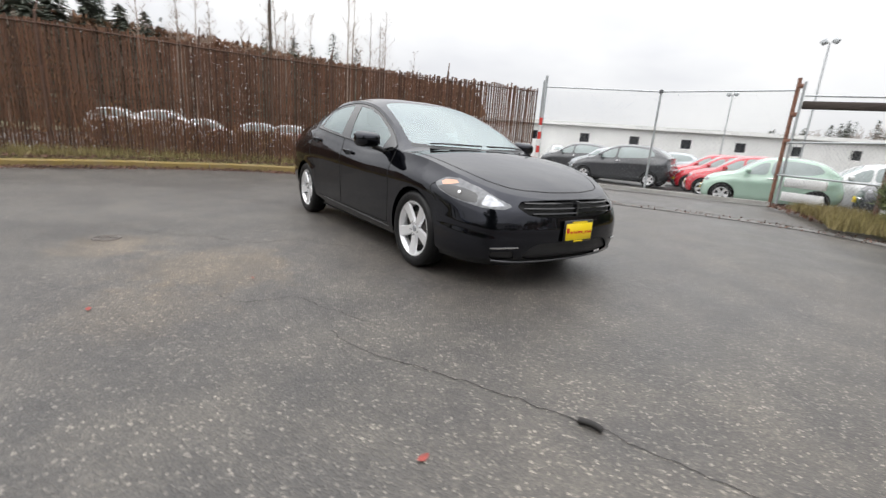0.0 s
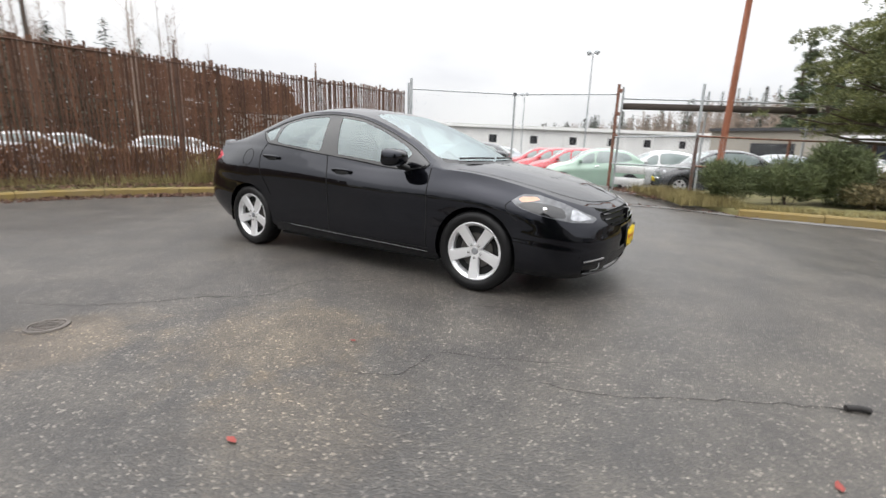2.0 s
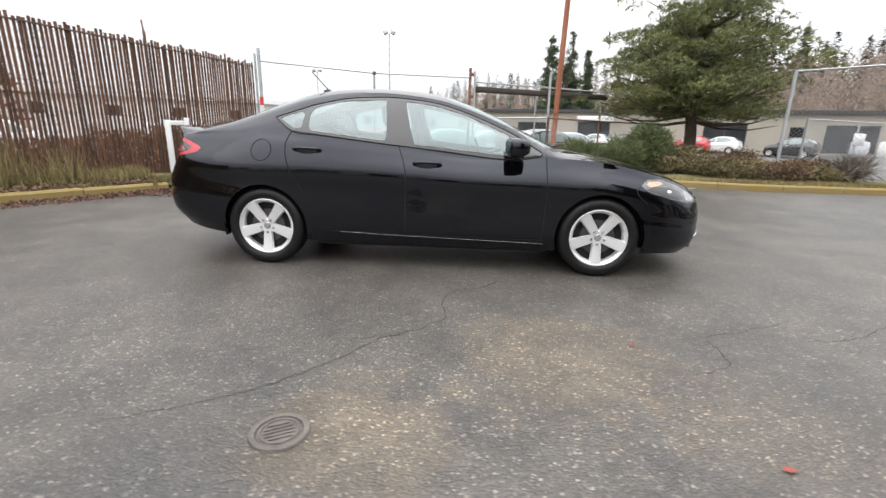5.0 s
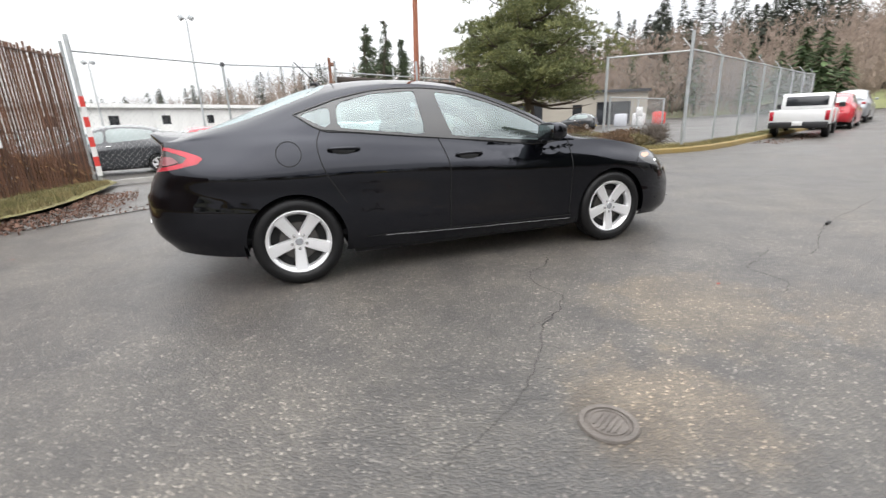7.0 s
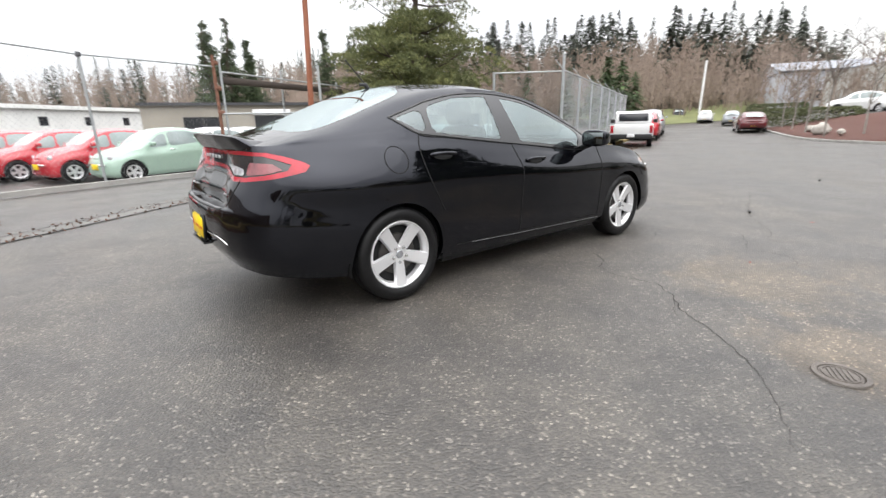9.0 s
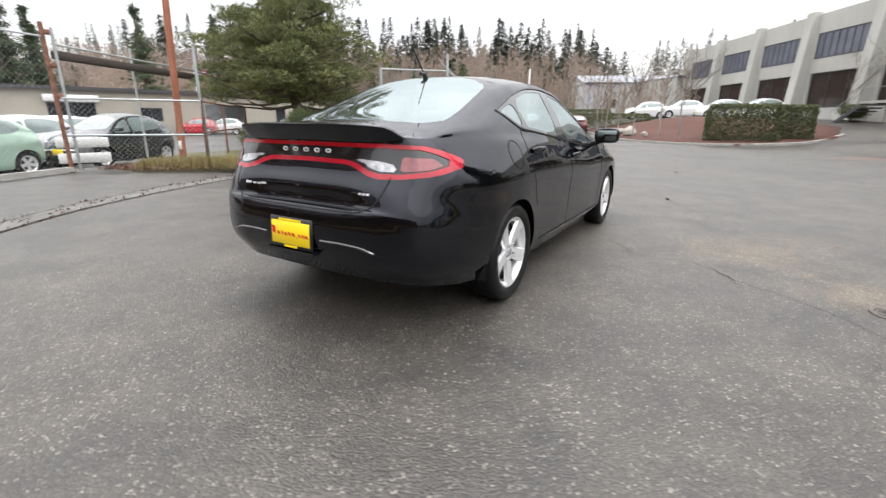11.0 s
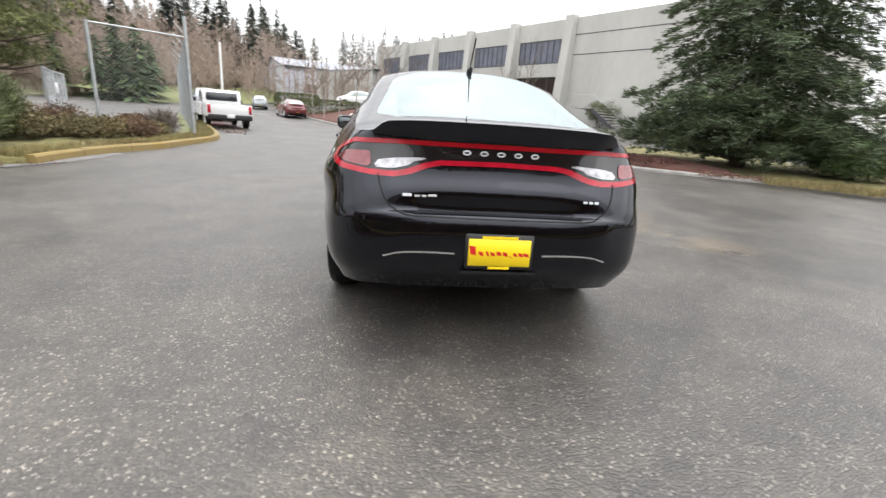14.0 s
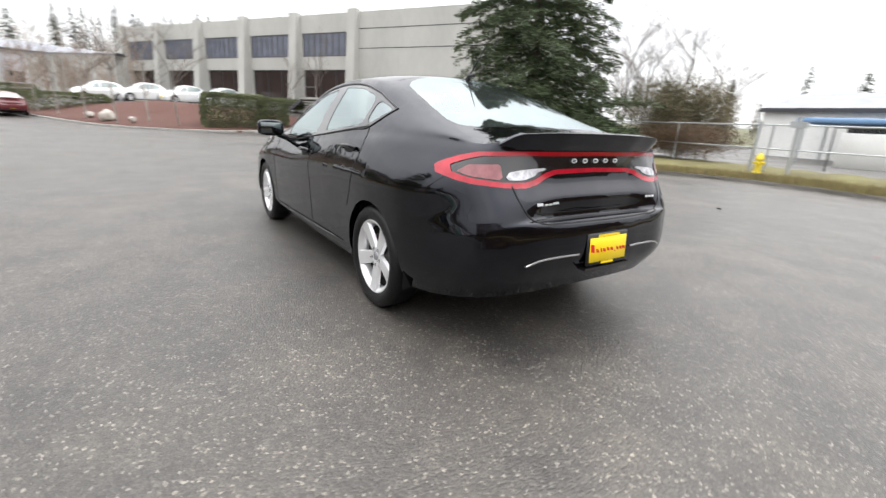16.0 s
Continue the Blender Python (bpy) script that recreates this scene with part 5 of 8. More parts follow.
def slat_fence():
    """The tall chain-link fence filled with rusty brown upright slats."""
    root = thing("slat_fence", "tall rust-brown slatted fence with gaps between upright slats", "fence")
    at, total = walk_line(FENCE_W)
    rnd = random.Random(5)
    slats = [Geo().prism([(-w / 2, -.005), (w / 2, -.005), (w / 2, .005), (-w / 2, .005)], 0, 1).mesh("slat", "slat_brown") for w in (.046, .043, .050)]
    pitch, s, k = .0685, 0.0, 0
    top_of = lambda s: 2.98 - .33 * smoothstep(3, total, s)
    while s < total:
        p, a = at(s)
        h = top_of(s) - .14 + rnd.uniform(-.03, .04) + (.05 if rnd.random() < .08 else 0)
        m = Matrix.Translation((p[0], p[1], .12)) @ Matrix.Rotation(a + rnd.uniform(-.06, .06), 4, "Z") @ Matrix.Rotation(rnd.uniform(-.005, .005), 4, "Y")
        ob = put("slat", slats[k % 3], root, "", m @ Matrix.Diagonal((1, 1, h, 1)))
        s += pitch * rnd.uniform(.97, 1.03)
        k += 1
    for s in np.arange(.8, total + .1, 3.05):
        p, a = at(min(s, total - .05))
        g = Geo().tube([(p[0], p[1], -.1), (p[0], p[1], top_of(s) + .12)], .026, 10).lathe([(.0, .05), (.022, .03), (.032, 0)], 10, "z", Matrix.Translation((p[0], p[1], top_of(s) + .12)))
        put("post", g.mesh("post", "fence_steel", True, 50), root, "dark steel fence post")
        n = np.array([-math.sin(a), math.cos(a)])
        g = Geo().tube([(p[0], p[1], top_of(s) + .05), (p[0] + n[0] * .18 + .1, p[1] + n[1] * .18, top_of(s) + .36)], .016, 6)
        put("arm", g.mesh("arm", "fence_steel", True, 50), root)
    for z in (-.10, -.97, -1.43, -2.55):
        pts = []
        for s in np.linspace(0, total, 60):
            p, a = at(s)
            pts.append((p[0] + .02 * math.sin(a), p[1] - .02 * math.cos(a), top_of(s) + z))
        put("rail", Geo().tube(pts, .016 if z > -.5 else .006, 6).mesh("rail", "fence_steel", True, 50), root, "dark steel rail")
    # chain-link wires in front of the slats
    g = Geo()
    for s in np.arange(0, total, .075):
        for d in (1, -1):
            pts = []
            for i in range(7):
                ss = min(max(s + d * (i - 3) * .24, 0), total)
                p, a = at(ss)
                pts.append((p[0] + .014 * math.sin(a), p[1] - .014 * math.cos(a), .15 + (top_of(ss) - .2) * i / 6))
            g.tube(pts, .0022, 3, False)
    fab = put("chain_link", g.mesh("chain_link", "fence_steel"), root, "rusty chain-link wire")
    tagged(fab, kind="stuff")
    return at, total, top_of


FW_AT, FW_LEN, FW_TOP = slat_fence()


def leaf_mass(rnd, spots, size, stretch=1.0, droop=0.0, thin=.5):
    """Small bent leaves, two triangles each, at spots given as (x, y, z)."""
    v, f = [], []
    for x, y, z in spots:
        s = size * rnd.uniform(.6, 1.5)
        a, b = rnd.uniform(0, 6.283), rnd.uniform(-1.2, 1.2)
        d = Vector((math.cos(a) * math.cos(b), math.sin(a) * math.cos(b), math.sin(b) - droop)).normalized() * s * stretch
        e = d.cross(Vector((rnd.uniform(-1, 1), rnd.uniform(-1, 1), rnd.uniform(-1, 1)))).normalized() * s * thin
        o = len(v)
        p = Vector((x, y, z))
        v += [tuple(p - e * .3), tuple(p + d * .5 + e), tuple(p + d), tuple(p + d * .5 - e)]
        f.append((o, o + 1, o + 2, o + 3))
    return v, f


def fence_brush():
    """Dead brown creeper at the foot of the fence, and the rust-brown thicket far behind it."""
    rnd = random.Random(11)
    crest_at = lambda s: np.interp(s, [0, 7.0, 7.9, 12, 14, 15, 16.5, FW_LEN], [2.86, 2.74, 1.08, .95, .86, 1.0, 1.12, .50])
    spots = []
    while len(spots) < 60000:
        s = rnd.uniform(0, FW_LEN)
        crest = crest_at(s) + .16 * noise.noise((s * 2.3, 0, 0)) + .10 * noise.noise((s * 7, 0, 0))
        p, a = FW_AT(s)
        off = rnd.uniform(.015, .22)
        spots.append((p[0] - off * math.sin(a), p[1] + off * math.cos(a), .1 + rnd.random() * (crest - .1)))
    v, f = leaf_mass(rnd, spots, .036, 3.0, 1.2, .22)
    tagged(put("fence_brush", mesh_of("fence_brush", v, f, "brush_brown")), "dead red-brown creeper in the foot of the slatted fence", "brush", "", "stuff")
    spots = []
    while len(spots) < 46000:
        b, d = rnd.uniform(138.2, 202), rnd.uniform(50, 58)
        top = np.interp(b, [138.2, 138.8, 140.2, 141, 145, 149, 156, 170, 202], [1.8, 3.2, 5.8, 6.1, 6.4, 7.0, 7.6, 8.6, 9.0])
        top += .45 * noise.noise((b * .8, 0, 0)) + .25 * noise.noise((b * 3, 0, 0))
        spots.append((2.8 + d * math.cos(radians(b)), -3.6 + d * math.sin(radians(b)), rnd.random() ** .8 * (1.1 + d * math.tan(radians(top)))))
    v, f = leaf_mass(rnd, spots, .34, 1.6, -.8, .30)
    tagged(put("thicket", mesh_of("thicket", v, f, "thicket_brown")), "dense rust-brown thicket far behind the slatted fence", "brush", "", "stuff")


fence_brush()


def link_panel(g, a, b, z0, z1, pitch=.075, wire=.0022, za=None):
    """Diamond wire between two posts, as crossing straight wires."""
    a, b = np.array(a, float), np.array(b, float)
    L, H = np.hypot(*(b - a)), z1 - z0
    d = (b - a) / L
    c = pitch * math.sqrt(2)
    base = lambda s: (lift(*(a + d * s)) if za is None else za)
    for sg in (1, -1):
        k = -H if sg > 0 else 0
        t = k
        while t < L + (0 if sg > 0 else H):
            s0, s1 = (max(t, 0), min(t + H, L)) if sg > 0 else (min(t, L), max(t - H, 0))
            h0, h1 = abs(s0 - t), abs(s1 - t)
            if abs(s1 - s0) > .02:
                p0, p1 = a + d * s0, a + d * s1
                g.tube([(p0[0], p0[1], base(s0) + z0 + h0), (p1[0], p1[1], base(s1) + z0 + h1)], wire, 3, False)
            t += c
    return g


def chain_fence(name, label, posts, top, base=0.0, rails=("top",), arms=False, mat="galvanised", wire=.0022, pitch=.075, post_r=.030, over=.0, group=""):
    """Chain-link fence through posts given as (x, y)."""
    root = thing(name, label, "fence", group)
    for i, p in enumerate(posts):
        z = lift(*p) + base
        r = post_r * (1.35 if i in (0, len(posts) - 1) else 1)
        g = Geo().tube([(p[0], p[1], z - .2), (p[0], p[1], z + top + over)], r, 10)
        put("post", g.mesh("post", mat, True, 50), root, "grey steel fence post")
        if arms:
            d = np.array(posts[min(i + 1, len(posts) - 1)]) - np.array(posts[max(i - 1, 0)])
            d = d / np.hypot(*d)
            n = np.array([-d[1], d[0]]) * arms
            put("arm", Geo().tube([(p[0], p[1], z + top - .03), (p[0] + n[0] * .27, p[1] + n[1] * .27, z + top + .30)], .014, 6).mesh("arm", mat, True, 50), root)
    for i in range(len(posts) - 1):
        a, b = posts[i], posts[i + 1]
        za, zb = lift(*a) + base, lift(*b) + base
        for r in rails:
            h = {"top": top - .03, "mid": top * .5, "low": .08}[r]
            put("rail", Geo().tube([(*a, za + h), (*b, zb + h)], .021, 8).mesh("rail", mat, True, 50), root, "grey steel rail")
        g = link_panel(Geo(), a, b, base + .04, base + top - .05, pitch, wire)
        tagged(put("chain_link", g.mesh("chain_link", "wire_grey"), root, "grey woven chain-link wire"), kind="stuff")
    return root


# gate into the lot: tall posts, a sagging top wire, a low-built sliding gate
POST_L, POST_M, POST_R, POST_2 = (-5.16, 7.35), (-2.57, 8.98), (.16, 9.9), (2.34, 8.41)
gate = thing("sliding_gate", "wide chain-link sliding gate with a top wire between steel posts", "gate")
for p, h in ((POST_L, 3.02), (POST_M, 2.68), (POST_R, 2.95)):
    thick = .042 if p != POST_M else .028
    g = Geo().tube([(*p, -.1), (*p, h)], thick, 10)
    put("post", g.mesh("post", "rusty_steel" if p == POST_R else "galvanised", True, 50), gate, "steel gate post")
    if p == POST_M:
        g = Geo().lathe([(.0, .09), (.05, .07), (.055, .0), (.03, -.02)], 10, "z", Matrix.Translation((*p, h - .05)))
        put("bracket", g.mesh("bracket", "alloy_dark", True, 50), gate)
g = Geo().tube([(POST_R[0] + .14, POST_R[1] - .05, 0), (POST_R[0] + .14, POST_R[1] - .05, 2.86)], .03, 8)
put("guide_post", g.mesh("guide_post", "galvanised", True, 50), gate)
g = Geo().tube([(POST_L[0] - .13, POST_L[1] + .05, 0), (POST_L[0] - .13, POST_L[1] + .05, 2.9)], .03, 8)
put("guide_post", g.mesh("guide_post", "galvanised", True, 50), gate)
for i, z in enumerate((1.5, 2.1, 2.72)):
    put("hinge", rounded("hinge", .13, .09, .10, .02, "rusty_steel", 1), gate, "", Matrix.Translation((POST_R[0] + .07, POST_R[1] - .02, z)))
put("top_rail", Geo().tube([(*POST_L, 2.72), (*POST_M, 2.66), (*POST_R, 2.68)], .020, 8).mesh("top_rail", "galvanised", True, 50), gate)
put("bottom_rail", Geo().box(0, -.05, 0, math.hypot(POST_R[0] - POST_L[0], POST_R[1] - POST_L[1]), .05, .10).mesh("bottom_rail", "concrete"), gate, "pale bottom track of the gate",
    Matrix.Translation((*POST_L, .02)) @ Matrix.Rotation(math.atan2(POST_R[1] - POST_L[1], POST_R[0] - POST_L[0]), 4, "Z"))
for a, b in ((POST_L, POST_M), (POST_M, POST_R)):
    g = link_panel(Geo(), a, b, .12, 2.62, .085, .0013)
    tagged(put("chain_link", g.mesh("chain_link", "wire_grey"), gate, "grey chain-link wire"), kind="stuff")
# red and white marker on the left post
mark = thing("marker_board", "red and white striped marker board on the gate post", "marker")
for k in range(8):
    put("stripe", Geo().box(-.045, -.012, .25 + .20 * k, .045, .012, .25 + .20 * (k + 1)).mesh("stripe", "barrier_red" if k % 2 else "barrier_white"), mark, "",
        Matrix.Translation((POST_L[0] + .03, POST_L[1] - .075, 0)) @ Matrix.Rotation(.5, 4, "Z"))
# beam beside the gate with its fence
BEAM = [(.30, 9.98), (4.95, 12.45)]
beam = thing("gate_beam", "dark weathered beam carried by the gate posts", "beam")
L = math.hypot(BEAM[1][0] - BEAM[0][0], BEAM[1][1] - BEAM[0][1])
m = Matrix.Translation((*BEAM[0], 2.28)) @ Matrix.Rotation(math.atan2(BEAM[1][1] - BEAM[0][1], BEAM[1][0] - BEAM[0][0]), 4, "Z")
put("timber", rounded("timber", L, .14, .17, .015, "dark_timber", 1), beam, "dark weathered timber", m @ Matrix.Translation((L / 2, 0, 0)))
put("cap_rail", Geo().tube([(0, 0, .29), (L, 0, .27)], .022, 8).mesh("cap_rail", "galvanised", True, 50), beam, "", m)
put("end_post", Geo().tube([(L - .1, .12, -2.3), (L - .1, .12, .4)], .032, 8).mesh("end_post", "galvanised", True, 50), beam, "", m)
put("mid_post", Geo().tube([(L * .45, .12, -2.3), (L * .45, .12, .55)], .028, 8).mesh("mid_post", "galvanised", True, 50), beam, "", m)
chain_fence("lot_fence", "galvanised chain-link fence panel beside the gate", [POST_R, POST_2], 1.55, 0, ("top", "mid"), mat="galvanised")
chain_fence("lot_fence", "rusty chain-link fence panel in front of the shrubs", [POST_2, (4.3, 10.6), (6.3, 12.4)], 1.45, .1, ("top", "mid"), mat="rusty_steel")
g = Geo().tube([(*POST_2, -.1), (POST_2[0] - .02, POST_2[1], 2.68)], .032, 10)
tagged(put("fence_post", g.mesh("fence_post", "galvanised", True, 50)), "tall leaning grey steel fence post beside the shrubs", "post")
# tall fence round the yard and up the road
CORNER = (9.72, 6.24)
far = [(CORNER[0] + (27.15 - CORNER[0]) * t, CORNER[1] + (14.03 - CORNER[1]) * t) for t in np.linspace(0, 1, 8)]
chain_fence("yard_fence", "tall galvanised chain-link fence with angled arms along the road", far, 2.80, .0, ("top", "low"), 1, post_r=.036, wire=.0030)
chain_fence("yard_fence", "tall galvanised chain-link fence closing the yard", [CORNER, (8.18, 7.84)], 2.76, .0, ("top",), post_r=.032)
put("corner_post", Geo().tube([(0, 0, 0), (0, 0, 3.25)], .045, 12).mesh("corner_post", "galvanised", True, 50), bpy.data.objects["yard_fence"], "thick galvanised corner post",
    Matrix.Translation((*CORNER, 0)))
# south fence
chain_fence("south_fence", "rusty chain-link fence behind the verge", [(9, -15.5), (5.6, -14.6), (2.3, -13.9), (-1.0, -13.6), (-4.4, -13.2), (-7.6, -12.6)], 1.45, .1, ("top", "mid"),
            mat="galvanised")
g = Geo().tube([(1.55, -13.55, 0), (1.55, -13.55, 1.75)], .055, 10).box(1.35, -13.62, 1.45, 1.75, -13.48, 1.62)
tagged(put("gate_post", g.mesh("gate_post", "galvanised", True, 50)), "thick grey gate post with a small box at its top", "post")
g = Geo().tube([(2.55, -13.5, 0), (2.5, -13.55, 1.6)], .05, 10)
tagged(put("gate_post", g.mesh("gate_post", "galvanised", True, 50)), "thick leaning grey gate post", "post")

land("hillside", 8, 70, 66, 200, "hill_brown", "brown winter hillside below the woods")
land("hillside_north", 62, 132, 102, 260, "hill_brown", "brown winter hillside beyond the lot")
land("hillside_west", 146, 206, 26, 120, "hill_brown", "brown winter ground behind the slat fence")
land("hillside_south", -150, -42, 44, 200, "hill_brown", "brown winter ground beyond the south buildings")
strip_bed("grass_bank", [(47, 27), (54, 24.5), (61, 20.5), (68, 17)], [(58, 42), (66, 36), (76, 29), (84, 22)], .05, 1.1, "grass_bank", "green grass bank beside the far road", .05)


# ---------------------------------------------------------------- parked vehicles
HATCH_MID = [(2.235, .72), (2.05, .84), (1.75, .93), (1.45, .985), (1.22, 1.02), (1.08, 1.07), (.75, 1.25), (.40, 1.40), (0, 1.475), (-.5, 1.50), (-1.1, 1.475),
             (-1.55, 1.40), (-1.9, 1.26), (-2.12, 1.12), (-2.235, 1.07)]
HATCH_RAIL = [(1.12, .74, .97), (.85, .69, 1.12), (.5, .645, 1.27), (.1, .61, 1.385), (-.5, .60, 1.43), (-1.1, .60, 1.40), (-1.6, .61, 1.30), (-1.95, .63, 1.15), (-2.08, .63, 1.08)]


def hatchback(label, paint, m, scale=(.745, .90, 1.0), plate=True, group="cars in the storage lot", name="parked_car"):
    """A small hatchback with windows, lamps, wheels and mirrors."""
    sx, sy, sz = scale
    car = thing(name, label, "car", group, m)
    sc = lambda p: (p[0] * sx, p[1] * sy, p[2] * sz)
    curves = [[sc(p) for p in k] for k in SEDAN]
    skin = Skin(*shell(curves, [sc(p) for p in HATCH_RAIL], [(x * sx, z * sz) for x, z in HATCH_MID], (1.15 * sx, -2.08 * sx), 7, 3, 4, 7))
    wx, wr = 1.50 * sx, .31
    for x0 in (wx, -wx):
        skin.cut(lambda x, y, z, x0=x0: np.where(y > .4, np.hypot(x - x0, z - wr) - .345, 1.0), "void")
    sp = lambda poly: [(x * sx, z * sz) for x, z in poly]
    skin.cut(side_poly(sp([(.80, .955), (.1, .965), (.06, 1.345), (.40, 1.255), (.72, 1.09)]), .4, .8), "glass")
    skin.cut(side_poly(sp([(.02, .968), (-1.30, 1.05), (-1.62, 1.14), (-1.42, 1.31), (-1.0, 1.365), (-.5, 1.39), (-.02, 1.362)]), .4, .8), "glass")
    top = lambda poly: (lambda x, y, z: np.where(z > .9 * sz, poly_dist(x, y, [(a * sx, b * sy) for a, b in poly]), 1.0))
    skin.cut(top([(1.16, -.5), (1.16, 0), (1.06, .52), (.97, .66), (.55, .60), (.33, .53), (.38, 0), (.38, -.5)]), "screen")
    skin.cut(lambda x, y, z: np.where(x < -1.5 * sx, poly_dist(y, z, [(-.5, 1.10 * sz), (.50 * sy, 1.10 * sz), (.48 * sy, 1.33 * sz), (-.5, 1.35 * sz)]), 1.0), "back")
    put("body", skin.mesh("body", paint), car, "glossy painted body")
    put("windshield", skin.mesh("screen", "lot_glass"), car)
    put("rear_window", skin.mesh("back", "lot_glass"), car)
    for s in ("left", "right"):
        put("side_window", skin.mesh("glass", "lot_glass", s), car)
    for s in (1, -1):
        for x0 in (wx, -wx):
            round_wheel(car, "wheel", x0, s * .70 * sy / .9, s, wr, .18, .20, 5, ("alloy", "rubber"), False)
        put("headlight", Geo().lathe([(.0, .035), (.05, .03), (.082, .012), (.088, -.02)], 16, "x").mesh("headlight", "lamp_clear", True, 50), car, "",
            Matrix.Translation((2.08 * sx, s * .58 * sy, .70 * sz)) @ Matrix.Rotation(s * .35, 4, "Z"))
        put("tail_light", rounded("tail_light", .06, .10, .20, .02, "tail_red", 1), car, "", Matrix.Translation((-2.07 * sx, s * .66 * sy, .78 * sz)))
        put("side_mirror", rounded("side_mirror", .14, .17, .11, .03, paint, 2), car, "", Matrix.Translation((.74 * sx, s * .93 * sy, 1.0 * sz)))
        put("door_handle", rounded("door_handle", .16, .03, .03, .01, "chrome", 1), car, "", Matrix.Translation((-.02 * sx, s * .885 * sy, .86 * sz)))
    put("bumper_strip", rounded("bumper_strip", .06, 1.1 * sy, .05, .015, "chrome", 1), car, "", Matrix.Translation((2.28 * sx, 0, .50 * sz)))
    for x0 in (wx, -wx):
        for s in (1, -1):
            g = Geo()
            well(g, x0, .35, .45, .70 * sy / .9, wr, (s,))
            put("wheel_liner", g.mesh("wheel_liner", "under_black"), car)
    put("underbody", Geo().box(-1.9 * sx, -.55, .16, 2.0 * sx, .55, .3).mesh("underbody", "under_black"), car)
    if plate:
        for end in (1, -1):
            put("plate", rounded("plate", .02, .31, .15, .004, "plate_yellow", 1), car, "yellow dealer plate", Matrix.Translation((end * 2.325 * sx, 0, .40)))
    return car


H0 = math.atan2(-.37, -.93)
spot = lambda x, y, h=H0, z=.0: Matrix.Translation((x, y, z + lift(x, y))) @ Matrix.Rotation(h, 4, "Z")
mint = hatchback("pale mint-green small hatchback behind the gate", "paint_mint", spot(-1.05, 12.95))
red = hatchback("bright red small hatchback in a parked row", "paint_red", spot(-2.35, 14.5))
for k, (x, y) in enumerate(((-3.65, 16.15), (-4.95, 17.85))):
    copy_thing(red, spot(x, y, H0 + .02 * k))
suv = hatchback("dark grey compact crossover in the storage lot", "paint_dark", spot(-7.1, 14.6, H0 - .1), (.90, .96, 1.10))
white = hatchback("white small hatchback in a parked row", "paint_white", spot(.7, 15.2, H0 + .03))
copy_thing(white, spot(2.2, 16.9, H0))
dark = hatchback("black small hatchback behind the fence", "paint_dark", spot(2.6, 13.6, H0))
silver = hatchback("silver hatchback in the storage lot", "paint_silver", spot(-10.2, 17.6, H0))
for x, y, h in ((-13.2, 20.5, 0), (-9.2, 22.0, .1), (-16.5, 24.0, 0), (4.6, 18.8, .05)):
    copy_thing(silver, spot(x, y, H0 + h))
copy_thing(suv, spot(-12.4, 18.2, H0))
copy_thing(white, spot(-27.5, 33.5, 2.4))
copy_thing(white, spot(-26.5, 38, 2.4))
# white cars glimpsed through the slat fence
for x, y, h in ((-13.2, -1.6, 1.2), (-12.4, 1.2, 1.2), (-11.2, 4.0, 1.1), (-9.8, 6.6, 1.0), (-15.6, -2.9, 1.2), (-14.9, -.2, 1.2), (-13.9, 2.7, 1.2), (-12.6, 5.5, 1.1)):
    copy_thing(white, spot(4 + (x - 4) * 1.6, -3 + (y + 3) * 1.6, h))
# far yard and island car park
for x, y, h, src in ((24.5, 32.0, 2.2, dark), (22.0, 37.5, 2.3, white), (20.0, 38.5, 2.3, red), (14.5, 40.5, 2.4, dark), (12.0, 41.3, 2.4, white), (9.5, 41.8, 2.4, silver)):
    copy_thing(src, spot(x, y, h))
for x, y, h, src in ((40.5, 4.2, 1.9, white), (41.0, 1.4, 1.9, white), (40.2, -1.4, 2.0, white), (39.2, -4.0, 2.1, white), (52, 16, .3, silver), (58, 21, .3, white), (64, 27, .4, dark)):
    copy_thing(src, spot(x, y, h))
hatchback("dark maroon sedan parked beside the island kerb", "paint_maroon", spot(35.3, 8.95, .42), (.98, .98, .93))


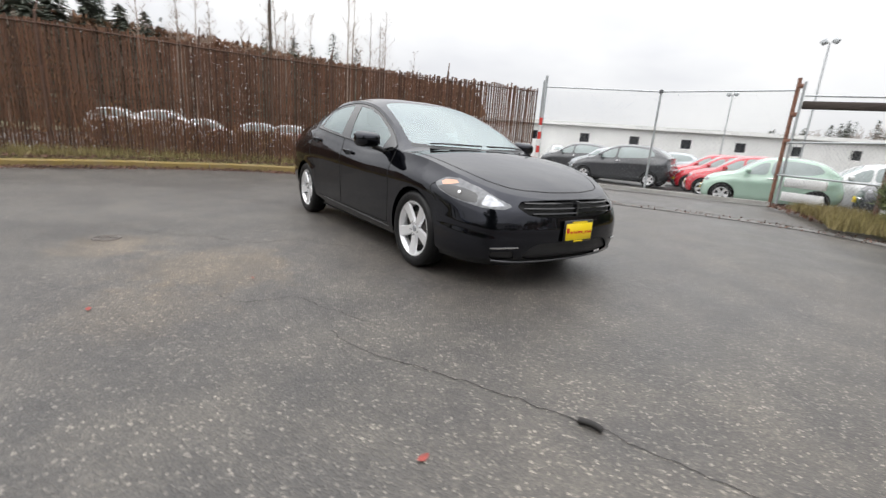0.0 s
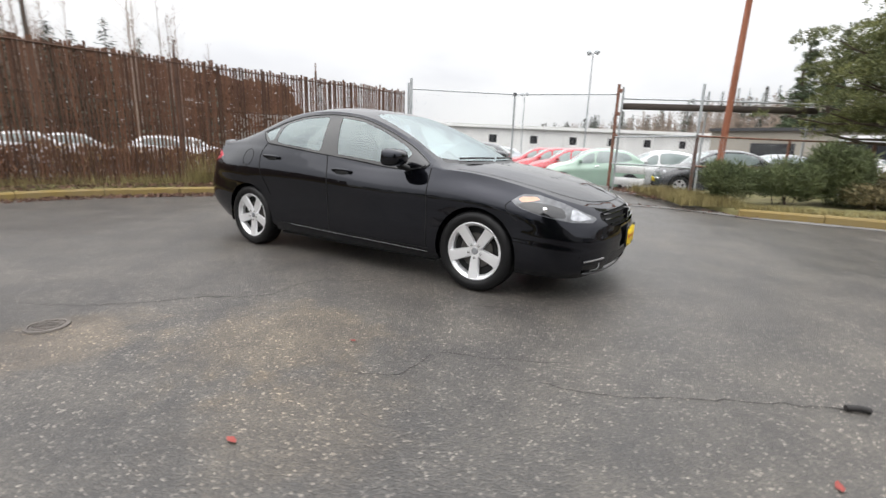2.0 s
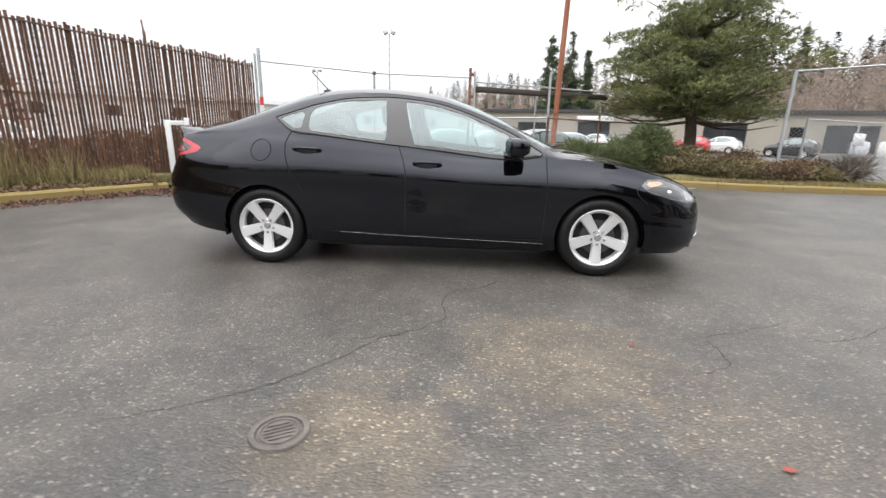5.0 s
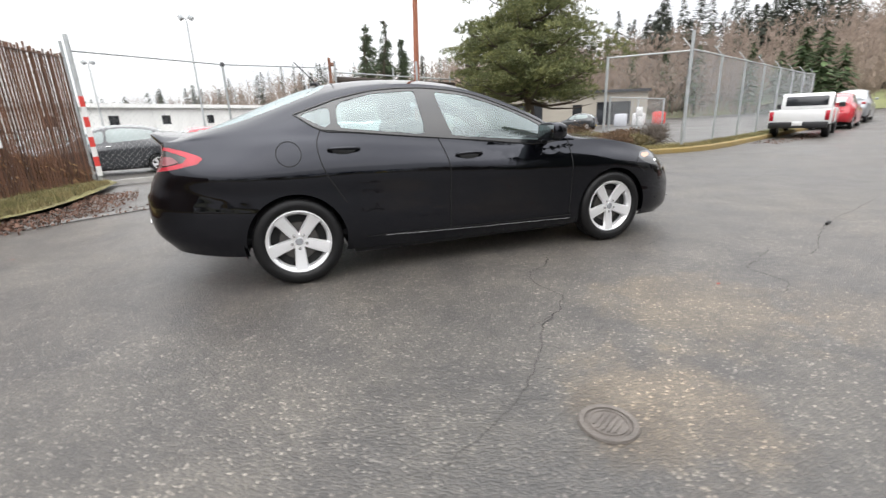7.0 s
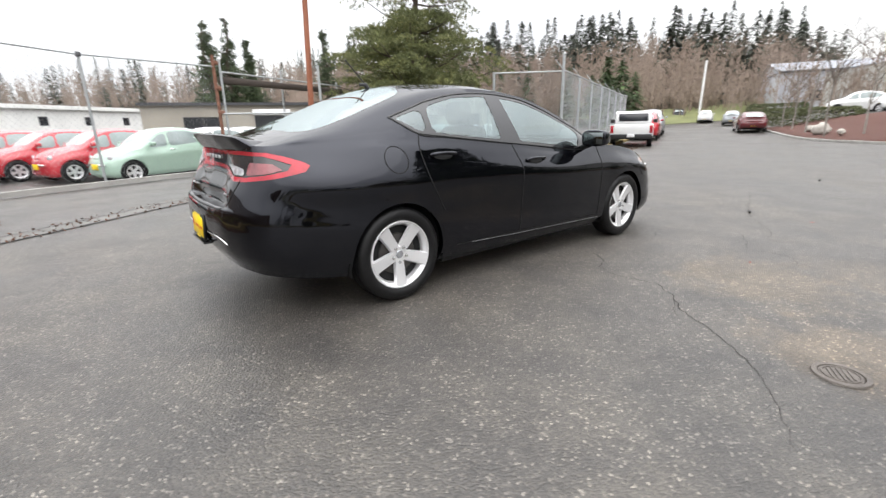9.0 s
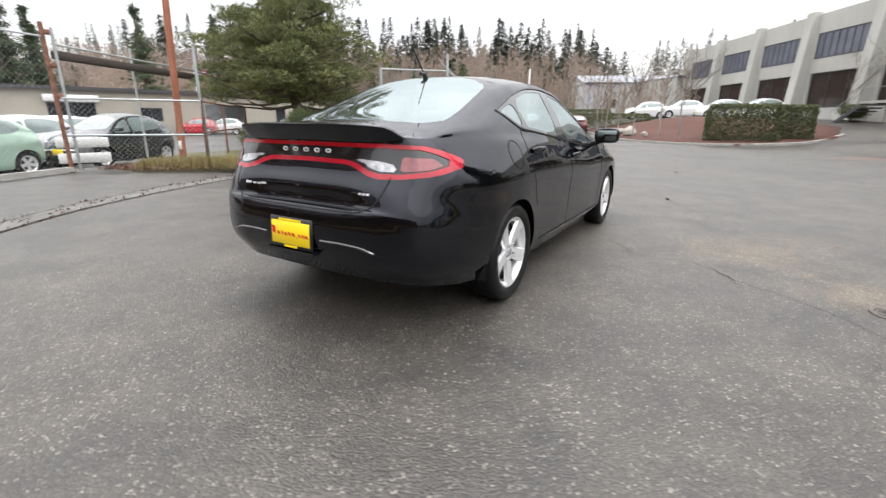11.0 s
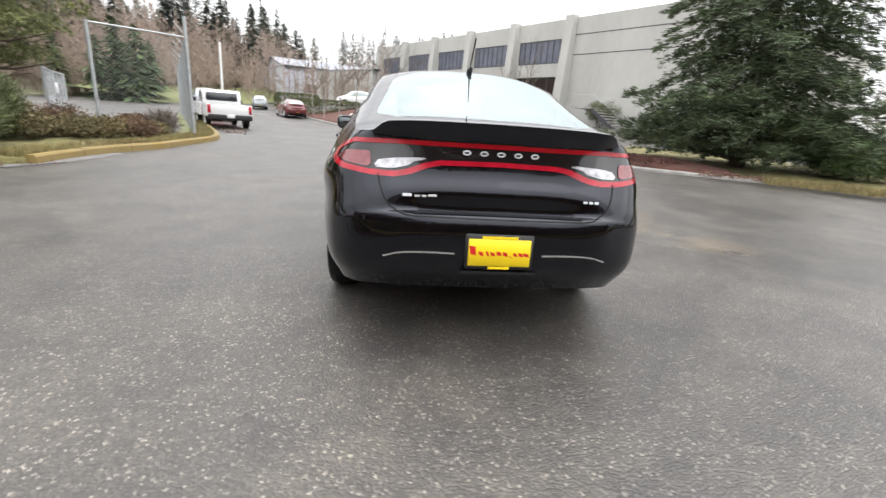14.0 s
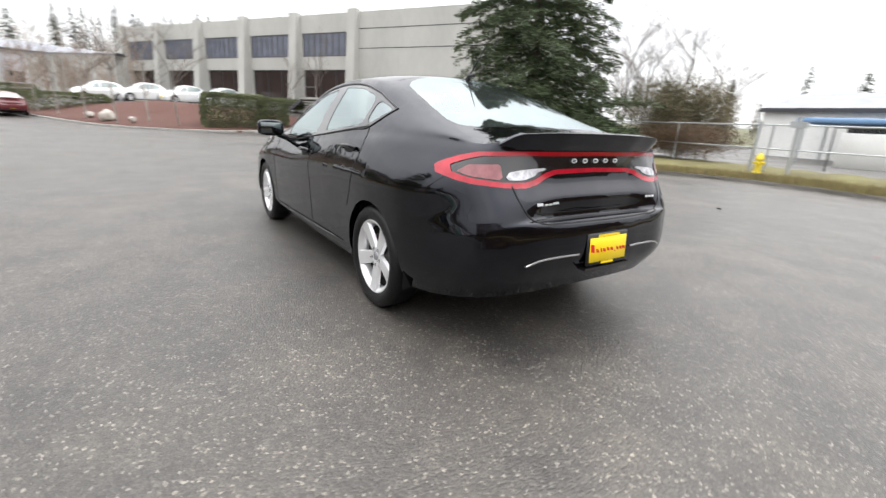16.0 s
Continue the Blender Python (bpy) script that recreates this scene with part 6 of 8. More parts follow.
def pickup(label, paint, m):
    """A compact pickup truck with an open bed, built from rounded panels."""
    car = thing("pickup_truck", label, "truck", "vehicles by the yard fence", m)
    W = .90
    side = [(-2.45, .48), (-2.48, .98), (-.55, 1.0), (-.62, 1.02), (-.50, 1.52), (-.35, 1.62), (.55, 1.62), (.72, 1.56), (1.18, 1.06), (2.15, .98), (2.34, .86), (2.36, .46), (1.95, .40), (-2.0, .40)]

    def slab(name, poly, y0, y1, mat, bev=.03, label=""):
        bm = bmesh.new()
        a = [bm.verts.new((x, y0, z)) for x, z in poly]
        b = [bm.verts.new((x, y1, z)) for x, z in poly]
        bm.faces.new(a)
        bm.faces.new(list(reversed(b)))
        for i in range(len(poly)):
            j = (i + 1) % len(poly)
            bm.faces.new((a[j], a[i], b[i], b[j]))
        bmesh.ops.recalc_face_normals(bm, faces=bm.faces)
        bmesh.ops.bevel(bm, geom=list(bm.edges), offset=bev, segments=2, affect="EDGES", profile=.5)
        me = bpy.data.meshes.new(name)
        bm.to_mesh(me)
        bm.free()
        me.materials.append(M[mat])
        me.polygons.foreach_set("use_smooth", [True] * len(me.polygons))
        me.set_sharp_from_angle(angle=radians(40))
        return put(name, me, car, label)
    slab("lower_body", [(-.60, .46), (-.60, 1.0), (1.15, 1.03), (2.15, .97), (2.33, .86), (2.36, .46)], -W, W, paint, .05, "glossy painted cab and hood")
    slab("cabin", [(-.60, .98), (-.50, 1.50), (-.38, 1.60), (.52, 1.60), (.70, 1.54), (1.15, 1.0)], -W + .10, W - .10, paint, .06)
    for s in (1, -1):
        slab("bed_side", [(-2.45, .48), (-2.48, 1.0), (-.57, 1.0), (-.57, .48)], s * W, s * (W - .07), paint, .02)
    slab("tailgate", [(-2.50, .52), (-2.50, .99), (-2.43, .99), (-2.43, .52)], -W + .05, W - .05, paint, .015, "painted tailgate")
    put("bed_floor", Geo().box(-2.45, -W + .06, .5, -.6, W - .06, .56).mesh("bed_floor", "black_plastic"), car)
    put("rear_bumper", rounded("rear_bumper", .14, 1.72, .22, .03, "black_plastic", 2), car, "dark step bumper", Matrix.Translation((-2.54, 0, .36)))
    put("front_bumper", rounded("front_bumper", .16, 1.76, .22, .03, "black_plastic", 2), car, "", Matrix.Translation((2.36, 0, .36)))
    put("rear_window", rounded("rear_window", .02, 1.30, .36, .008, "dark_window", 1), car, "dark rear cab window", Matrix.Translation((-.575, 0, 1.13)) @ Matrix.Rotation(.19, 4, "Y"))
    put("windshield", rounded("windshield", .02, 1.34, .62, .008, "dark_window", 1), car, "", Matrix.Translation((1.16, 0, 1.05)) @ Matrix.Rotation(-.70, 4, "Y"))
    for s in (1, -1):
        put("side_window", rounded("side_window", 1.1, .02, .38, .008, "dark_window", 1), car, "", Matrix.Translation((.12, s * (W - .098), 1.12)))
        put("tail_light", rounded("tail_light", .05, .13, .34, .015, "tail_red", 1), car, "red tail light", Matrix.Translation((-2.485, s * .80, .62)))
        put("headlight", rounded("headlight", .08, .30, .16, .02, "lamp_clear", 1), car, "", Matrix.Translation((2.32, s * .66, .70)))
        put("side_mirror", rounded("side_mirror", .12, .20, .18, .03, "black_plastic", 2), car, "", Matrix.Translation((.78, s * 1.0, 1.05)))
        for x in (1.45, -1.5):
            round_wheel(car, "wheel", x, s * .78, s, .345, .22, .21, 5, ("alloy", "rubber"), False)
    put("plate", rounded("plate", .012, .30, .15, .003, "sign_white", 1), car, "white number plate", Matrix.Translation((-2.62, 0, .45)))
    return car


FH = math.atan2(7.8, 17.4)
truck = pickup("white pickup truck parked along the yard fence", "paint_white", spot(18.5, 8.55, FH + .06))
hatchback("red car parked along the yard fence", "paint_red", spot(25.0, 11.3, FH, 0), (.95, .95, 1.1), False, "vehicles by the yard fence")
hatchback("pale silver van parked along the yard fence", "paint_silver", spot(30.6, 13.8, FH, 0), (1.0, 1.0, 1.2), False, "vehicles by the yard fence")


# ---------------------------------------------------------------- buildings
def frame_at(p, d, z=0.0):
    """A pose whose x runs along d from p."""
    return Matrix.Translation((p[0], p[1], z)) @ Matrix.Rotation(math.atan2(d[1], d[0]), 4, "Z")


def pane_window(parent, m, w, h, bars, mat, frame="window_frame_dark", name="window"):
    """A window set into a wall: a frame with upright bars and separate panes; x along the wall, -y outwards."""
    t = .06
    ring = [(0, 0), (w, 0), (w, h), (0, h)]
    hole = [(t, t), (w - t, t), (w - t, h - t), (t, h - t)]
    v = [(x, y, z) for y in (-.03, .06) for loop in (ring, hole) for x, z in loop]
    f = []
    for i in range(4):
        j = (i + 1) % 4
        f += [(i, j, 4 + j, 4 + i), (8 + j, 8 + i, 12 + i, 12 + j), (j, i, 8 + i, 8 + j), (4 + i, 4 + j, 12 + j, 12 + i)]
    win = put(name, Geo().add(v, f).mesh("window_frame", frame), parent, "", m)
    bar = Geo().box(-.025, -.025, t, .025, .05, h - t).mesh("mullion", frame) if bars > 1 else None
    for k in range(1, bars):
        put("mullion", bar, win, "", Matrix.Translation((w * k / bars, 0, 0)))
    for k in range(bars):
        x0, x1 = w * k / bars + .03, w * (k + 1) / bars - .03
        put("pane", Geo().box(x0, .012, .05, x1, .03, h - .05).mesh("pane", mat), win)
    return win


def office():
    """The two-storey tilt-up concrete building with pilasters."""
    d = np.array([-4.9, -2.88])
    d = d / np.hypot(*d)
    start = np.array([35.1, -9.34]) + np.array([4.9, 2.88]) * 4.0
    bay = math.hypot(4.9, 2.88)
    root = thing("office_building", "pale concrete two-storey building with pilasters and ribbon windows", "building", "", frame_at(start, d, 1.15))
    n_bays, H, D = 7, 7.42, 26.0
    win_bays = range(0, 5)
    for k in range(n_bays):
        x0, x1 = bay * k, bay * (k + 1)
        g = Geo()
        if k in win_bays:
            a, b = x0 + .62, x1 - .32
            z0, z1, z2, z3 = 1.05, 3.45, 4.42, 6.12
            boxes = [(x0, -1, x1, z0), (x0, z1, x1, z2), (x0, z3, x1, H), (x0, z0, a, z1), (b, z0, x1, z1), (x0, z2, a, z3), (b, z2, x1, z3)]
        else:
            boxes = [(x0, -1, x1, H)]
        for u0, w0, u1, w1 in boxes:
            put("wall_panel", Geo().box(u0, 0, w0, u1, .3, w1).mesh("wall_panel", "panel_grey"), root, "pale concrete wall panel")
        if k in win_bays:
            pane_window(root, Matrix.Translation((a, .02, z2)), b - a, z3 - z2, 8, "blue_window")
            pane_window(root, Matrix.Translation((a, .16, z0)), b - a, z1 - z0, 3, "red_window")
        else:
            for z in (6.25, 4.9):
                put("groove", Geo().box(x0, -.012, z, x1, .01, z + .05).mesh("groove", "window_frame_dark"), root)
    for k in range(n_bays + 1):
        if k <= 5 or k == n_bays:
            x = bay * k
            g = Geo()
            g.add([(x - .30, -1.05, -1), (x + .42, -1.05, -1), (x + .42, .1, -1), (x - .30, .1, -1), (x - .30, -.45, 7.56), (x + .42, -.45, 7.56), (x + .42, .1, 7.56), (x - .30, .1, 7.56)],
                  [(3, 2, 1, 0), (4, 5, 6, 7), (0, 1, 5, 4), (1, 2, 6, 5), (2, 3, 7, 6), (3, 0, 4, 7)])
            put("pilaster", g.mesh("pilaster", "panel_grey"), root, "tapered concrete pilaster")
    put("roof", Geo().box(0, .3, H - .6, bay * n_bays, D, H - .4).mesh("roof", "roof_grey"), root)
    put("back_wall", Geo().box(0, D, -1, bay * n_bays, D + .3, H).mesh("back_wall", "panel_grey"), root)
    for x in (-.3, bay * n_bays):
        put("side_wall", Geo().box(x, 0, -1, x + .3, D, H).mesh("side_wall", "panel_grey"), root)
    put("inner_floor", Geo().box(0, .3, 3.4, bay * n_bays, D, 3.7).mesh("inner_floor", "roof_grey"), root)
    # concrete stairs with a landing
    for x, way in ((bay * 4.42, -1), (bay * 5.72, 1)):
        st = put("stair", Geo().box(-1.5, -2.2, 1.12, .2, -.4, 1.26).mesh("stair", "concrete"), root, "outdoor concrete stair with dark stringer", Matrix.Translation((x, 0, 0)) @ Matrix.Diagonal((way, 1, 1, 1)))
        for i in range(7):
            put("step", Geo().box(.2 + i * .28, -2.1, 1.02 - .18 * i, .52 + i * .28, -.6, 1.10 - .18 * i).mesh("step", "concrete"), st)
        put("handrail", Geo().tube([(-1.4, -2.15, 1.2), (-1.4, -2.15, 2.0), (.2, -2.15, 2.0), (2.2, -2.15, .75), (2.2, -2.15, 0)], .014, 6).mesh("handrail", "galvanised", True, 50), st)
        put("stringer", Geo().box(0, -.02, -.11, 2.55, .02, .11).mesh("stringer", "window_frame_dark"), st, "", Matrix.Translation((.2, -2.13, 1.05)) @ Matrix.Rotation(.572, 4, "Y"))
    return root


office()


def white_warehouse():
    """The long low white building behind the storage lot."""
    a, b = np.array([-40.0, 25.3]), np.array([26.0, 86.7])
    d = (b - a) / np.hypot(*(b - a))
    L = float(np.hypot(*(b - a)))
    root = thing("long_warehouse", "long low white building with small dark windows", "building", "", frame_at(a, d))
    H, n = 3.55, 18
    for k in range(n):
        x0, x1 = L * k / n, L * (k + 1) / n
        c = (x0 + x1) / 2 - .5
        for u0, w0, u1, w1 in ((x0, -.5, x1, 1.75), (x0, 2.65, x1, H), (x0, 1.75, c, 2.65), (c + .95, 1.75, x1, 2.65)):
            put("wall_panel", Geo().box(u0, 0, w0, u1, .25, w1).mesh("wall_panel", "wall_white"), root)
        pane_window(root, Matrix.Translation((c, .06, 1.75)), .95, .9, 2, "dark_window")
    put("roof", Geo().box(-.3, -.35, H, L + .3, 9, H + .18).mesh("roof", "roof_grey"), root)
    put("fascia", Geo().box(-.3, -.40, H - .18, L + .3, -.34, H + .20).mesh("fascia", "wall_white"), root)
    put("back_wall", Geo().box(0, 8.7, -.5, L, 9, H).mesh("back_wall", "wall_white"), root)
    for x in (-.25, L):
        put("side_wall", Geo().box(x, 0, -.5, x + .25, 9, H).mesh("side_wall", "wall_white"), root)
    for k in range(46):
        put("downpipe", Geo().tube([(L * (k + .5) / 46, -.06, 0), (L * (k + .5) / 46, -.06, H - .2)], .04, 6).mesh("downpipe", "wall_white", True, 50), root) if k % 3 == 0 else None
    return root


white_warehouse()


def shed(name, label, p, q, H, depth, wall, openings, roof_over=.3, z=0.0, pitch=0.0, fascia="window_frame_dark"):
    """A plain industrial building facing the clearing, with dark openings (x, z, w, h)."""
    p, q = np.array(p, float), np.array(q, float)
    L = float(np.hypot(*(q - p)))
    d = (q - p) / L
    root = thing(name, label, "building", "", frame_at(p, d, z))
    xs = sorted({0, L, *[o[0] for o in openings], *[o[0] + o[2] for o in openings]})
    for x0, x1 in zip(xs, xs[1:]):
        hole = [o for o in openings if o[0] <= x0 + .01 and o[0] + o[2] >= x1 - .01]
        zb = -.6
        for o in sorted(hole, key=lambda o: o[1]):
            if o[1] > zb:
                put("wall", Geo().box(x0, 0, zb, x1, .25, o[1]).mesh("wall", wall), root)
            zb = o[1] + o[3]
        put("wall", Geo().box(x0, 0, zb, x1, .25, H).mesh("wall", wall), root)
    for x, zz, w, h in openings:
        pane_window(root, Matrix.Translation((x, .1, zz)), w, h, 2 if w > 1.2 else 1, "dark_window")
    g = Geo()
    if pitch:
        g.add([(-.4, -roof_over, H), (L + .4, -roof_over, H), (L + .4, depth / 2, H + pitch), (-.4, depth / 2, H + pitch), (-.4, depth + roof_over, H), (L + .4, depth + roof_over, H)],
              [(0, 1, 2, 3), (3, 2, 5, 4)])
        put("gable", Geo().add([(0, 0, H), (0, depth, H), (0, depth / 2, H + pitch * .97)], [(0, 1, 2)]).add([(L, 0, H), (L, depth, H), (L, depth / 2, H + pitch * .97)], [(0, 1, 2)]).mesh("gable", wall), root)
    g.box(-.3, -roof_over, H, L + .3, depth + .3, H + .12)
    put("roof", g.mesh("roof", "roof_grey"), root)
    put("fascia", Geo().box(-.35, -roof_over - .06, H - .10, L + .35, -roof_over, H + .16).mesh("fascia", fascia), root)
    put("back_wall", Geo().box(0, depth, -.6, L, depth + .2, H).mesh("back_wall", wall), root)
    for x in (-.2, L):
        put("side_wall", Geo().box(x, 0, -.6, x + .2, depth, H).mesh("side_wall", wall), root)
    return root


shed("yard_building", "low tan industrial building across the yard", (2.0, 44.8), (34.5, 34.5), 3.3, 7, "wall_tan",
     [(3, 0, 3.2, 2.2), (9, 0, 3.0, 2.3), (15, .9, 1.6, 1.1), (20, 0, 3.4, 2.4), (26.5, 0, 1.0, 2.1), (29, 0, 3.6, 2.3)])
sg = thing("wall_sign", "white sign board on the tan building", "sign")
put("board", rounded("board", 3.4, .06, .5, .01, "sign_white", 1), sg, "", Matrix.Translation((12.0, 41.35, 2.35)) @ Matrix.Rotation(math.atan2(-10.3, 32.5), 4, "Z"))
shed("blue_building", "pale blue-grey gabled building up the road", (66, 16.0), (73, 1.5), 4.6, 16, "wall_bluish", [(3, 1.2, 1.4, 1.2), (8, 1.2, 1.4, 1.2), (12, 0, 2.2, 2.2)], z=1.9, pitch=1.8)
shed("far_white_building", "pale flat-roofed building beyond the car park", (54, 3.0), (62, -6), 3.8, 12, "panel_grey", [(2, 1.2, 2.2, 1.4), (6, 1.2, 2.2, 1.4)], z=2.1)
shed("south_building", "white gabled building behind the south fence", (10.3, -33.4), (-9.0, -32.4), 2.9, 10, "wall_white", [(4.5, 0, 3.4, 2.2), (9.2, 0, 3.5, 2.3), (15.5, 1, 1.2, 1.0)], pitch=1.4)
cn = thing("canopy", "pale blue canopy roof on thin posts", "canopy")
put("canopy_roof", rounded("canopy_roof", 7.0, 4.0, .28, .05, "canopy_blue", 1), cn, "", Matrix.Translation((3.0, -29.5, 2.0)))
for x in (-.2, 6.2):
    for y in (-31.2, -27.8):
        put("canopy_post", Geo().tube([(x, y, 0), (x, y, 2.02)], .06, 8).mesh("canopy_post", "galvanised", True, 50), cn)
gb = thing("yard_gate_board", "white panelled gate board by the south fence", "gate")
put("board", rounded("board", 1.5, .05, 1.05, .01, "sign_white", 1), gb, "", Matrix.Translation((.55, -16.2, .35)))
put("frame_rail", Geo().tube([(-.3, -16.1, .2), (-.3, -16.1, 1.55), (1.45, -16.1, 1.55), (1.45, -16.1, .2)], .03, 6).mesh("frame_rail", "window_frame_dark", True, 50), gb)


# ---------------------------------------------------------------- poles and lamps
def utility_pole():
    root = thing("utility_pole", "reddish-brown leaning wooden utility pole", "pole")
    g = Geo().tube([(2.84, 10.42, -.1), (2.91, 10.24, 4.3), (3.0, 10.0, 10.0)], .088, 14, True, .068)
    put("shaft", g.mesh("shaft", "pole_wood", True, 50), root, "stained wooden shaft")
    put("base_tag", rounded("base_tag", .05, .09, .22, .01, "sign_white", 1), root, "", Matrix.Translation((2.76, 10.32, .35)))
    return root


utility_pole()


def light_mast(x, y, h, label, heads=2):
    root = thing("light_mast", label, "lamp", "tall yard lights")
    put("mast", Geo().tube([(x, y, 0), (x, y, h)], .07, 8, True, .045).mesh("mast", "galvanised", True, 50), root)
    for k in range(heads):
        s = 1 if k else -1
        hd = put("floodlight", rounded("floodlight", .34, .26, .30, .05, "galvanised", 2), root, "", Matrix.Translation((x + s * .22, y, h - .05)) @ Matrix.Rotation(.5 * s, 4, "Y"))
        put("lens", rounded("lens", .28, .20, .02, .008, "lamp_clear", 1), hd, "", Matrix.Translation((0, 0, -.015)))
    return root


light_mast(-6.5, 32.7, 8.3, "tall thin grey light mast with two floodlights")
light_mast(-15.5, 42.0, 6.6, "tall thin grey light mast far across the lot")
g = Geo().tube([(-22.0, 3.9, 0), (-22.0, 3.9, 9.5)], .10, 8, True, .08)
tagged(put("utility_pole", g.mesh("utility_pole", "bark", True, 50)), "distant dark wooden utility pole", "pole")
for k, dz in enumerate((0, .5, .9)):
    pts = [(-22 + 1.0 * t, 3.9 - 40 * t, 7.4 + dz - 2.6 * t * (1 - t) * 1.2) for t in np.linspace(0, 1, 14)]
    tagged(put("overhead_wire", Geo().tube(pts, .014, 4).mesh("overhead_wire", "window_frame_dark")), "thin dark sagging overhead cable", "cable")
fp = thing("flagpole", "white flagpole with a small striped flag", "flag")
FX, FY, FZ = 25.2, 46.6, 5.3
put("mast", Geo().tube([(FX, FY, 0), (FX, FY, 6.6)], .05, 8, True, .03).mesh("mast", "sign_white", True, 50), fp)
for k in range(7):
    wave_at = [(FX + .06 + .25 * i, FY + .07 * math.sin(i * 1.4), FZ + .13 * k - .02 * i) for i in range(7)]
    g = Geo().add([p for p in wave_at] + [(x, y, z + .13) for x, y, z in wave_at], [(i, i + 1, 8 + i, 7 + i) for i in range(6)])
    put("stripe", g.mesh("stripe", "sign_white" if k % 2 else "flag_red"), fp)
put("canton", Geo().box(FX + .05, FY - .03, FZ + .45, FX + .6, FY - .01, FZ + .91).mesh("canton", "flag_blue"), fp)
ws = thing("road_pole", "white pole beside the far road", "pole")
put("shaft", Geo().tube([(62, 23.5, 2.0), (62.5, 23.6, 8.5)], .14, 8).mesh("shaft", "sign_white", True, 50), ws)


# ---------------------------------------------------------------- plants
def needle_clumps(rnd, spots, size, flat=.5, n=5, wide=.22):
    """Tufts of small blades round each spot."""
    v, f = [], []
    for x, y, z, dx, dy, dz in spots:
        base = Vector((dx, dy, dz))
        for k in range(n):
            s = size * rnd.uniform(.6, 1.4)
            d = (base + Vector((rnd.uniform(-1, 1), rnd.uniform(-1, 1), rnd.uniform(-1, 1) * flat))).normalized() * s
            e = d.cross(Vector((rnd.uniform(-1, 1), rnd.uniform(-1, 1), rnd.uniform(-1, 1)))).normalized() * s * wide
            p = Vector((x, y, z)) + Vector((rnd.uniform(-1, 1), rnd.uniform(-1, 1), rnd.uniform(-1, 1))) * size * .3
            o = len(v)
            v += [tuple(p - e * .5), tuple(p + d * .45 + e), tuple(p + d), tuple(p + d * .45 - e)]
            f.append((o, o + 1, o + 2, o + 3))
    return v, f


def spreading_pine():
    """The broad pine on the shrub bed: level limbs with layered tufts, and a ragged leader above."""
    rnd = random.Random(21)
    root = thing("pine_tree", "broad spreading pine with layered grey-green needles", "tree")
    base = Vector((7.3, 10.9, 0))
    trunk = [base, base + Vector((-.05, -.1, 1.2)), base + Vector((-.22, -.1, 2.4)), base + Vector((-.1, .1, 3.8)), base + Vector((.1, .1, 5.6)), base + Vector((.2, 0, 7.6)), base + Vector((.25, 0, 9.6))]
    tr = [Vector(p) for p in spline([tuple(p) for p in trunk], 6)]
    put("trunk", Geo().tube(tr, .20, 10, True, .04).mesh("trunk", "bark", True, 60), root, "dark brown ridged trunk")
    at_z = lambda z: min(tr, key=lambda p: abs(p.z - z))
    spots = []
    for lim in range(92):
        low = lim < 62
        z = 1.50 + 3.0 * ((lim / 62) ** 1.1) if low else 4.4 + 5.0 * (lim - 62) / 30
        p = at_z(z)
        az = lim * 2.399 + rnd.uniform(-.4, .4)
        if low:
            prof = math.sqrt(max(.10, 1 - ((z - 2.1) / 2.9) ** 2)) if z > 2.1 else 1.0 - .18 * (2.1 - z) / .6
            L = 3.05 * prof * rnd.uniform(.70, 1.06)
        else:
            L = (2.5 - 1.5 * ((z - 4.4) / 5.0)) * rnd.uniform(.6, 1.1)
        rise = rnd.uniform(-.06, .16) + (.15 if not low else 0)
        pts = [p + Vector((math.cos(az) * L * q, math.sin(az) * L * q, L * (rise * q - .09 * math.sin(q * 3.1)))) for q in (0, .35, .7, 1)]
        put("limb", Geo().tube(pts, .05 if low else .035, 5, False, .010).mesh("limb", "bark", True), root)
        pads = 9 if low else 8
        for k in range(pads):
            q = rnd.uniform(.30, 1.0) if low else rnd.uniform(.30, 1.05)
            c0 = pts[0].lerp(pts[3], q) + Vector((rnd.gauss(0, .32 * L / 3), rnd.gauss(0, .32 * L / 3), rnd.gauss(.05, .12)))
            rad = rnd.uniform(.26, .62) * (1.0 if low else .8)
            for _ in range(int(26 * (rad / .36) ** 1.5)):
                u, w = rnd.uniform(0, 6.283), math.sqrt(rnd.random())
                hump = math.sqrt(max(0, 1 - w * w))
                spots.append((c0.x + rad * w * math.cos(u), c0.y + rad * w * math.sin(u), c0.z + rad * .50 * hump + rnd.gauss(0, .03),
                              math.cos(u) * .7 * w + math.cos(az) * .15, math.sin(u) * .7 * w + math.sin(az) * .15, .25 + .6 * hump))
    v, f = needle_clumps(rnd, spots, .095, .8, 8, .10)
    put("crown", mesh_of("crown", v, f, "needles_pine"), root, "layered grey-green needle clumps")


spreading_pine()


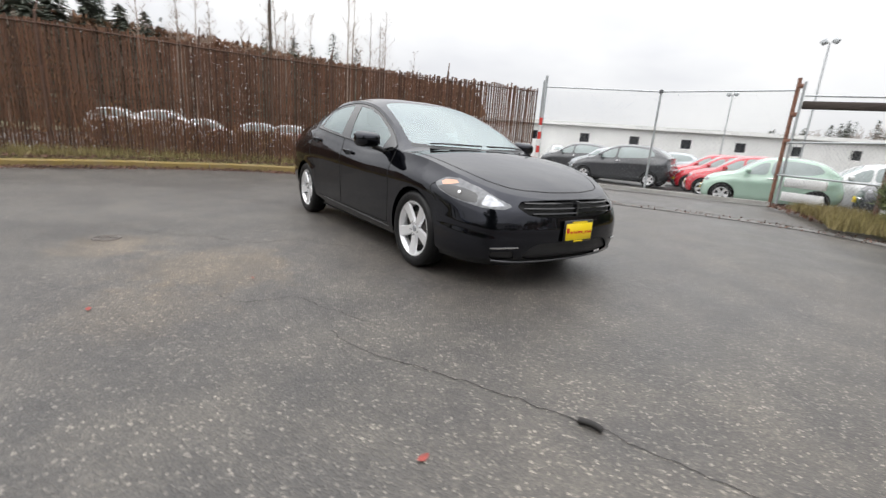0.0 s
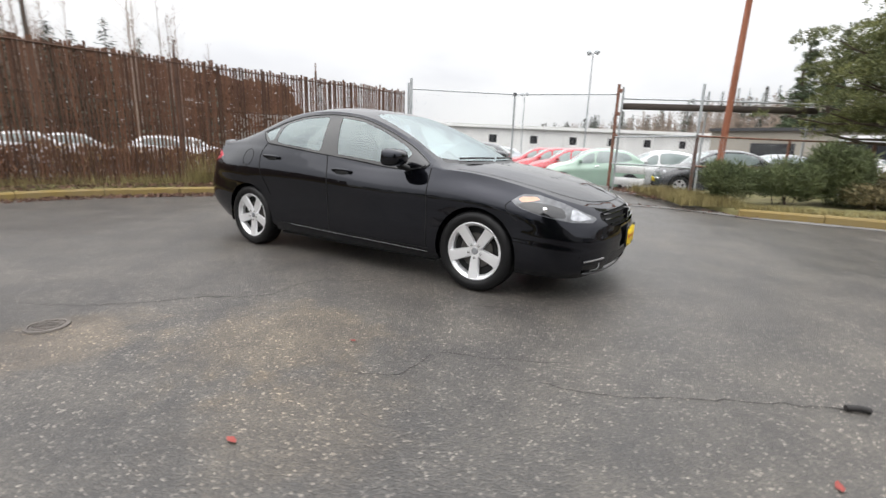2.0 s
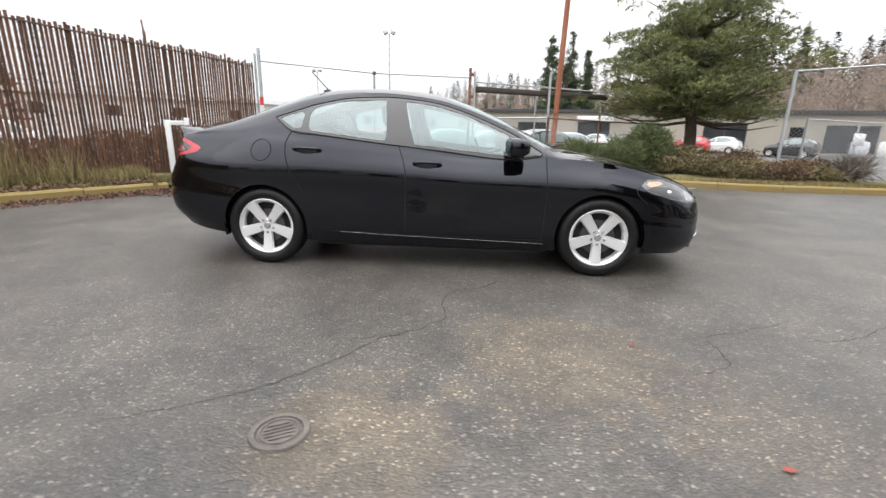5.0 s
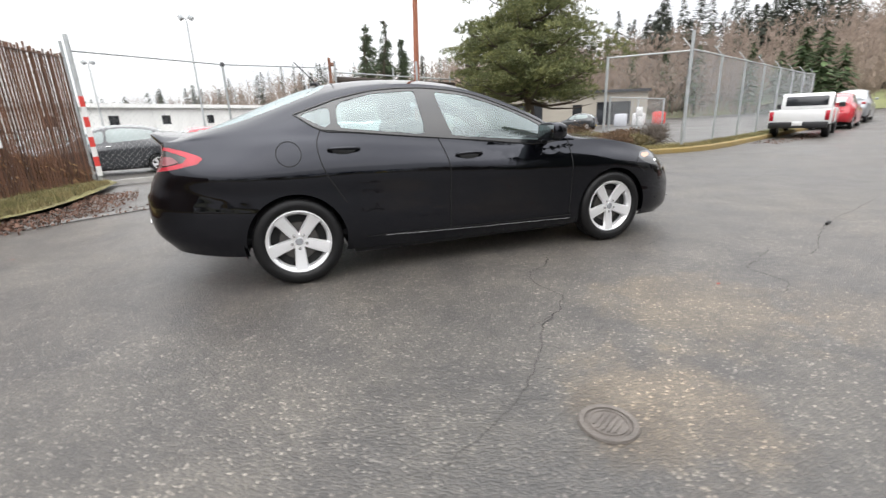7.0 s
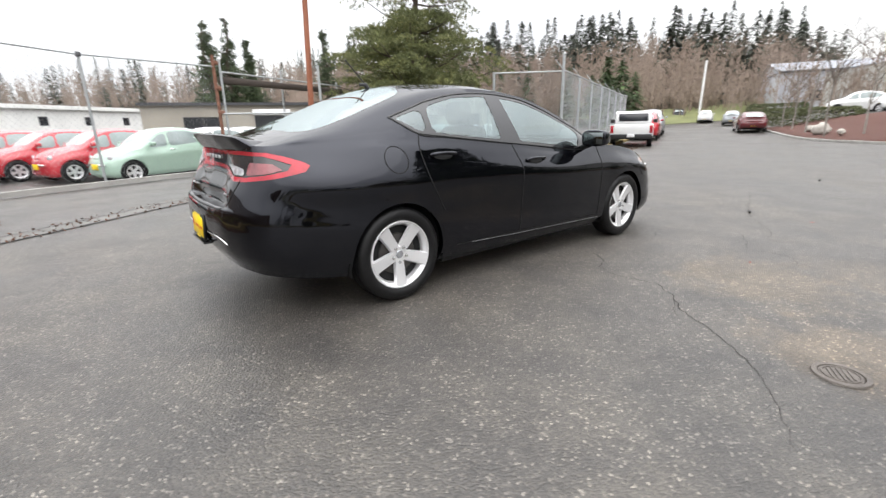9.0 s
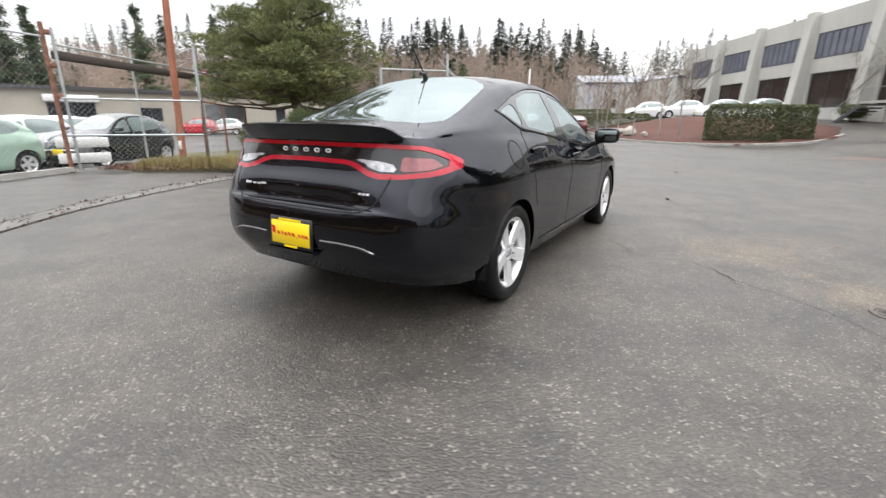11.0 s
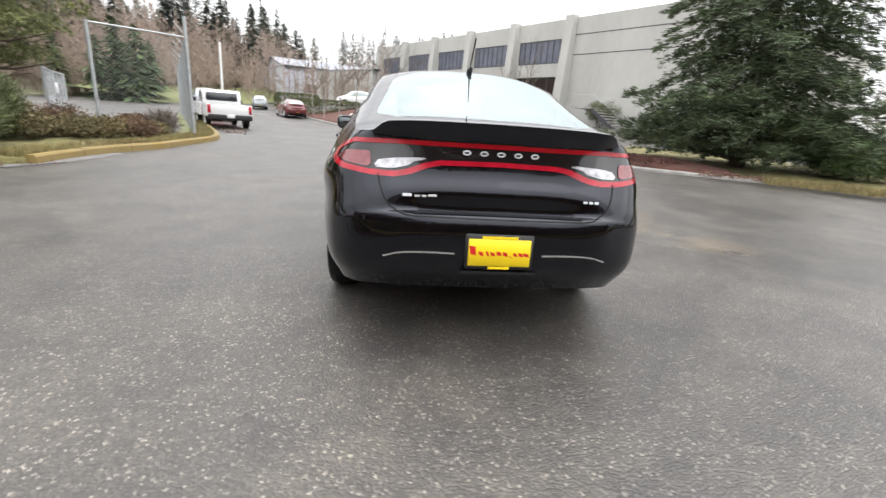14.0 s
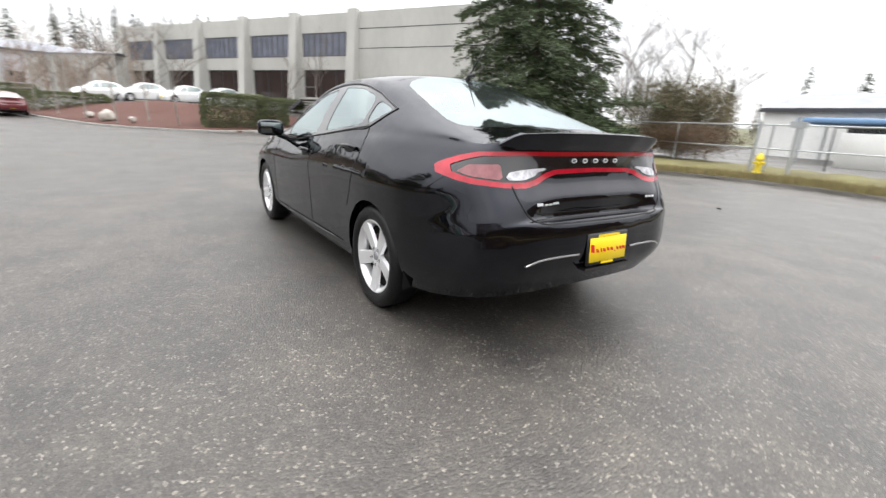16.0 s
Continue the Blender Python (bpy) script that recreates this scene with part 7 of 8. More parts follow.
def tall_ragged_pine(x, y, h, seed, label, dense=1.0):
    rnd = random.Random(seed)
    root = thing("tall_pine", label, "tree", "tall ragged pines")
    z = lift(x, y)
    tr = [Vector((x + .3 * math.sin(k * 1.3 + seed), y + .2 * math.cos(k + seed), z + h * k / 7)) for k in range(8)]
    put("trunk", Geo().tube(tr, .30, 8, True, .06).mesh("trunk", "bark", True, 60), root)
    spots = []
    for k in range(104):
        t = 1 - .84 * rnd.random() ** .85
        p = tr[0].lerp(tr[7], t)
        s = .05 + .27 * (1.02 - t)
        az = rnd.uniform(0, 6.283)
        L = h * .215 * (1.03 - t) * rnd.uniform(.35, 1.2) + .10
        e = p + Vector((math.cos(az) * L, math.sin(az) * L, L * rnd.uniform(-.25, .25)))
        put("limb", Geo().tube([p, e], .05, 4, False, .015).mesh("limb", "bark"), root)
        for i in range(int((8 + 24 * (1 - t)) * dense)):
            c = p.lerp(e, rnd.uniform(.15, 1.05)) + Vector((rnd.gauss(0, s), rnd.gauss(0, s), rnd.gauss(-.08, .14)))
            spots.append((c.x, c.y, c.z, math.cos(az) * .7, math.sin(az) * .7, -.45))
    v, f = needle_clumps(rnd, spots, .28, .52, 5, .12)
    put("crown", mesh_of("crown", v, f, "needles_fir"), root, "dark ragged needle clumps")


tall_ragged_pine(8.0, 46.0, 11.2, 4, "tall dark ragged conifer across the yard", 1.3)
tall_ragged_pine(10.2, 47.0, 11.8, 6, "tall dark ragged conifer across the yard", 1.3)
tall_ragged_pine(12.4, 47.5, 10.0, 8, "tall dark ragged conifer across the yard", 1.3)
tall_ragged_pine(21.0, 48.0, 12.0, 9, "tall dark ragged conifer across the yard")
tall_ragged_pine(27.0, 45.0, 11.5, 12, "tall dark ragged conifer across the yard")


def big_fir():
    """The large dark fir with branches to the ground."""
    rnd = random.Random(33)
    root = thing("fir_tree", "large dark green fir with drooping branches to the ground", "tree")
    bx, by, h = 9.7, -11.0, 12.5
    tr = [Vector((bx, by, h * k / 6)) for k in range(7)]
    put("trunk", Geo().tube(tr, .26, 10, True, .03).mesh("trunk", "bark", True, 60), root)
    spots = []
    n = 230
    for k in range(n):
        t = (k / n) ** 1.22
        z = .35 + (h - .45) * t
        R = 4.05 * (1 - t) ** .64 * rnd.uniform(.72, 1.10) + .12
        if t < .22:
            R *= rnd.uniform(.86, 1.10)
        az = k * 2.399 + rnd.uniform(-.3, .3)
        d = Vector((math.cos(az), math.sin(az), 0))
        p0, p1 = Vector((bx, by, z)), Vector((bx, by, z)) + d * R + Vector((0, 0, (-.34 if t > .12 else .05) * R + .10 * R * rnd.uniform(-1, 1) + .25 * t))
        p1.z = max(p1.z, .18)
        if k % 3 == 0:
            put("limb", Geo().tube([p0, p0.lerp(p1, .5) + Vector((0, 0, .06 * R)), p1], .035, 4, False, .008).mesh("limb", "bark"), root)
        side = Vector((-d.y, d.x, 0))
        for i in range(int(46 + 60 * R / 3)):
            q = rnd.uniform(.10, 1.02)
            c = p0.lerp(p1, q) + Vector((0, 0, .06 * R * math.sin(q * 3.1))) + side * rnd.gauss(0, .22 * R * (1.15 - q) + .05) + Vector((0, 0, rnd.gauss(-.05, .07)))
            sg = 1 if rnd.random() < .5 else -1
            spots.append((c.x, c.y, max(c.z, .15), d.x * 1.3 + side.x * sg * .7, d.y * 1.3 + side.y * sg * .7, -.35 if t > .12 else .35))
    v, f = needle_clumps(rnd, spots, .20, .45, 9, .065)
    put("crown", mesh_of("crown", v, f, "needles_fir"), root, "dark green drooping fir sprays")


big_fir()


def shrub(name, label, mat, x, y, rx, ry, h, n, size, seed, blade=1.3, group="", lumps=7, stems=True, box=False, droop=0.0, thin=.5):
    """A shrub: leaves spread over an uneven heap of lobes, with stems below."""
    rnd = random.Random(seed)
    root = thing(name, label, "shrub", group)
    z0 = lift(x, y) + .08
    lobes = [(rnd.uniform(-.6, .6) * rx, rnd.uniform(-.6, .6) * ry, rnd.uniform(.45, .75) * h, rnd.uniform(.4, .62)) for _ in range(lumps)]
    spots = []
    while len(spots) < n:
        if box:
            a = [rnd.uniform(-1, 1), rnd.uniform(-1, 1), rnd.uniform(0, 1)]
            if rnd.random() < .8:
                i = rnd.choice((0, 1, 2))
                a[i] = (1 if i == 2 else rnd.choice((-1, 1))) * rnd.uniform(.93, 1.03)
            w = 1 - .08 * max(0, a[2] - .8) * 5
            bump = 1 + .05 * noise.noise((a[0] * 3 * rx, a[1] * 3 * ry, a[2] * 3))
            spots.append((x + a[0] * rx * w * bump, y + a[1] * ry * w * bump, z0 + a[2] * h * bump))
            continue
        lx, ly, lz, lr = rnd.choice(lobes)
        u = Vector((rnd.gauss(0, 1), rnd.gauss(0, 1), rnd.gauss(0, 1))).normalized() * rnd.uniform(.55, 1.05)
        px, py, pz = lx + u.x * lr * rx, ly + u.y * lr * ry, lz + u.z * lr * h * .75
        if pz > 0:
            spots.append((x + px, y + py, z0 + pz))
    v, f = leaf_mass(rnd, spots, size, blade, droop, thin)
    put("foliage", mesh_of("foliage", v, f, mat), root)
    if stems:
        g = Geo()
        for k in range(9):
            a, b = rnd.choice(lobes), rnd.uniform(0, 6.28)
            g.tube([(x + .15 * math.cos(b), y + .15 * math.sin(b), z0 - .1), (x + a[0] * .6, y + a[1] * .6, z0 + a[2] * .5), (x + a[0], y + a[1], z0 + a[2])], .014, 4, False, .004)
        put("stem_tangle", g.mesh("stem_tangle", "bark"), root)
    return root


shrub("broom_shrub", "bushy dark green broom shrub in the bed", "broom_green", 3.15, 7.25, .55, .5, .78, 9000, .07, 1, 2.2, "broom shrubs", droop=-.9, thin=.09)
shrub("broom_shrub", "bushy dark green broom shrub in the bed", "broom_green", 4.05, 7.35, .6, .55, .86, 10000, .07, 2, 2.2, "broom shrubs", droop=-.9, thin=.09)
shrub("broom_shrub", "bushy dark green broom shrub in the bed", "broom_green", 4.9, 8.0, .7, .6, 1.15, 15000, .07, 3, 2.2, "broom shrubs", droop=-.9, thin=.09)
for k, (x, y, r, h, mt) in enumerate(((5.6, 7.4, .75, .62, "shrub_olive"), (6.6, 7.1, .8, .60, "shrub_olive"), (7.6, 6.9, .8, .55, "shrub_rust"), (8.5, 6.75, .65, .45, "shrub_olive"), (6.2, 8.6, .9, .85, "shrub_olive"),
                                   (7.3, 8.2, .8, .8, "shrub_rust"), (8.6, 7.35, .5, .6, "shrub_rust"))):
    shrub("low_shrub", "low straggly olive and rust-coloured shrub", mt, x, y, r, r * .8, h * .9, 5600, .034, 40 + k, 1.7, "low shrubs in the bed", lumps=11, droop=-.2, thin=.35)
shrub("bare_shrub", "twiggy brown bush beside the corner post", "twig_near", 9.3, 6.85, .5, .4, .5, 1500, .10, 61, 3.0, droop=-.6, thin=.07)
shrub("clipped_hedge", "clipped olive-green boxy hedge on the island", "hedge_leaf", 25.3, -2.75, .95, 1.65, 1.85, 26000, .055, 71, 1.1, "hedges", box=True, stems=False)
shrub("clipped_hedge", "clipped olive-green boxy hedge on the island", "hedge_leaf", 26.2, -5.1, .85, .75, 1.6, 13000, .055, 72, 1.1, "hedges", box=True, stems=False)
for k, (x, y, rx, ry, h) in enumerate(((38.5, 6.5, 1.0, 3.0, 1.2), (47.5, 10.8, 1.0, 2.2, 1.4))):
    shrub("clipped_hedge", "clipped dark hedge beside the far road", "hedge_leaf", x, y, rx, ry, h, 9000, .075, 74 + k, 1.1, "hedges", box=True, stems=False)
for k, (x, y, r, h) in enumerate(((33.5, -8.6, .7, .9), (29.9, -10.6, 1.1, 1.3), (26.3, -13.6, 1.2, 1.5), (22.6, -15.8, 1.1, 1.2))):
    shrub("round_shrub", "rounded grey-green shrub at the foot of the building", "hedge_leaf", x, y, r, r, h, 6000, .05, 80 + k, 1.2, "building shrubs", lumps=12)
shrub("brown_bush", "tall dense brown-green bush behind the south fence", "shrub_brown", 6.5, -16.2, 1.9, 1.5, 2.9, 34000, .085, 90, 1.8, lumps=16, droop=-.6, thin=.10)
shrub("brown_bush", "tangled brown brush behind the south fence", "shrub_rust", 5.6, -15.2, 2.3, .9, 1.3, 12000, .08, 91, 2.2, lumps=16, droop=-.6, thin=.09)
shrub("juniper", "low spreading green juniper at the foot of the fir", "needles_green", 7.4, -12.6, 1.5, 1.2, 1.1, 14000, .10, 93, 2.2, lumps=12, droop=-.2, thin=.09)
shrub("brown_bush", "tangled dark bush at the fence end", "shrub_brown", -2.6, -12.9, .6, .5, 1.0, 5000, .05, 92, 1.8, thin=.3)


def bare_tree(x, y, h, seed, mat="bark_pale", label="slender leafless street tree", group="bare trees", spread=.35, r=.07, levels=4, kids=4):
    """A leafless tree: trunk, limbs and forking twigs."""
    rnd = random.Random(seed)
    root = thing("bare_tree", label, "tree", group)
    z = lift(x, y)
    trunk, limbs = Geo(), Geo()

    def grow(p, d, L, rr, lev):
        q = p + d * L * .5 + Vector((rnd.uniform(-.05, .05), rnd.uniform(-.05, .05), 0)) * L
        e = p + d * L
        (trunk if lev == 0 else limbs).tube([p, q, e], rr, 6 if lev < 2 else 3, False, rr * .55)
        if lev >= levels:
            return
        for k in range(kids if lev else kids + 3):
            t = rnd.uniform(.35, 1.0) if lev else rnd.uniform(.30, 1.0)
            s = p.lerp(e, t)
            az = rnd.uniform(0, 6.283)
            nd = (d + Vector((math.cos(az), math.sin(az), rnd.uniform(-.1, .5))) * (.5 + spread)).normalized()
            grow(s, nd, L * rnd.uniform(.34, .58), rr * .45, lev + 1)
    grow(Vector((x, y, z - .1)), Vector((rnd.uniform(-.08, .08), rnd.uniform(-.08, .08), 1)).normalized(), h * .72, r, 0)
    put("trunk", trunk.mesh("trunk", mat, True, 60), root)
    tagged(put("twigwork", limbs.mesh("twigwork", "twig_near"), root), kind="stuff")
    return root


for k, (x, y, h) in enumerate(((27.2, 2.9, 5.2), (30.2, 4.4, 5.6), (25.2, .1, 5.4), (27.3, 1.4, 5.6), (34.2, 6.1, 5.6), (37.0, 7.4, 6.0))):
    bare_tree(x, y, h, 100 + k, label="slender leafless birch on the mulched island", r=.05, levels=4, kids=4, spread=.5)
for k, (x, y, h) in enumerate(((33.6, -8.2, 4.6), (31.2, -9.6, 5.4))):
    bare_tree(x, y, h, 120 + k, label="slender leafless tree in front of the building", r=.045, levels=4, kids=4, spread=.2)
for k, (x, y, h) in enumerate(((8.6, -17.0, 5.6), (9.6, -16.6, 6.0), (7.6, -18.2, 6.4), (6.4, -18.6, 5.0), (10.5, -18.0, 5.6))):
    bare_tree(x, y, h, 130 + k, "bark", "tangled leafless shrub tree behind the south fence", "scrub trees", .35, .030, 4, 6)


def far_woods():
    """Wooded hills all round: leafless alders and dark conifers too far off to count."""
    rnd = random.Random(77)
    conv, conf, barev, baref, grv, grf = [], [], [], [], [], []

    def conifer(v, f, x, y, h, w):
        z = lift(x, y) - .3
        for ax, ay in ((.14, 0), (0, .14)):
            o = len(v)
            v += [(x - ax, y - ay, z), (x + ax, y + ay, z), (x, y, z + h)]
            f.append((o, o + 1, o + 2))
        bare_to, ph = rnd.uniform(.08, .32), rnd.uniform(0, 50)
        for k in range(int(170 + h * 15)):
            t = rnd.random() ** .95
            a = rnd.uniform(0, 6.283)
            c, d = math.cos(a), math.sin(a)
            lump = .78 + .75 * noise.noise((t * 6 + ph, 1.2 * c, 1.2 * d))
            R = (w * (1 - t) ** .7 * max(.3, lump) + .12) * math.sqrt(rnd.uniform(.12, 1.0))
            zz = z + h * (bare_to + (1 - bare_to) * t) - .30 * R
            s1 = w * rnd.uniform(.20, .38) * (1.15 - .7 * t)
            sd, dip = s1 * rnd.uniform(.22, .42), s1 * rnd.uniform(-.1, .7)
            px, py = x + R * c, y + R * d
            o = len(v)
            v += [(px - s1 * c, py - s1 * d, zz + dip * .6), (px - sd * d, py + sd * c, zz - .1 * s1), (px + s1 * c, py + s1 * d, zz - dip), (px + sd * d, py - sd * c, zz - .1 * s1)]
            f.append((o, o + 1, o + 2, o + 3))

    def alder(v, f, x, y, h, twigs=34):
        z = lift(x, y) - .3
        w = .03 + h * .005
        far_k = math.hypot(x, y) / 100
        lx, ly = rnd.uniform(-.05, .05) * h, rnd.uniform(-.05, .05) * h
        for (ax, ay) in ((1, 0), (0, 1)):
            o = len(v)
            v += [(x - ax * w, y - ay * w, z), (x + ax * w, y + ay * w, z), (x + lx + ax * .02, y + ly + ay * .02, z + h * .97), (x + lx - ax * .02, y + ly - ay * .02, z + h * .97)]
            f.append((o, o + 1, o + 2, o + 3))
        for k in range(int(twigs * .55)):
            t = rnd.uniform(.20, .95)
            a = rnd.uniform(0, 6.283)
            L = h * .24 * (1.15 - t) * rnd.uniform(.5, 1.25)
            p = (x + lx * t, y + ly * t, z + h * t)
            e = (p[0] + math.cos(a) * L * .75, p[1] + math.sin(a) * L * .75, p[2] + L * rnd.uniform(.5, 1.0))
            o = len(v)
            v += [p, (p[0], p[1], p[2] + .11 * min(1, far_k)), e]
            f.append((o, o + 1, o + 2))
            for _ in range(7):
                s = rnd.uniform(.2, 1.0)
                b = (p[0] + (e[0] - p[0]) * s, p[1] + (e[1] - p[1]) * s, p[2] + (e[2] - p[2]) * s)
                u = L * rnd.uniform(.25, .6)
                c = (b[0] + rnd.uniform(-.5, .5) * u, b[1] + rnd.uniform(-.5, .5) * u, b[2] + u * rnd.uniform(.4, 1.0))
                o = len(v)
                q = rnd.uniform(.030, .060) * min(1, far_k ** 1.4)
                v += [(b[0] - q, b[1] + q, b[2]), (b[0] + q, b[1] - q, b[2]), c]
                f.append((o, o + 1, o + 2))

    def place(a0, a1, d0, d1):
        a, d = radians(rnd.uniform(a0, a1)), rnd.uniform(d0, d1)
        return d * math.cos(a), d * math.sin(a)
    # skyline of the wooded hills: degrees above the eye by bearing
    sky_b, sky_e = [8, 10, 14, 25, 33, 50, 60, 78, 90, 101, 108, 114, 122], [3.6, 6.3, 9.6, 11.0, 10.8, 10.3, 9.6, 7.4, 6.4, 4.3, 3.2, 2.2, 1.4]

    def tall(x, y, share):
        return max(2.5, math.hypot(x, y) * math.tan(radians(np.interp(math.degrees(math.atan2(y, x)), sky_b, sky_e))) * share + 1.1 - lift(x, y))
    for _ in range(135):
        x, y = place(11, 66, 80, 150)
        conifer(conv, conf, x, y, tall(x, y, rnd.uniform(.70, 1.15)), rnd.uniform(2.6, 4.4))
    for _ in range(1900):
        x, y = place(9, 70, 66, 125)
        alder(barev, baref, x, y, tall(x, y, rnd.uniform(.40, .90)), 36)
    for a, d, h, w in ((32.6, 56, 6.5, 1.9), (30.9, 58, 8.6, 2.8), (29.2, 55, 7.8, 2.5), (27.8, 60, 6.8, 2.0), (35.5, 66, 8.5, 1.7), (40.5, 70, 9.5, 1.9), (44, 74, 10.0, 2.0), (47.5, 72, 9.0, 1.8)):
        for _ in range(2):
            conifer(grv, grf, d * math.cos(radians(a)), d * math.sin(radians(a)), h, w)
    for _ in range(46):
        x, y = place(1, 12, 46, 62)
        alder(barev, baref, x, y, rnd.uniform(4.0, 7.5), 30)
    # beyond the lot
    for _ in range(130):
        x, y = place(62, 122, 110, 170)
        conifer(conv, conf, x, y, tall(x, y, rnd.uniform(.6, 1.12)), rnd.uniform(1.8, 2.8))
    for _ in range(900):
        x, y = place(62, 110, 95, 165)
        alder(barev, baref, x, y, tall(x, y, rnd.uniform(.5, 1.0)), 24)
    # behind the slat fence
    for b, e in ((165.8, 10.4), (160.9, 10.0), (158.5, 11.6), (155.8, 10.2), (180.8, 10.0), (178.9, 9.6), (175.8, 10.5), (183.5, 11.0)):
        d = rnd.uniform(44, 54)
        conifer(conv, conf, 4.1 + d * math.cos(radians(b)), -3.1 + d * math.sin(radians(b)), d * math.tan(radians(e)) + 1.1, rnd.uniform(1.3, 1.9))
    for b, e in ((189.5, 12.2), (187.6, 12.8), (186.4, 11.6), (184.8, 12.6), (182.2, 11.4), (181.4, 11.9), (179.6, 10.9), (177.6, 10.6)):
        d = rnd.uniform(46, 56)
        for _ in range(3):
            conifer(conv, conf, 4.4 + d * math.cos(radians(b)), -2.8 + d * math.sin(radians(b)), d * math.tan(radians(e)) + 1.1, rnd.uniform(2.4, 3.0))
    for _ in range(34):
        x, y = place(150, 200, 34, 60)
        conifer(conv, conf, x, y, rnd.uniform(5.0, 9.0), rnd.uniform(1.2, 2.0))
    for _ in range(60):
        x, y = place(148, 200, 34, 64)
        alder(barev, baref, x, y, rnd.uniform(8, 15), 80)
    # south and south-east
    for _ in range(30):
        x, y = place(-8, 12, 85, 140)
        conifer(conv, conf, x, y, rnd.uniform(9, 15), rnd.uniform(1.6, 2.6))
    for _ in range(60):
        x, y = place(-130, -50, 60, 120)
        conifer(conv, conf, x, y, rnd.uniform(6, 11), rnd.uniform(1.6, 2.6))
    for _ in range(120):
        x, y = place(-140, -45, 50, 120)
        alder(barev, baref, x, y, rnd.uniform(5, 9), 20)
    tagged(put("conifer_woods", mesh_of("conifer_woods", conv, conf, "needles_hazed")), "dark conifers on the far hillside, coloured paler for haze", "woods", "", "stuff")
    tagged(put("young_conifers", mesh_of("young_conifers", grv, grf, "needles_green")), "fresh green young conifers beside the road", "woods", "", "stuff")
    tagged(put("leafless_woods", mesh_of("leafless_woods", barev, baref, "twig_hazed")), "grey-brown leafless trees on the far hillside, coloured paler for haze", "woods", "", "stuff")


far_woods()


# ---------------------------------------------------------------- small things on the ground
def valve_cover():
    root = thing("valve_cover", "small round rusty cast-iron valve cover set in the asphalt", "cover")
    c = Matrix.Translation((-.352, -2.978, 0)) @ Matrix.Rotation(.5, 4, "Z")
    put("ring", Geo().lathe([(.086, .003), (.088, .010), (.108, .010), (.112, .001)], 40).mesh("ring", "cast_iron", True, 40), root, "iron frame ring", c)
    lid = put("lid", Geo().lathe([(0, .006), (.082, .006), (.085, .002)], 40).mesh("lid", "cast_iron", True, 40), root, "iron lid with raised ribs", c)
    put("rib", Geo().lathe([(.066, .006), (.068, .011), (.074, .011), (.076, .006)], 40).mesh("rib", "cast_iron", True, 40), lid)
    for k in range(5):
        y = -.04 + .02 * k
        w = math.sqrt(max(0, .058 ** 2 - y * y))
        put("rib", Geo().box(-w, y - .004, .005, w, y + .004, .0105).mesh("rib", "cast_iron"), lid)


valve_cover()


def crack(path, w, seed, label="thin dark crack in the asphalt"):
    """A crack: a broken, wandering dark ribbon on the ground."""
    rnd = random.Random(seed)
    line = spline(path, 12)
    v, f = [], []
    for i, p in enumerate(line):
        a, b = line[max(i - 1, 0)], line[min(i + 1, len(line) - 1)]
        d = (b - a) / (np.hypot(*(b - a)) + 1e-9)
        n = np.array([-d[1], d[0]])
        c = p + n * (.020 * noise.noise((p[0] * 9, p[1] * 9, seed)) + rnd.uniform(-.006, .006))
        ww = w * (.35 + 1.0 * abs(noise.noise((p[0] * 5, p[1] * 5, seed + 3.3)))) * (1 if 2 < i < len(line) - 3 else .3)
        v += [(*(c - n * ww / 2), .0025), (*(c + n * ww / 2), .0025)]
    f = [(2 * i, 2 * i + 1, 2 * i + 3, 2 * i + 2) for i in range(len(line) - 1)]
    tagged(put("asphalt_crack", mesh_of("asphalt_crack", v, f, "crack_dark")), label, "crack", "", "structure")


crack([(-1.1, -3.0), (-.62, -2.74), (-.34, -2.45), (-.13, -2.18), (.19, -1.88), (.165, -1.61), (.24, -1.37), (.42, -1.28), (.60, -1.05)], 0.0084, 1)
crack([(-.28, -2.2), (-.11, -2.12), (.02, -2.05)], 0.0060, 2)
crack([(2.23, -1.94), (2.58, -1.87), (2.99, -1.63), (3.3, -1.47), (3.55, -1.35), (3.8, -1.27), (4.06, -1.18), (4.7, -1.0), (5.6, -.7)], 0.0078, 3)
crack([(1.45, -2.38), (1.68, -2.25), (1.71, -1.95), (1.95, -1.85), (2.37, -1.64)], 0.0054, 4)
crack([(1.25, -1.26), (1.55, -1.15), (1.92, -1.0)], 0.0054, 5)
crack([(-3.2, -5.2), (-2.6, -4.9), (-1.9, -5.05), (-1.2, -4.8)], 0.0060, 6)
crack([(6.0, -5.0), (7.5, -4.4), (9.2, -4.5), (11, -3.6)], 0.0096, 7)
crack([(-1.2, -6.6), (.6, -6.2), (2.4, -6.5), (4.2, -6.0)], 0.0084, 8)
crack([(-6.6, -1.8), (-5.8, -1.4), (-5.0, -1.6), (-4.4, -1.1)], 0.0072, 9)
crack([(5.5, 1.0), (7.2, 1.6), (9.0, 1.4), (12, 2.2)], 0.0096, 10)


def stick(p0, p1, r, mat, name, label, bend=.02):
    g = Geo().tube([tuple(q) for q in spline([p0, tuple((a + b) / 2 + (bend if k < 2 else .004) for k, (a, b) in enumerate(zip(p0, p1))), p1], 5)], r, 7)
    tagged(put(name, g.mesh(name, mat, True, 60)), label, name.replace("_", " "))


stick((3.515, -1.375, .014), (3.605, -1.345, .013), .014, "stick_black", "rubber_scrap", "short black scrap of rubber on the asphalt", .006)
stick((-.40, -5.62, .012), (-.345, -5.60, .012), .011, "stick_black", "twig_scrap", "short dark twig lying on the asphalt", .004)
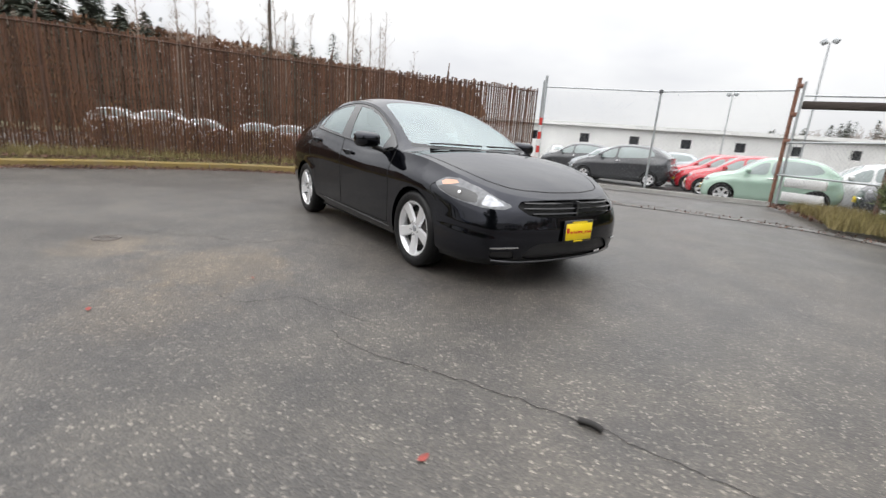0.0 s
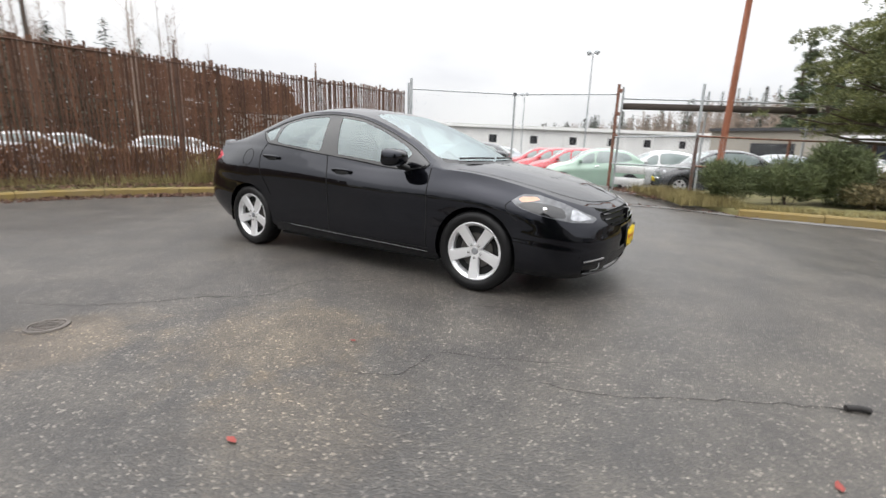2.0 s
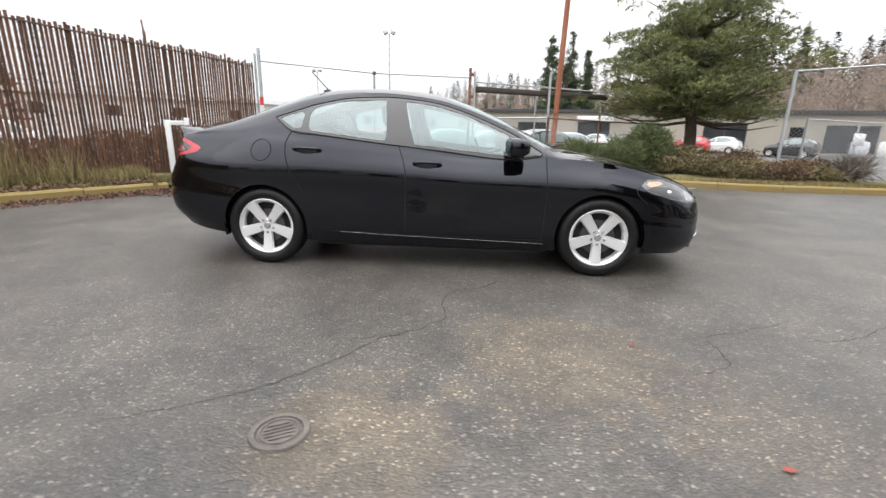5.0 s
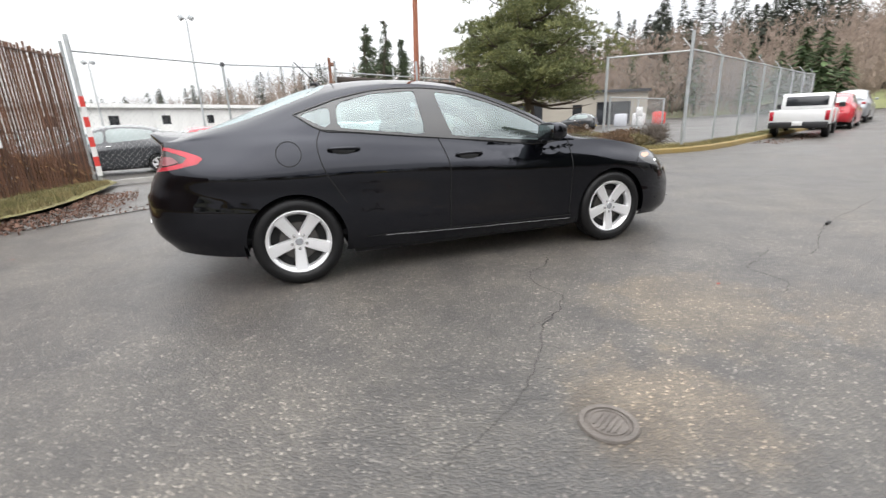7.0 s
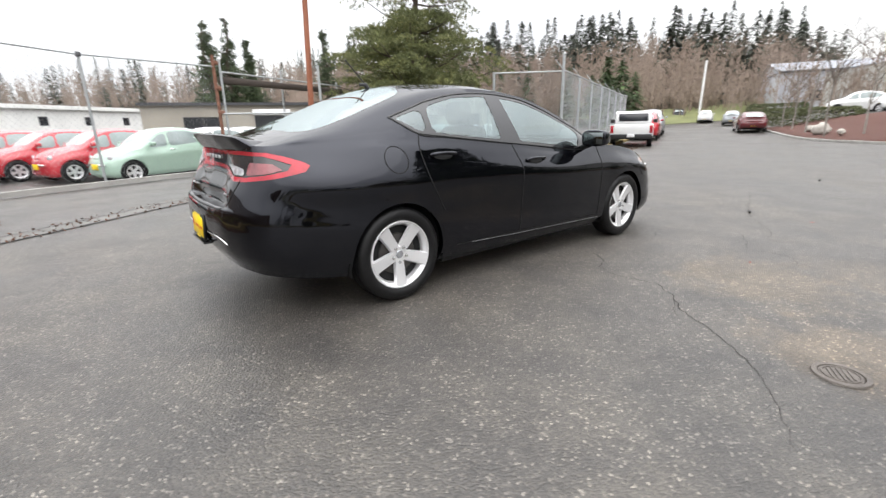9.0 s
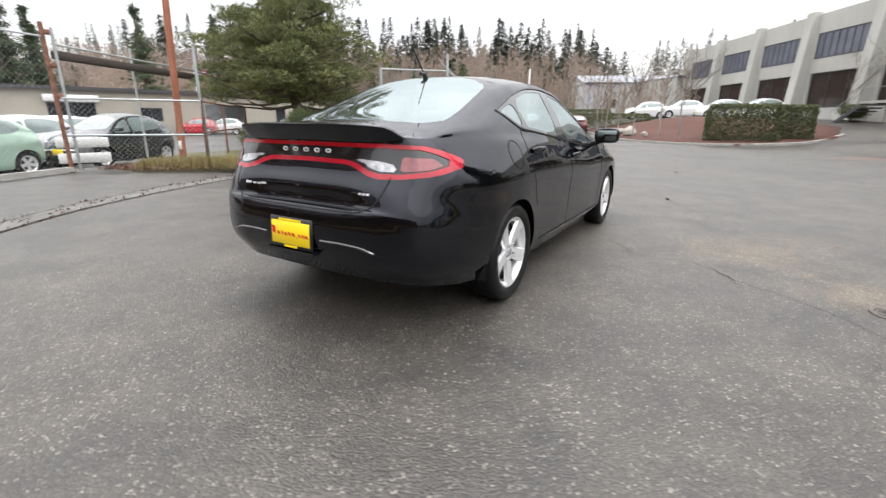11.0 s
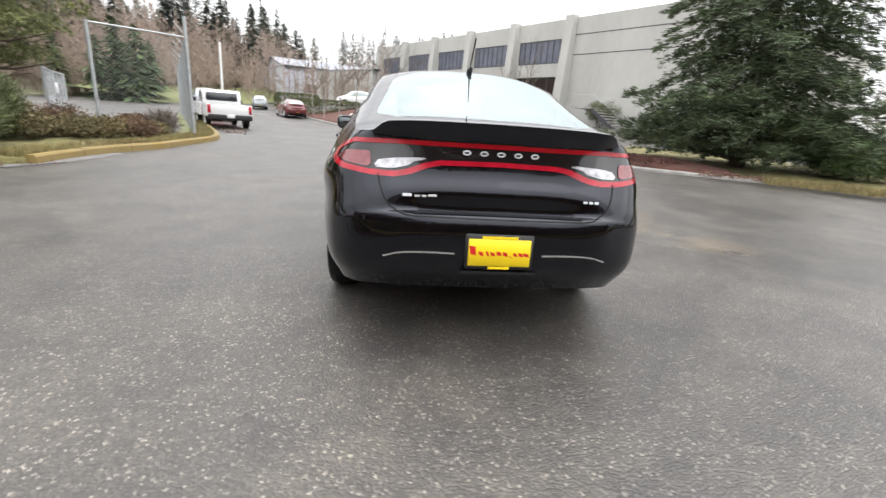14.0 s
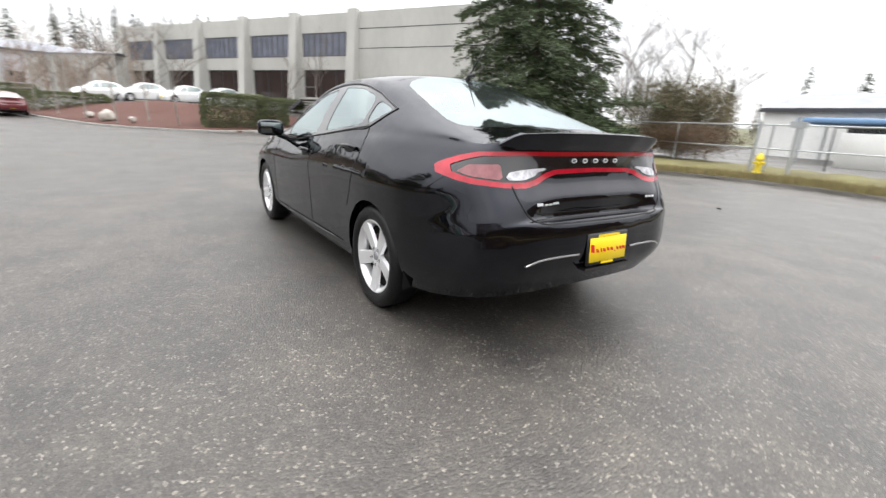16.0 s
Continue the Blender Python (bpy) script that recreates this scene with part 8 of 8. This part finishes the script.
stick((4.72, -4.40, .012), (4.80, -4.37, .012), .013, "stick_black", "twig_scrap", "short dark twig lying on the asphalt", .004)
stick((7.70, -1.16, .012), (7.95, -1.12, .012), .012, "stick_black", "twig_scrap", "thin dark twig lying on the asphalt", .01)


def fallen_leaf(x, y, a, s, seed, mat="red_leaf"):
    g = Geo()
    pts = [(0, 0), (.5, .32), (.95, .22), (1.25, 0), (.95, -.22), (.5, -.32)]
    v = [(px * s, py * s, .004 + .25 * s * (.3 * px * px - abs(py)) * (1 if seed % 2 else -.4) + .006) for px, py in pts]
    g.add(v, [(0, 1, 2, 3), (0, 3, 4, 5)], Matrix.Translation((x, y, 0)) @ Matrix.Rotation(a, 4, "Z"))
    tagged(put("fallen_leaf", g.mesh("fallen_leaf", mat)), "small curled red-brown leaf on the asphalt", "leaf", "fallen leaves")


for k, (x, y) in enumerate(((1.44, -3.01), (3.39, -2.05), (1.26, -2.10), (-2.6, -4.2), (5.9, -4.48), (-5.2, .2), (-3.9, 1.0), (-1.6, -5.9))):
    fallen_leaf(x, y, k * 1.7, .045 if k < 2 else .032, k)


def litter(name, spots_n, area, seed, mat, label, size=.035):
    """Loose fallen leaves strewn over an area."""
    rnd = random.Random(seed)
    spots = []
    while len(spots) < spots_n:
        x, y, z = area(rnd)
        spots.append((x, y, z))
    v, f = leaf_mass(rnd, spots, size, 1.2)
    lo = [(a, b, max(c, 0)) for a, b, c in v]
    tagged(put(name, mesh_of(name, v, f, mat)), label, "leaves", "", "stuff")


def along_path(path, lo, hi, z=.02, zz=.0):
    line = spline(path, 8)

    def pick(rnd):
        i = rnd.randrange(len(line) - 1)
        t = rnd.random()
        p, d = line[i] + (line[i + 1] - line[i]) * t, line[i + 1] - line[i]
        n = np.array([-d[1], d[0]]) / (np.hypot(*d) + 1e-9)
        q = p + n * rnd.uniform(lo, hi)
        return q[0], q[1], lift(q[0], q[1]) + z + rnd.random() * zz
    return pick


litter("leaf_litter", 5200, along_path(KERB_W, -.50, -.05), 1, "leaf_litter", "wet brown fallen leaves along the yellow kerb", .03)
litter("leaf_litter", 3600, along_path(KERB_W, .0, .9, .155, .03), 21, "leaf_litter", "brown leaves strewn over the yellow kerb and verge", .032)
litter("leaf_litter", 1600, along_path([(-4.9, 2.4), (-4.5, 3.3), (-4.3, 4.4), (-4.5, 5.6)], -.45, .35, .03, .03), 2, "leaf_litter", "heap of wet brown fallen leaves beside the gutter", .026)
litter("leaf_litter", 900, along_path(KERB_S[3:11], .05, .5), 3, "leaf_litter", "brown fallen leaves along the south kerb", .035)
litter("leaf_litter", 700, along_path(GUTTER[:7], -.25, .25), 4, "leaf_litter", "scattered brown leaves in the gutter", .025)
litter("leaf_litter", 1100, along_path([(2.5, 7.2), (1.3, 8.9), (.8, 9.6)], -.4, .6, .08, .05), 5, "leaf_litter", "rusty fallen leaves on the bed by the fence")
litter("leaf_litter", 500, along_path([(13, 6.6), (16, 7.6), (19, 8.9)], -.8, .1, .01), 6, "leaf_litter", "brown leaves blown along the kerb")
litter("leaf_litter", 2600, along_path(KERB_S[4:], -1.2, -.02, .13, .03), 22, "leaf_litter", "brown leaves strewn over the south verge", .04)
litter("mulch_chips", 2500, along_path([(8.2, -7.4), (9.6, -7.4), (11.2, -7.6)], -.6, .9, .24, .08), 7, "mulch", "loose bark chips below the fir", .04)


def tufts(name, n, area, seed, mat, label, h=.12):
    """Short grass blades over an area."""
    rnd = random.Random(seed)
    v, f = [], []
    while len(f) < n:
        x, y, z = area(rnd)
        for _ in range(5):
            a, b = rnd.uniform(0, 6.283), rnd.uniform(.1, .6)
            hh = h * rnd.uniform(.5, 1.3)
            dx, dy = math.cos(a) * hh * b, math.sin(a) * hh * b
            px, py = x + rnd.uniform(-.05, .05), y + rnd.uniform(-.05, .05)
            o = len(v)
            wx, wy = -math.sin(a) * .006, math.cos(a) * .006
            v += [(px - wx, py - wy, z - .02), (px + wx, py + wy, z - .02), (px + dx, py + dy, z + hh)]
            f.append((o, o + 1, o + 2))
    tagged(put(name, mesh_of(name, v, f, mat)), label, "grass", "", "stuff")


tufts("verge_grass", 14000, along_path(KERB_W, .10, 1.0, .12), 11, "moss_grass", "short mossy grass and dead blades on the verge", .07)
tufts("verge_grass", 9000, along_path(KERB_W[1:], .5, 1.5, .14), 12, "dry_grass", "pale dead grass along the fence foot", .22)
tufts("verge_grass", 7000, along_path([(-5.2, 2.9), (-4.95, 4.2), (-5.0, 5.6), (-5.05, 7.0)], -.15, .7, .12), 13, "moss_grass", "mossy grass at the end of the fence", .09)
tufts("tall_grass", 420, along_path([(-6.75, 1.3), (-6.5, 2.0), (-6.2, 2.7)], -.25, .12, .14), 19, "dry_grass", "tuft of tall pale dead grass against the fence", .62)
tufts("bed_grass", 9000, along_path(KERB_N[:8], .08, .7, .11), 14, "dry_grass", "dead yellow grass along the shrub bed", .10)
tufts("bed_grass", 7000, along_path([(3.0, 6.4), (2.4, 7.8), (1.4, 9.2)], -.5, .7, .12), 15, "dry_grass", "long dead grass below the fence", .18)
tufts("bed_grass", 6000, along_path(KERB_N[7:], .1, .7, .12), 16, "moss_grass", "green grass at the fence foot", .10)
tufts("south_grass", 16000, along_path(KERB_S[5:], -1.3, -.08, .10), 17, "moss_grass", "mossy grass and dead blades on the south verge", .09)
tufts("south_grass", 9000, along_path(KERB_S[5:], -1.6, -.3, .12), 18, "dry_grass", "dead yellow grass on the south verge", .16)


def hydrant():
    root = thing("fire_hydrant", "short yellow fire hydrant on the verge", "hydrant")
    m = Matrix.Translation((2.15, -13.1, .12))
    put("barrel", Geo().lathe([(.13, 0), (.13, .03), (.085, .05), (.085, .38), (.12, .40), (.12, .43), (.10, .46), (.09, .52), (.05, .57), (.0, .58)], 20).mesh("barrel", "hydrant_yellow", True, 40), root, "", m)
    for a in (0, math.pi / 2, math.pi):
        put("nozzle_cap", Geo().lathe([(.0, .16), (.045, .155), (.05, .11), (.04, .10), (.04, .06)], 12, "x").mesh("nozzle_cap", "hydrant_yellow", True, 40), root, "", m @ Matrix.Translation((0, 0, .30)) @ Matrix.Rotation(a, 4, "Z"))
    put("top_nut", Geo().lathe([(.0, .04), (.022, .04), (.024, 0)], 5).mesh("top_nut", "hydrant_yellow"), root, "", m @ Matrix.Translation((0, 0, .575)))


hydrant()
ub = thing("utility_marker", "small pale utility marker post on the south verge", "marker")
put("post", rounded("utility_marker", .12, .08, .62, .015, "sign_white", 2), ub, "", Matrix.Translation((5.6, -12.4, .05)) @ Matrix.Rotation(.12, 4, "X"))
put("tag", rounded("tag", .05, .012, .07, .003, "window_frame_dark", 1), ub, "", Matrix.Translation((5.6, -12.353, .50)))


def boulder(x, y, r, seed):
    bm = bmesh.new()
    bmesh.ops.create_icosphere(bm, subdivisions=3, radius=1)
    for v in bm.verts:
        k = 1 + .28 * noise.noise(v.co * 1.4 + Vector((seed, 0, 0))) + .10 * noise.noise(v.co * 4)
        v.co = Vector((v.co.x * r * k, v.co.y * r * .8 * k, v.co.z * r * .7 * k))
    me = bpy.data.meshes.new("boulder")
    bm.to_mesh(me)
    bm.free()
    me.materials.append(M["boulder_stone"])
    me.polygons.foreach_set("use_smooth", [True] * len(me.polygons))
    tagged(put("boulder", me, None, "", Matrix.Translation((x, y, lift(x, y) + .35 + r * .25))), "pale rounded boulder half sunk in mulch", "rock", "island boulders")


boulder(28.6, 3.35, .48, 1)
boulder(30.6, 4.3, .30, 2)
boulder(26.9, 2.2, .22, 3)
# yard clutter behind the fence
chain_fence("inner_fence", "low chain-link fence with a gate inside the yard", [(10.6, 10.6), (13.4, 12.2), (16.4, 13.8)], 1.75, 0, ("top",))
sb = thing("yard_sign", "small white sign on the inner fence", "sign")
put("board", rounded("board", .75, .03, .40, .008, "sign_white", 1), sb, "", Matrix.Translation((13.5, 12.2, .95)) @ Matrix.Rotation(.5, 4, "Z"))
for k, (x, y, mt, lab) in enumerate(((31.5, 32.0, "sign_white", "white storage tank in the far yard"), (33.0, 31.0, "barrier_red", "red storage tank in the far yard"), (30.2, 33.0, "wall_bluish", "pale blue storage bin in the far yard"))):
    d = thing("storage_tank", lab, "tank", "yard tanks")
    put("shell", Geo().lathe([(0, 0), (.55, 0), (.58, .05), (.58, 1.05), (.5, 1.15), (.2, 1.2), (0, 1.2)], 20).mesh("shell", mt, True, 40), d, "", Matrix.Translation((x, y, lift(x, y))))
# a yellow strap hanging on the slat fence and a stub post at its foot
st = thing("hose", "faded yellow hose hanging on the fence", "hose")
put("tube", Geo().tube([(-8.72, -3.15, .15), (-8.70, -3.05, .45), (-8.74, -3.15, .8), (-8.70, -3.05, 1.15), (-8.72, -2.95, 1.35), (-8.72, -2.75, 1.38)], .022, 6).mesh("tube", "kerb_yellow", True, 60), st)
# concrete blocks beside the gate
for k, (x, y, z) in enumerate(((.62, 10.35, .0), (.62, 10.35, .34))):
    b = thing("barrier_board", "pale grey board leaning on the gate fence", "board", "boards by the gate")
    put("plank", rounded("plank", .95, .06, .22, .012, "barrier_white", 1), b, "", Matrix.Translation((x, y, lift(x, y) + .15 + z)) @ Matrix.Rotation(-.3, 4, "Z"))
# keypad pedestal on the verge beside the gate
kp = thing("keypad_pedestal", "white steel gate keypad pedestal on the mossy verge", "pedestal")
at_kp = Matrix.Translation((-5.68, 4.31, .10)) @ Matrix.Rotation(.52, 4, "Z")
put("upright", rounded("upright", .10, .10, 1.10, .008, "sign_white", 2), kp, "white square steel post", at_kp)
put("arm", rounded("arm", .30, .09, .09, .008, "sign_white", 2), kp, "", at_kp @ Matrix.Translation((.16, 0, 1.002)))
kb = put("keypad_box", rounded("keypad_box", .09, .17, .29, .012, "sign_white", 2), kp, "pale weathered keypad box", at_kp @ Matrix.Translation((.33, 0, .86)))
put("keypad", rounded("keypad", .006, .11, .15, .002, "window_frame_dark", 1), kb, "", Matrix.Translation((.047, 0, .09)))
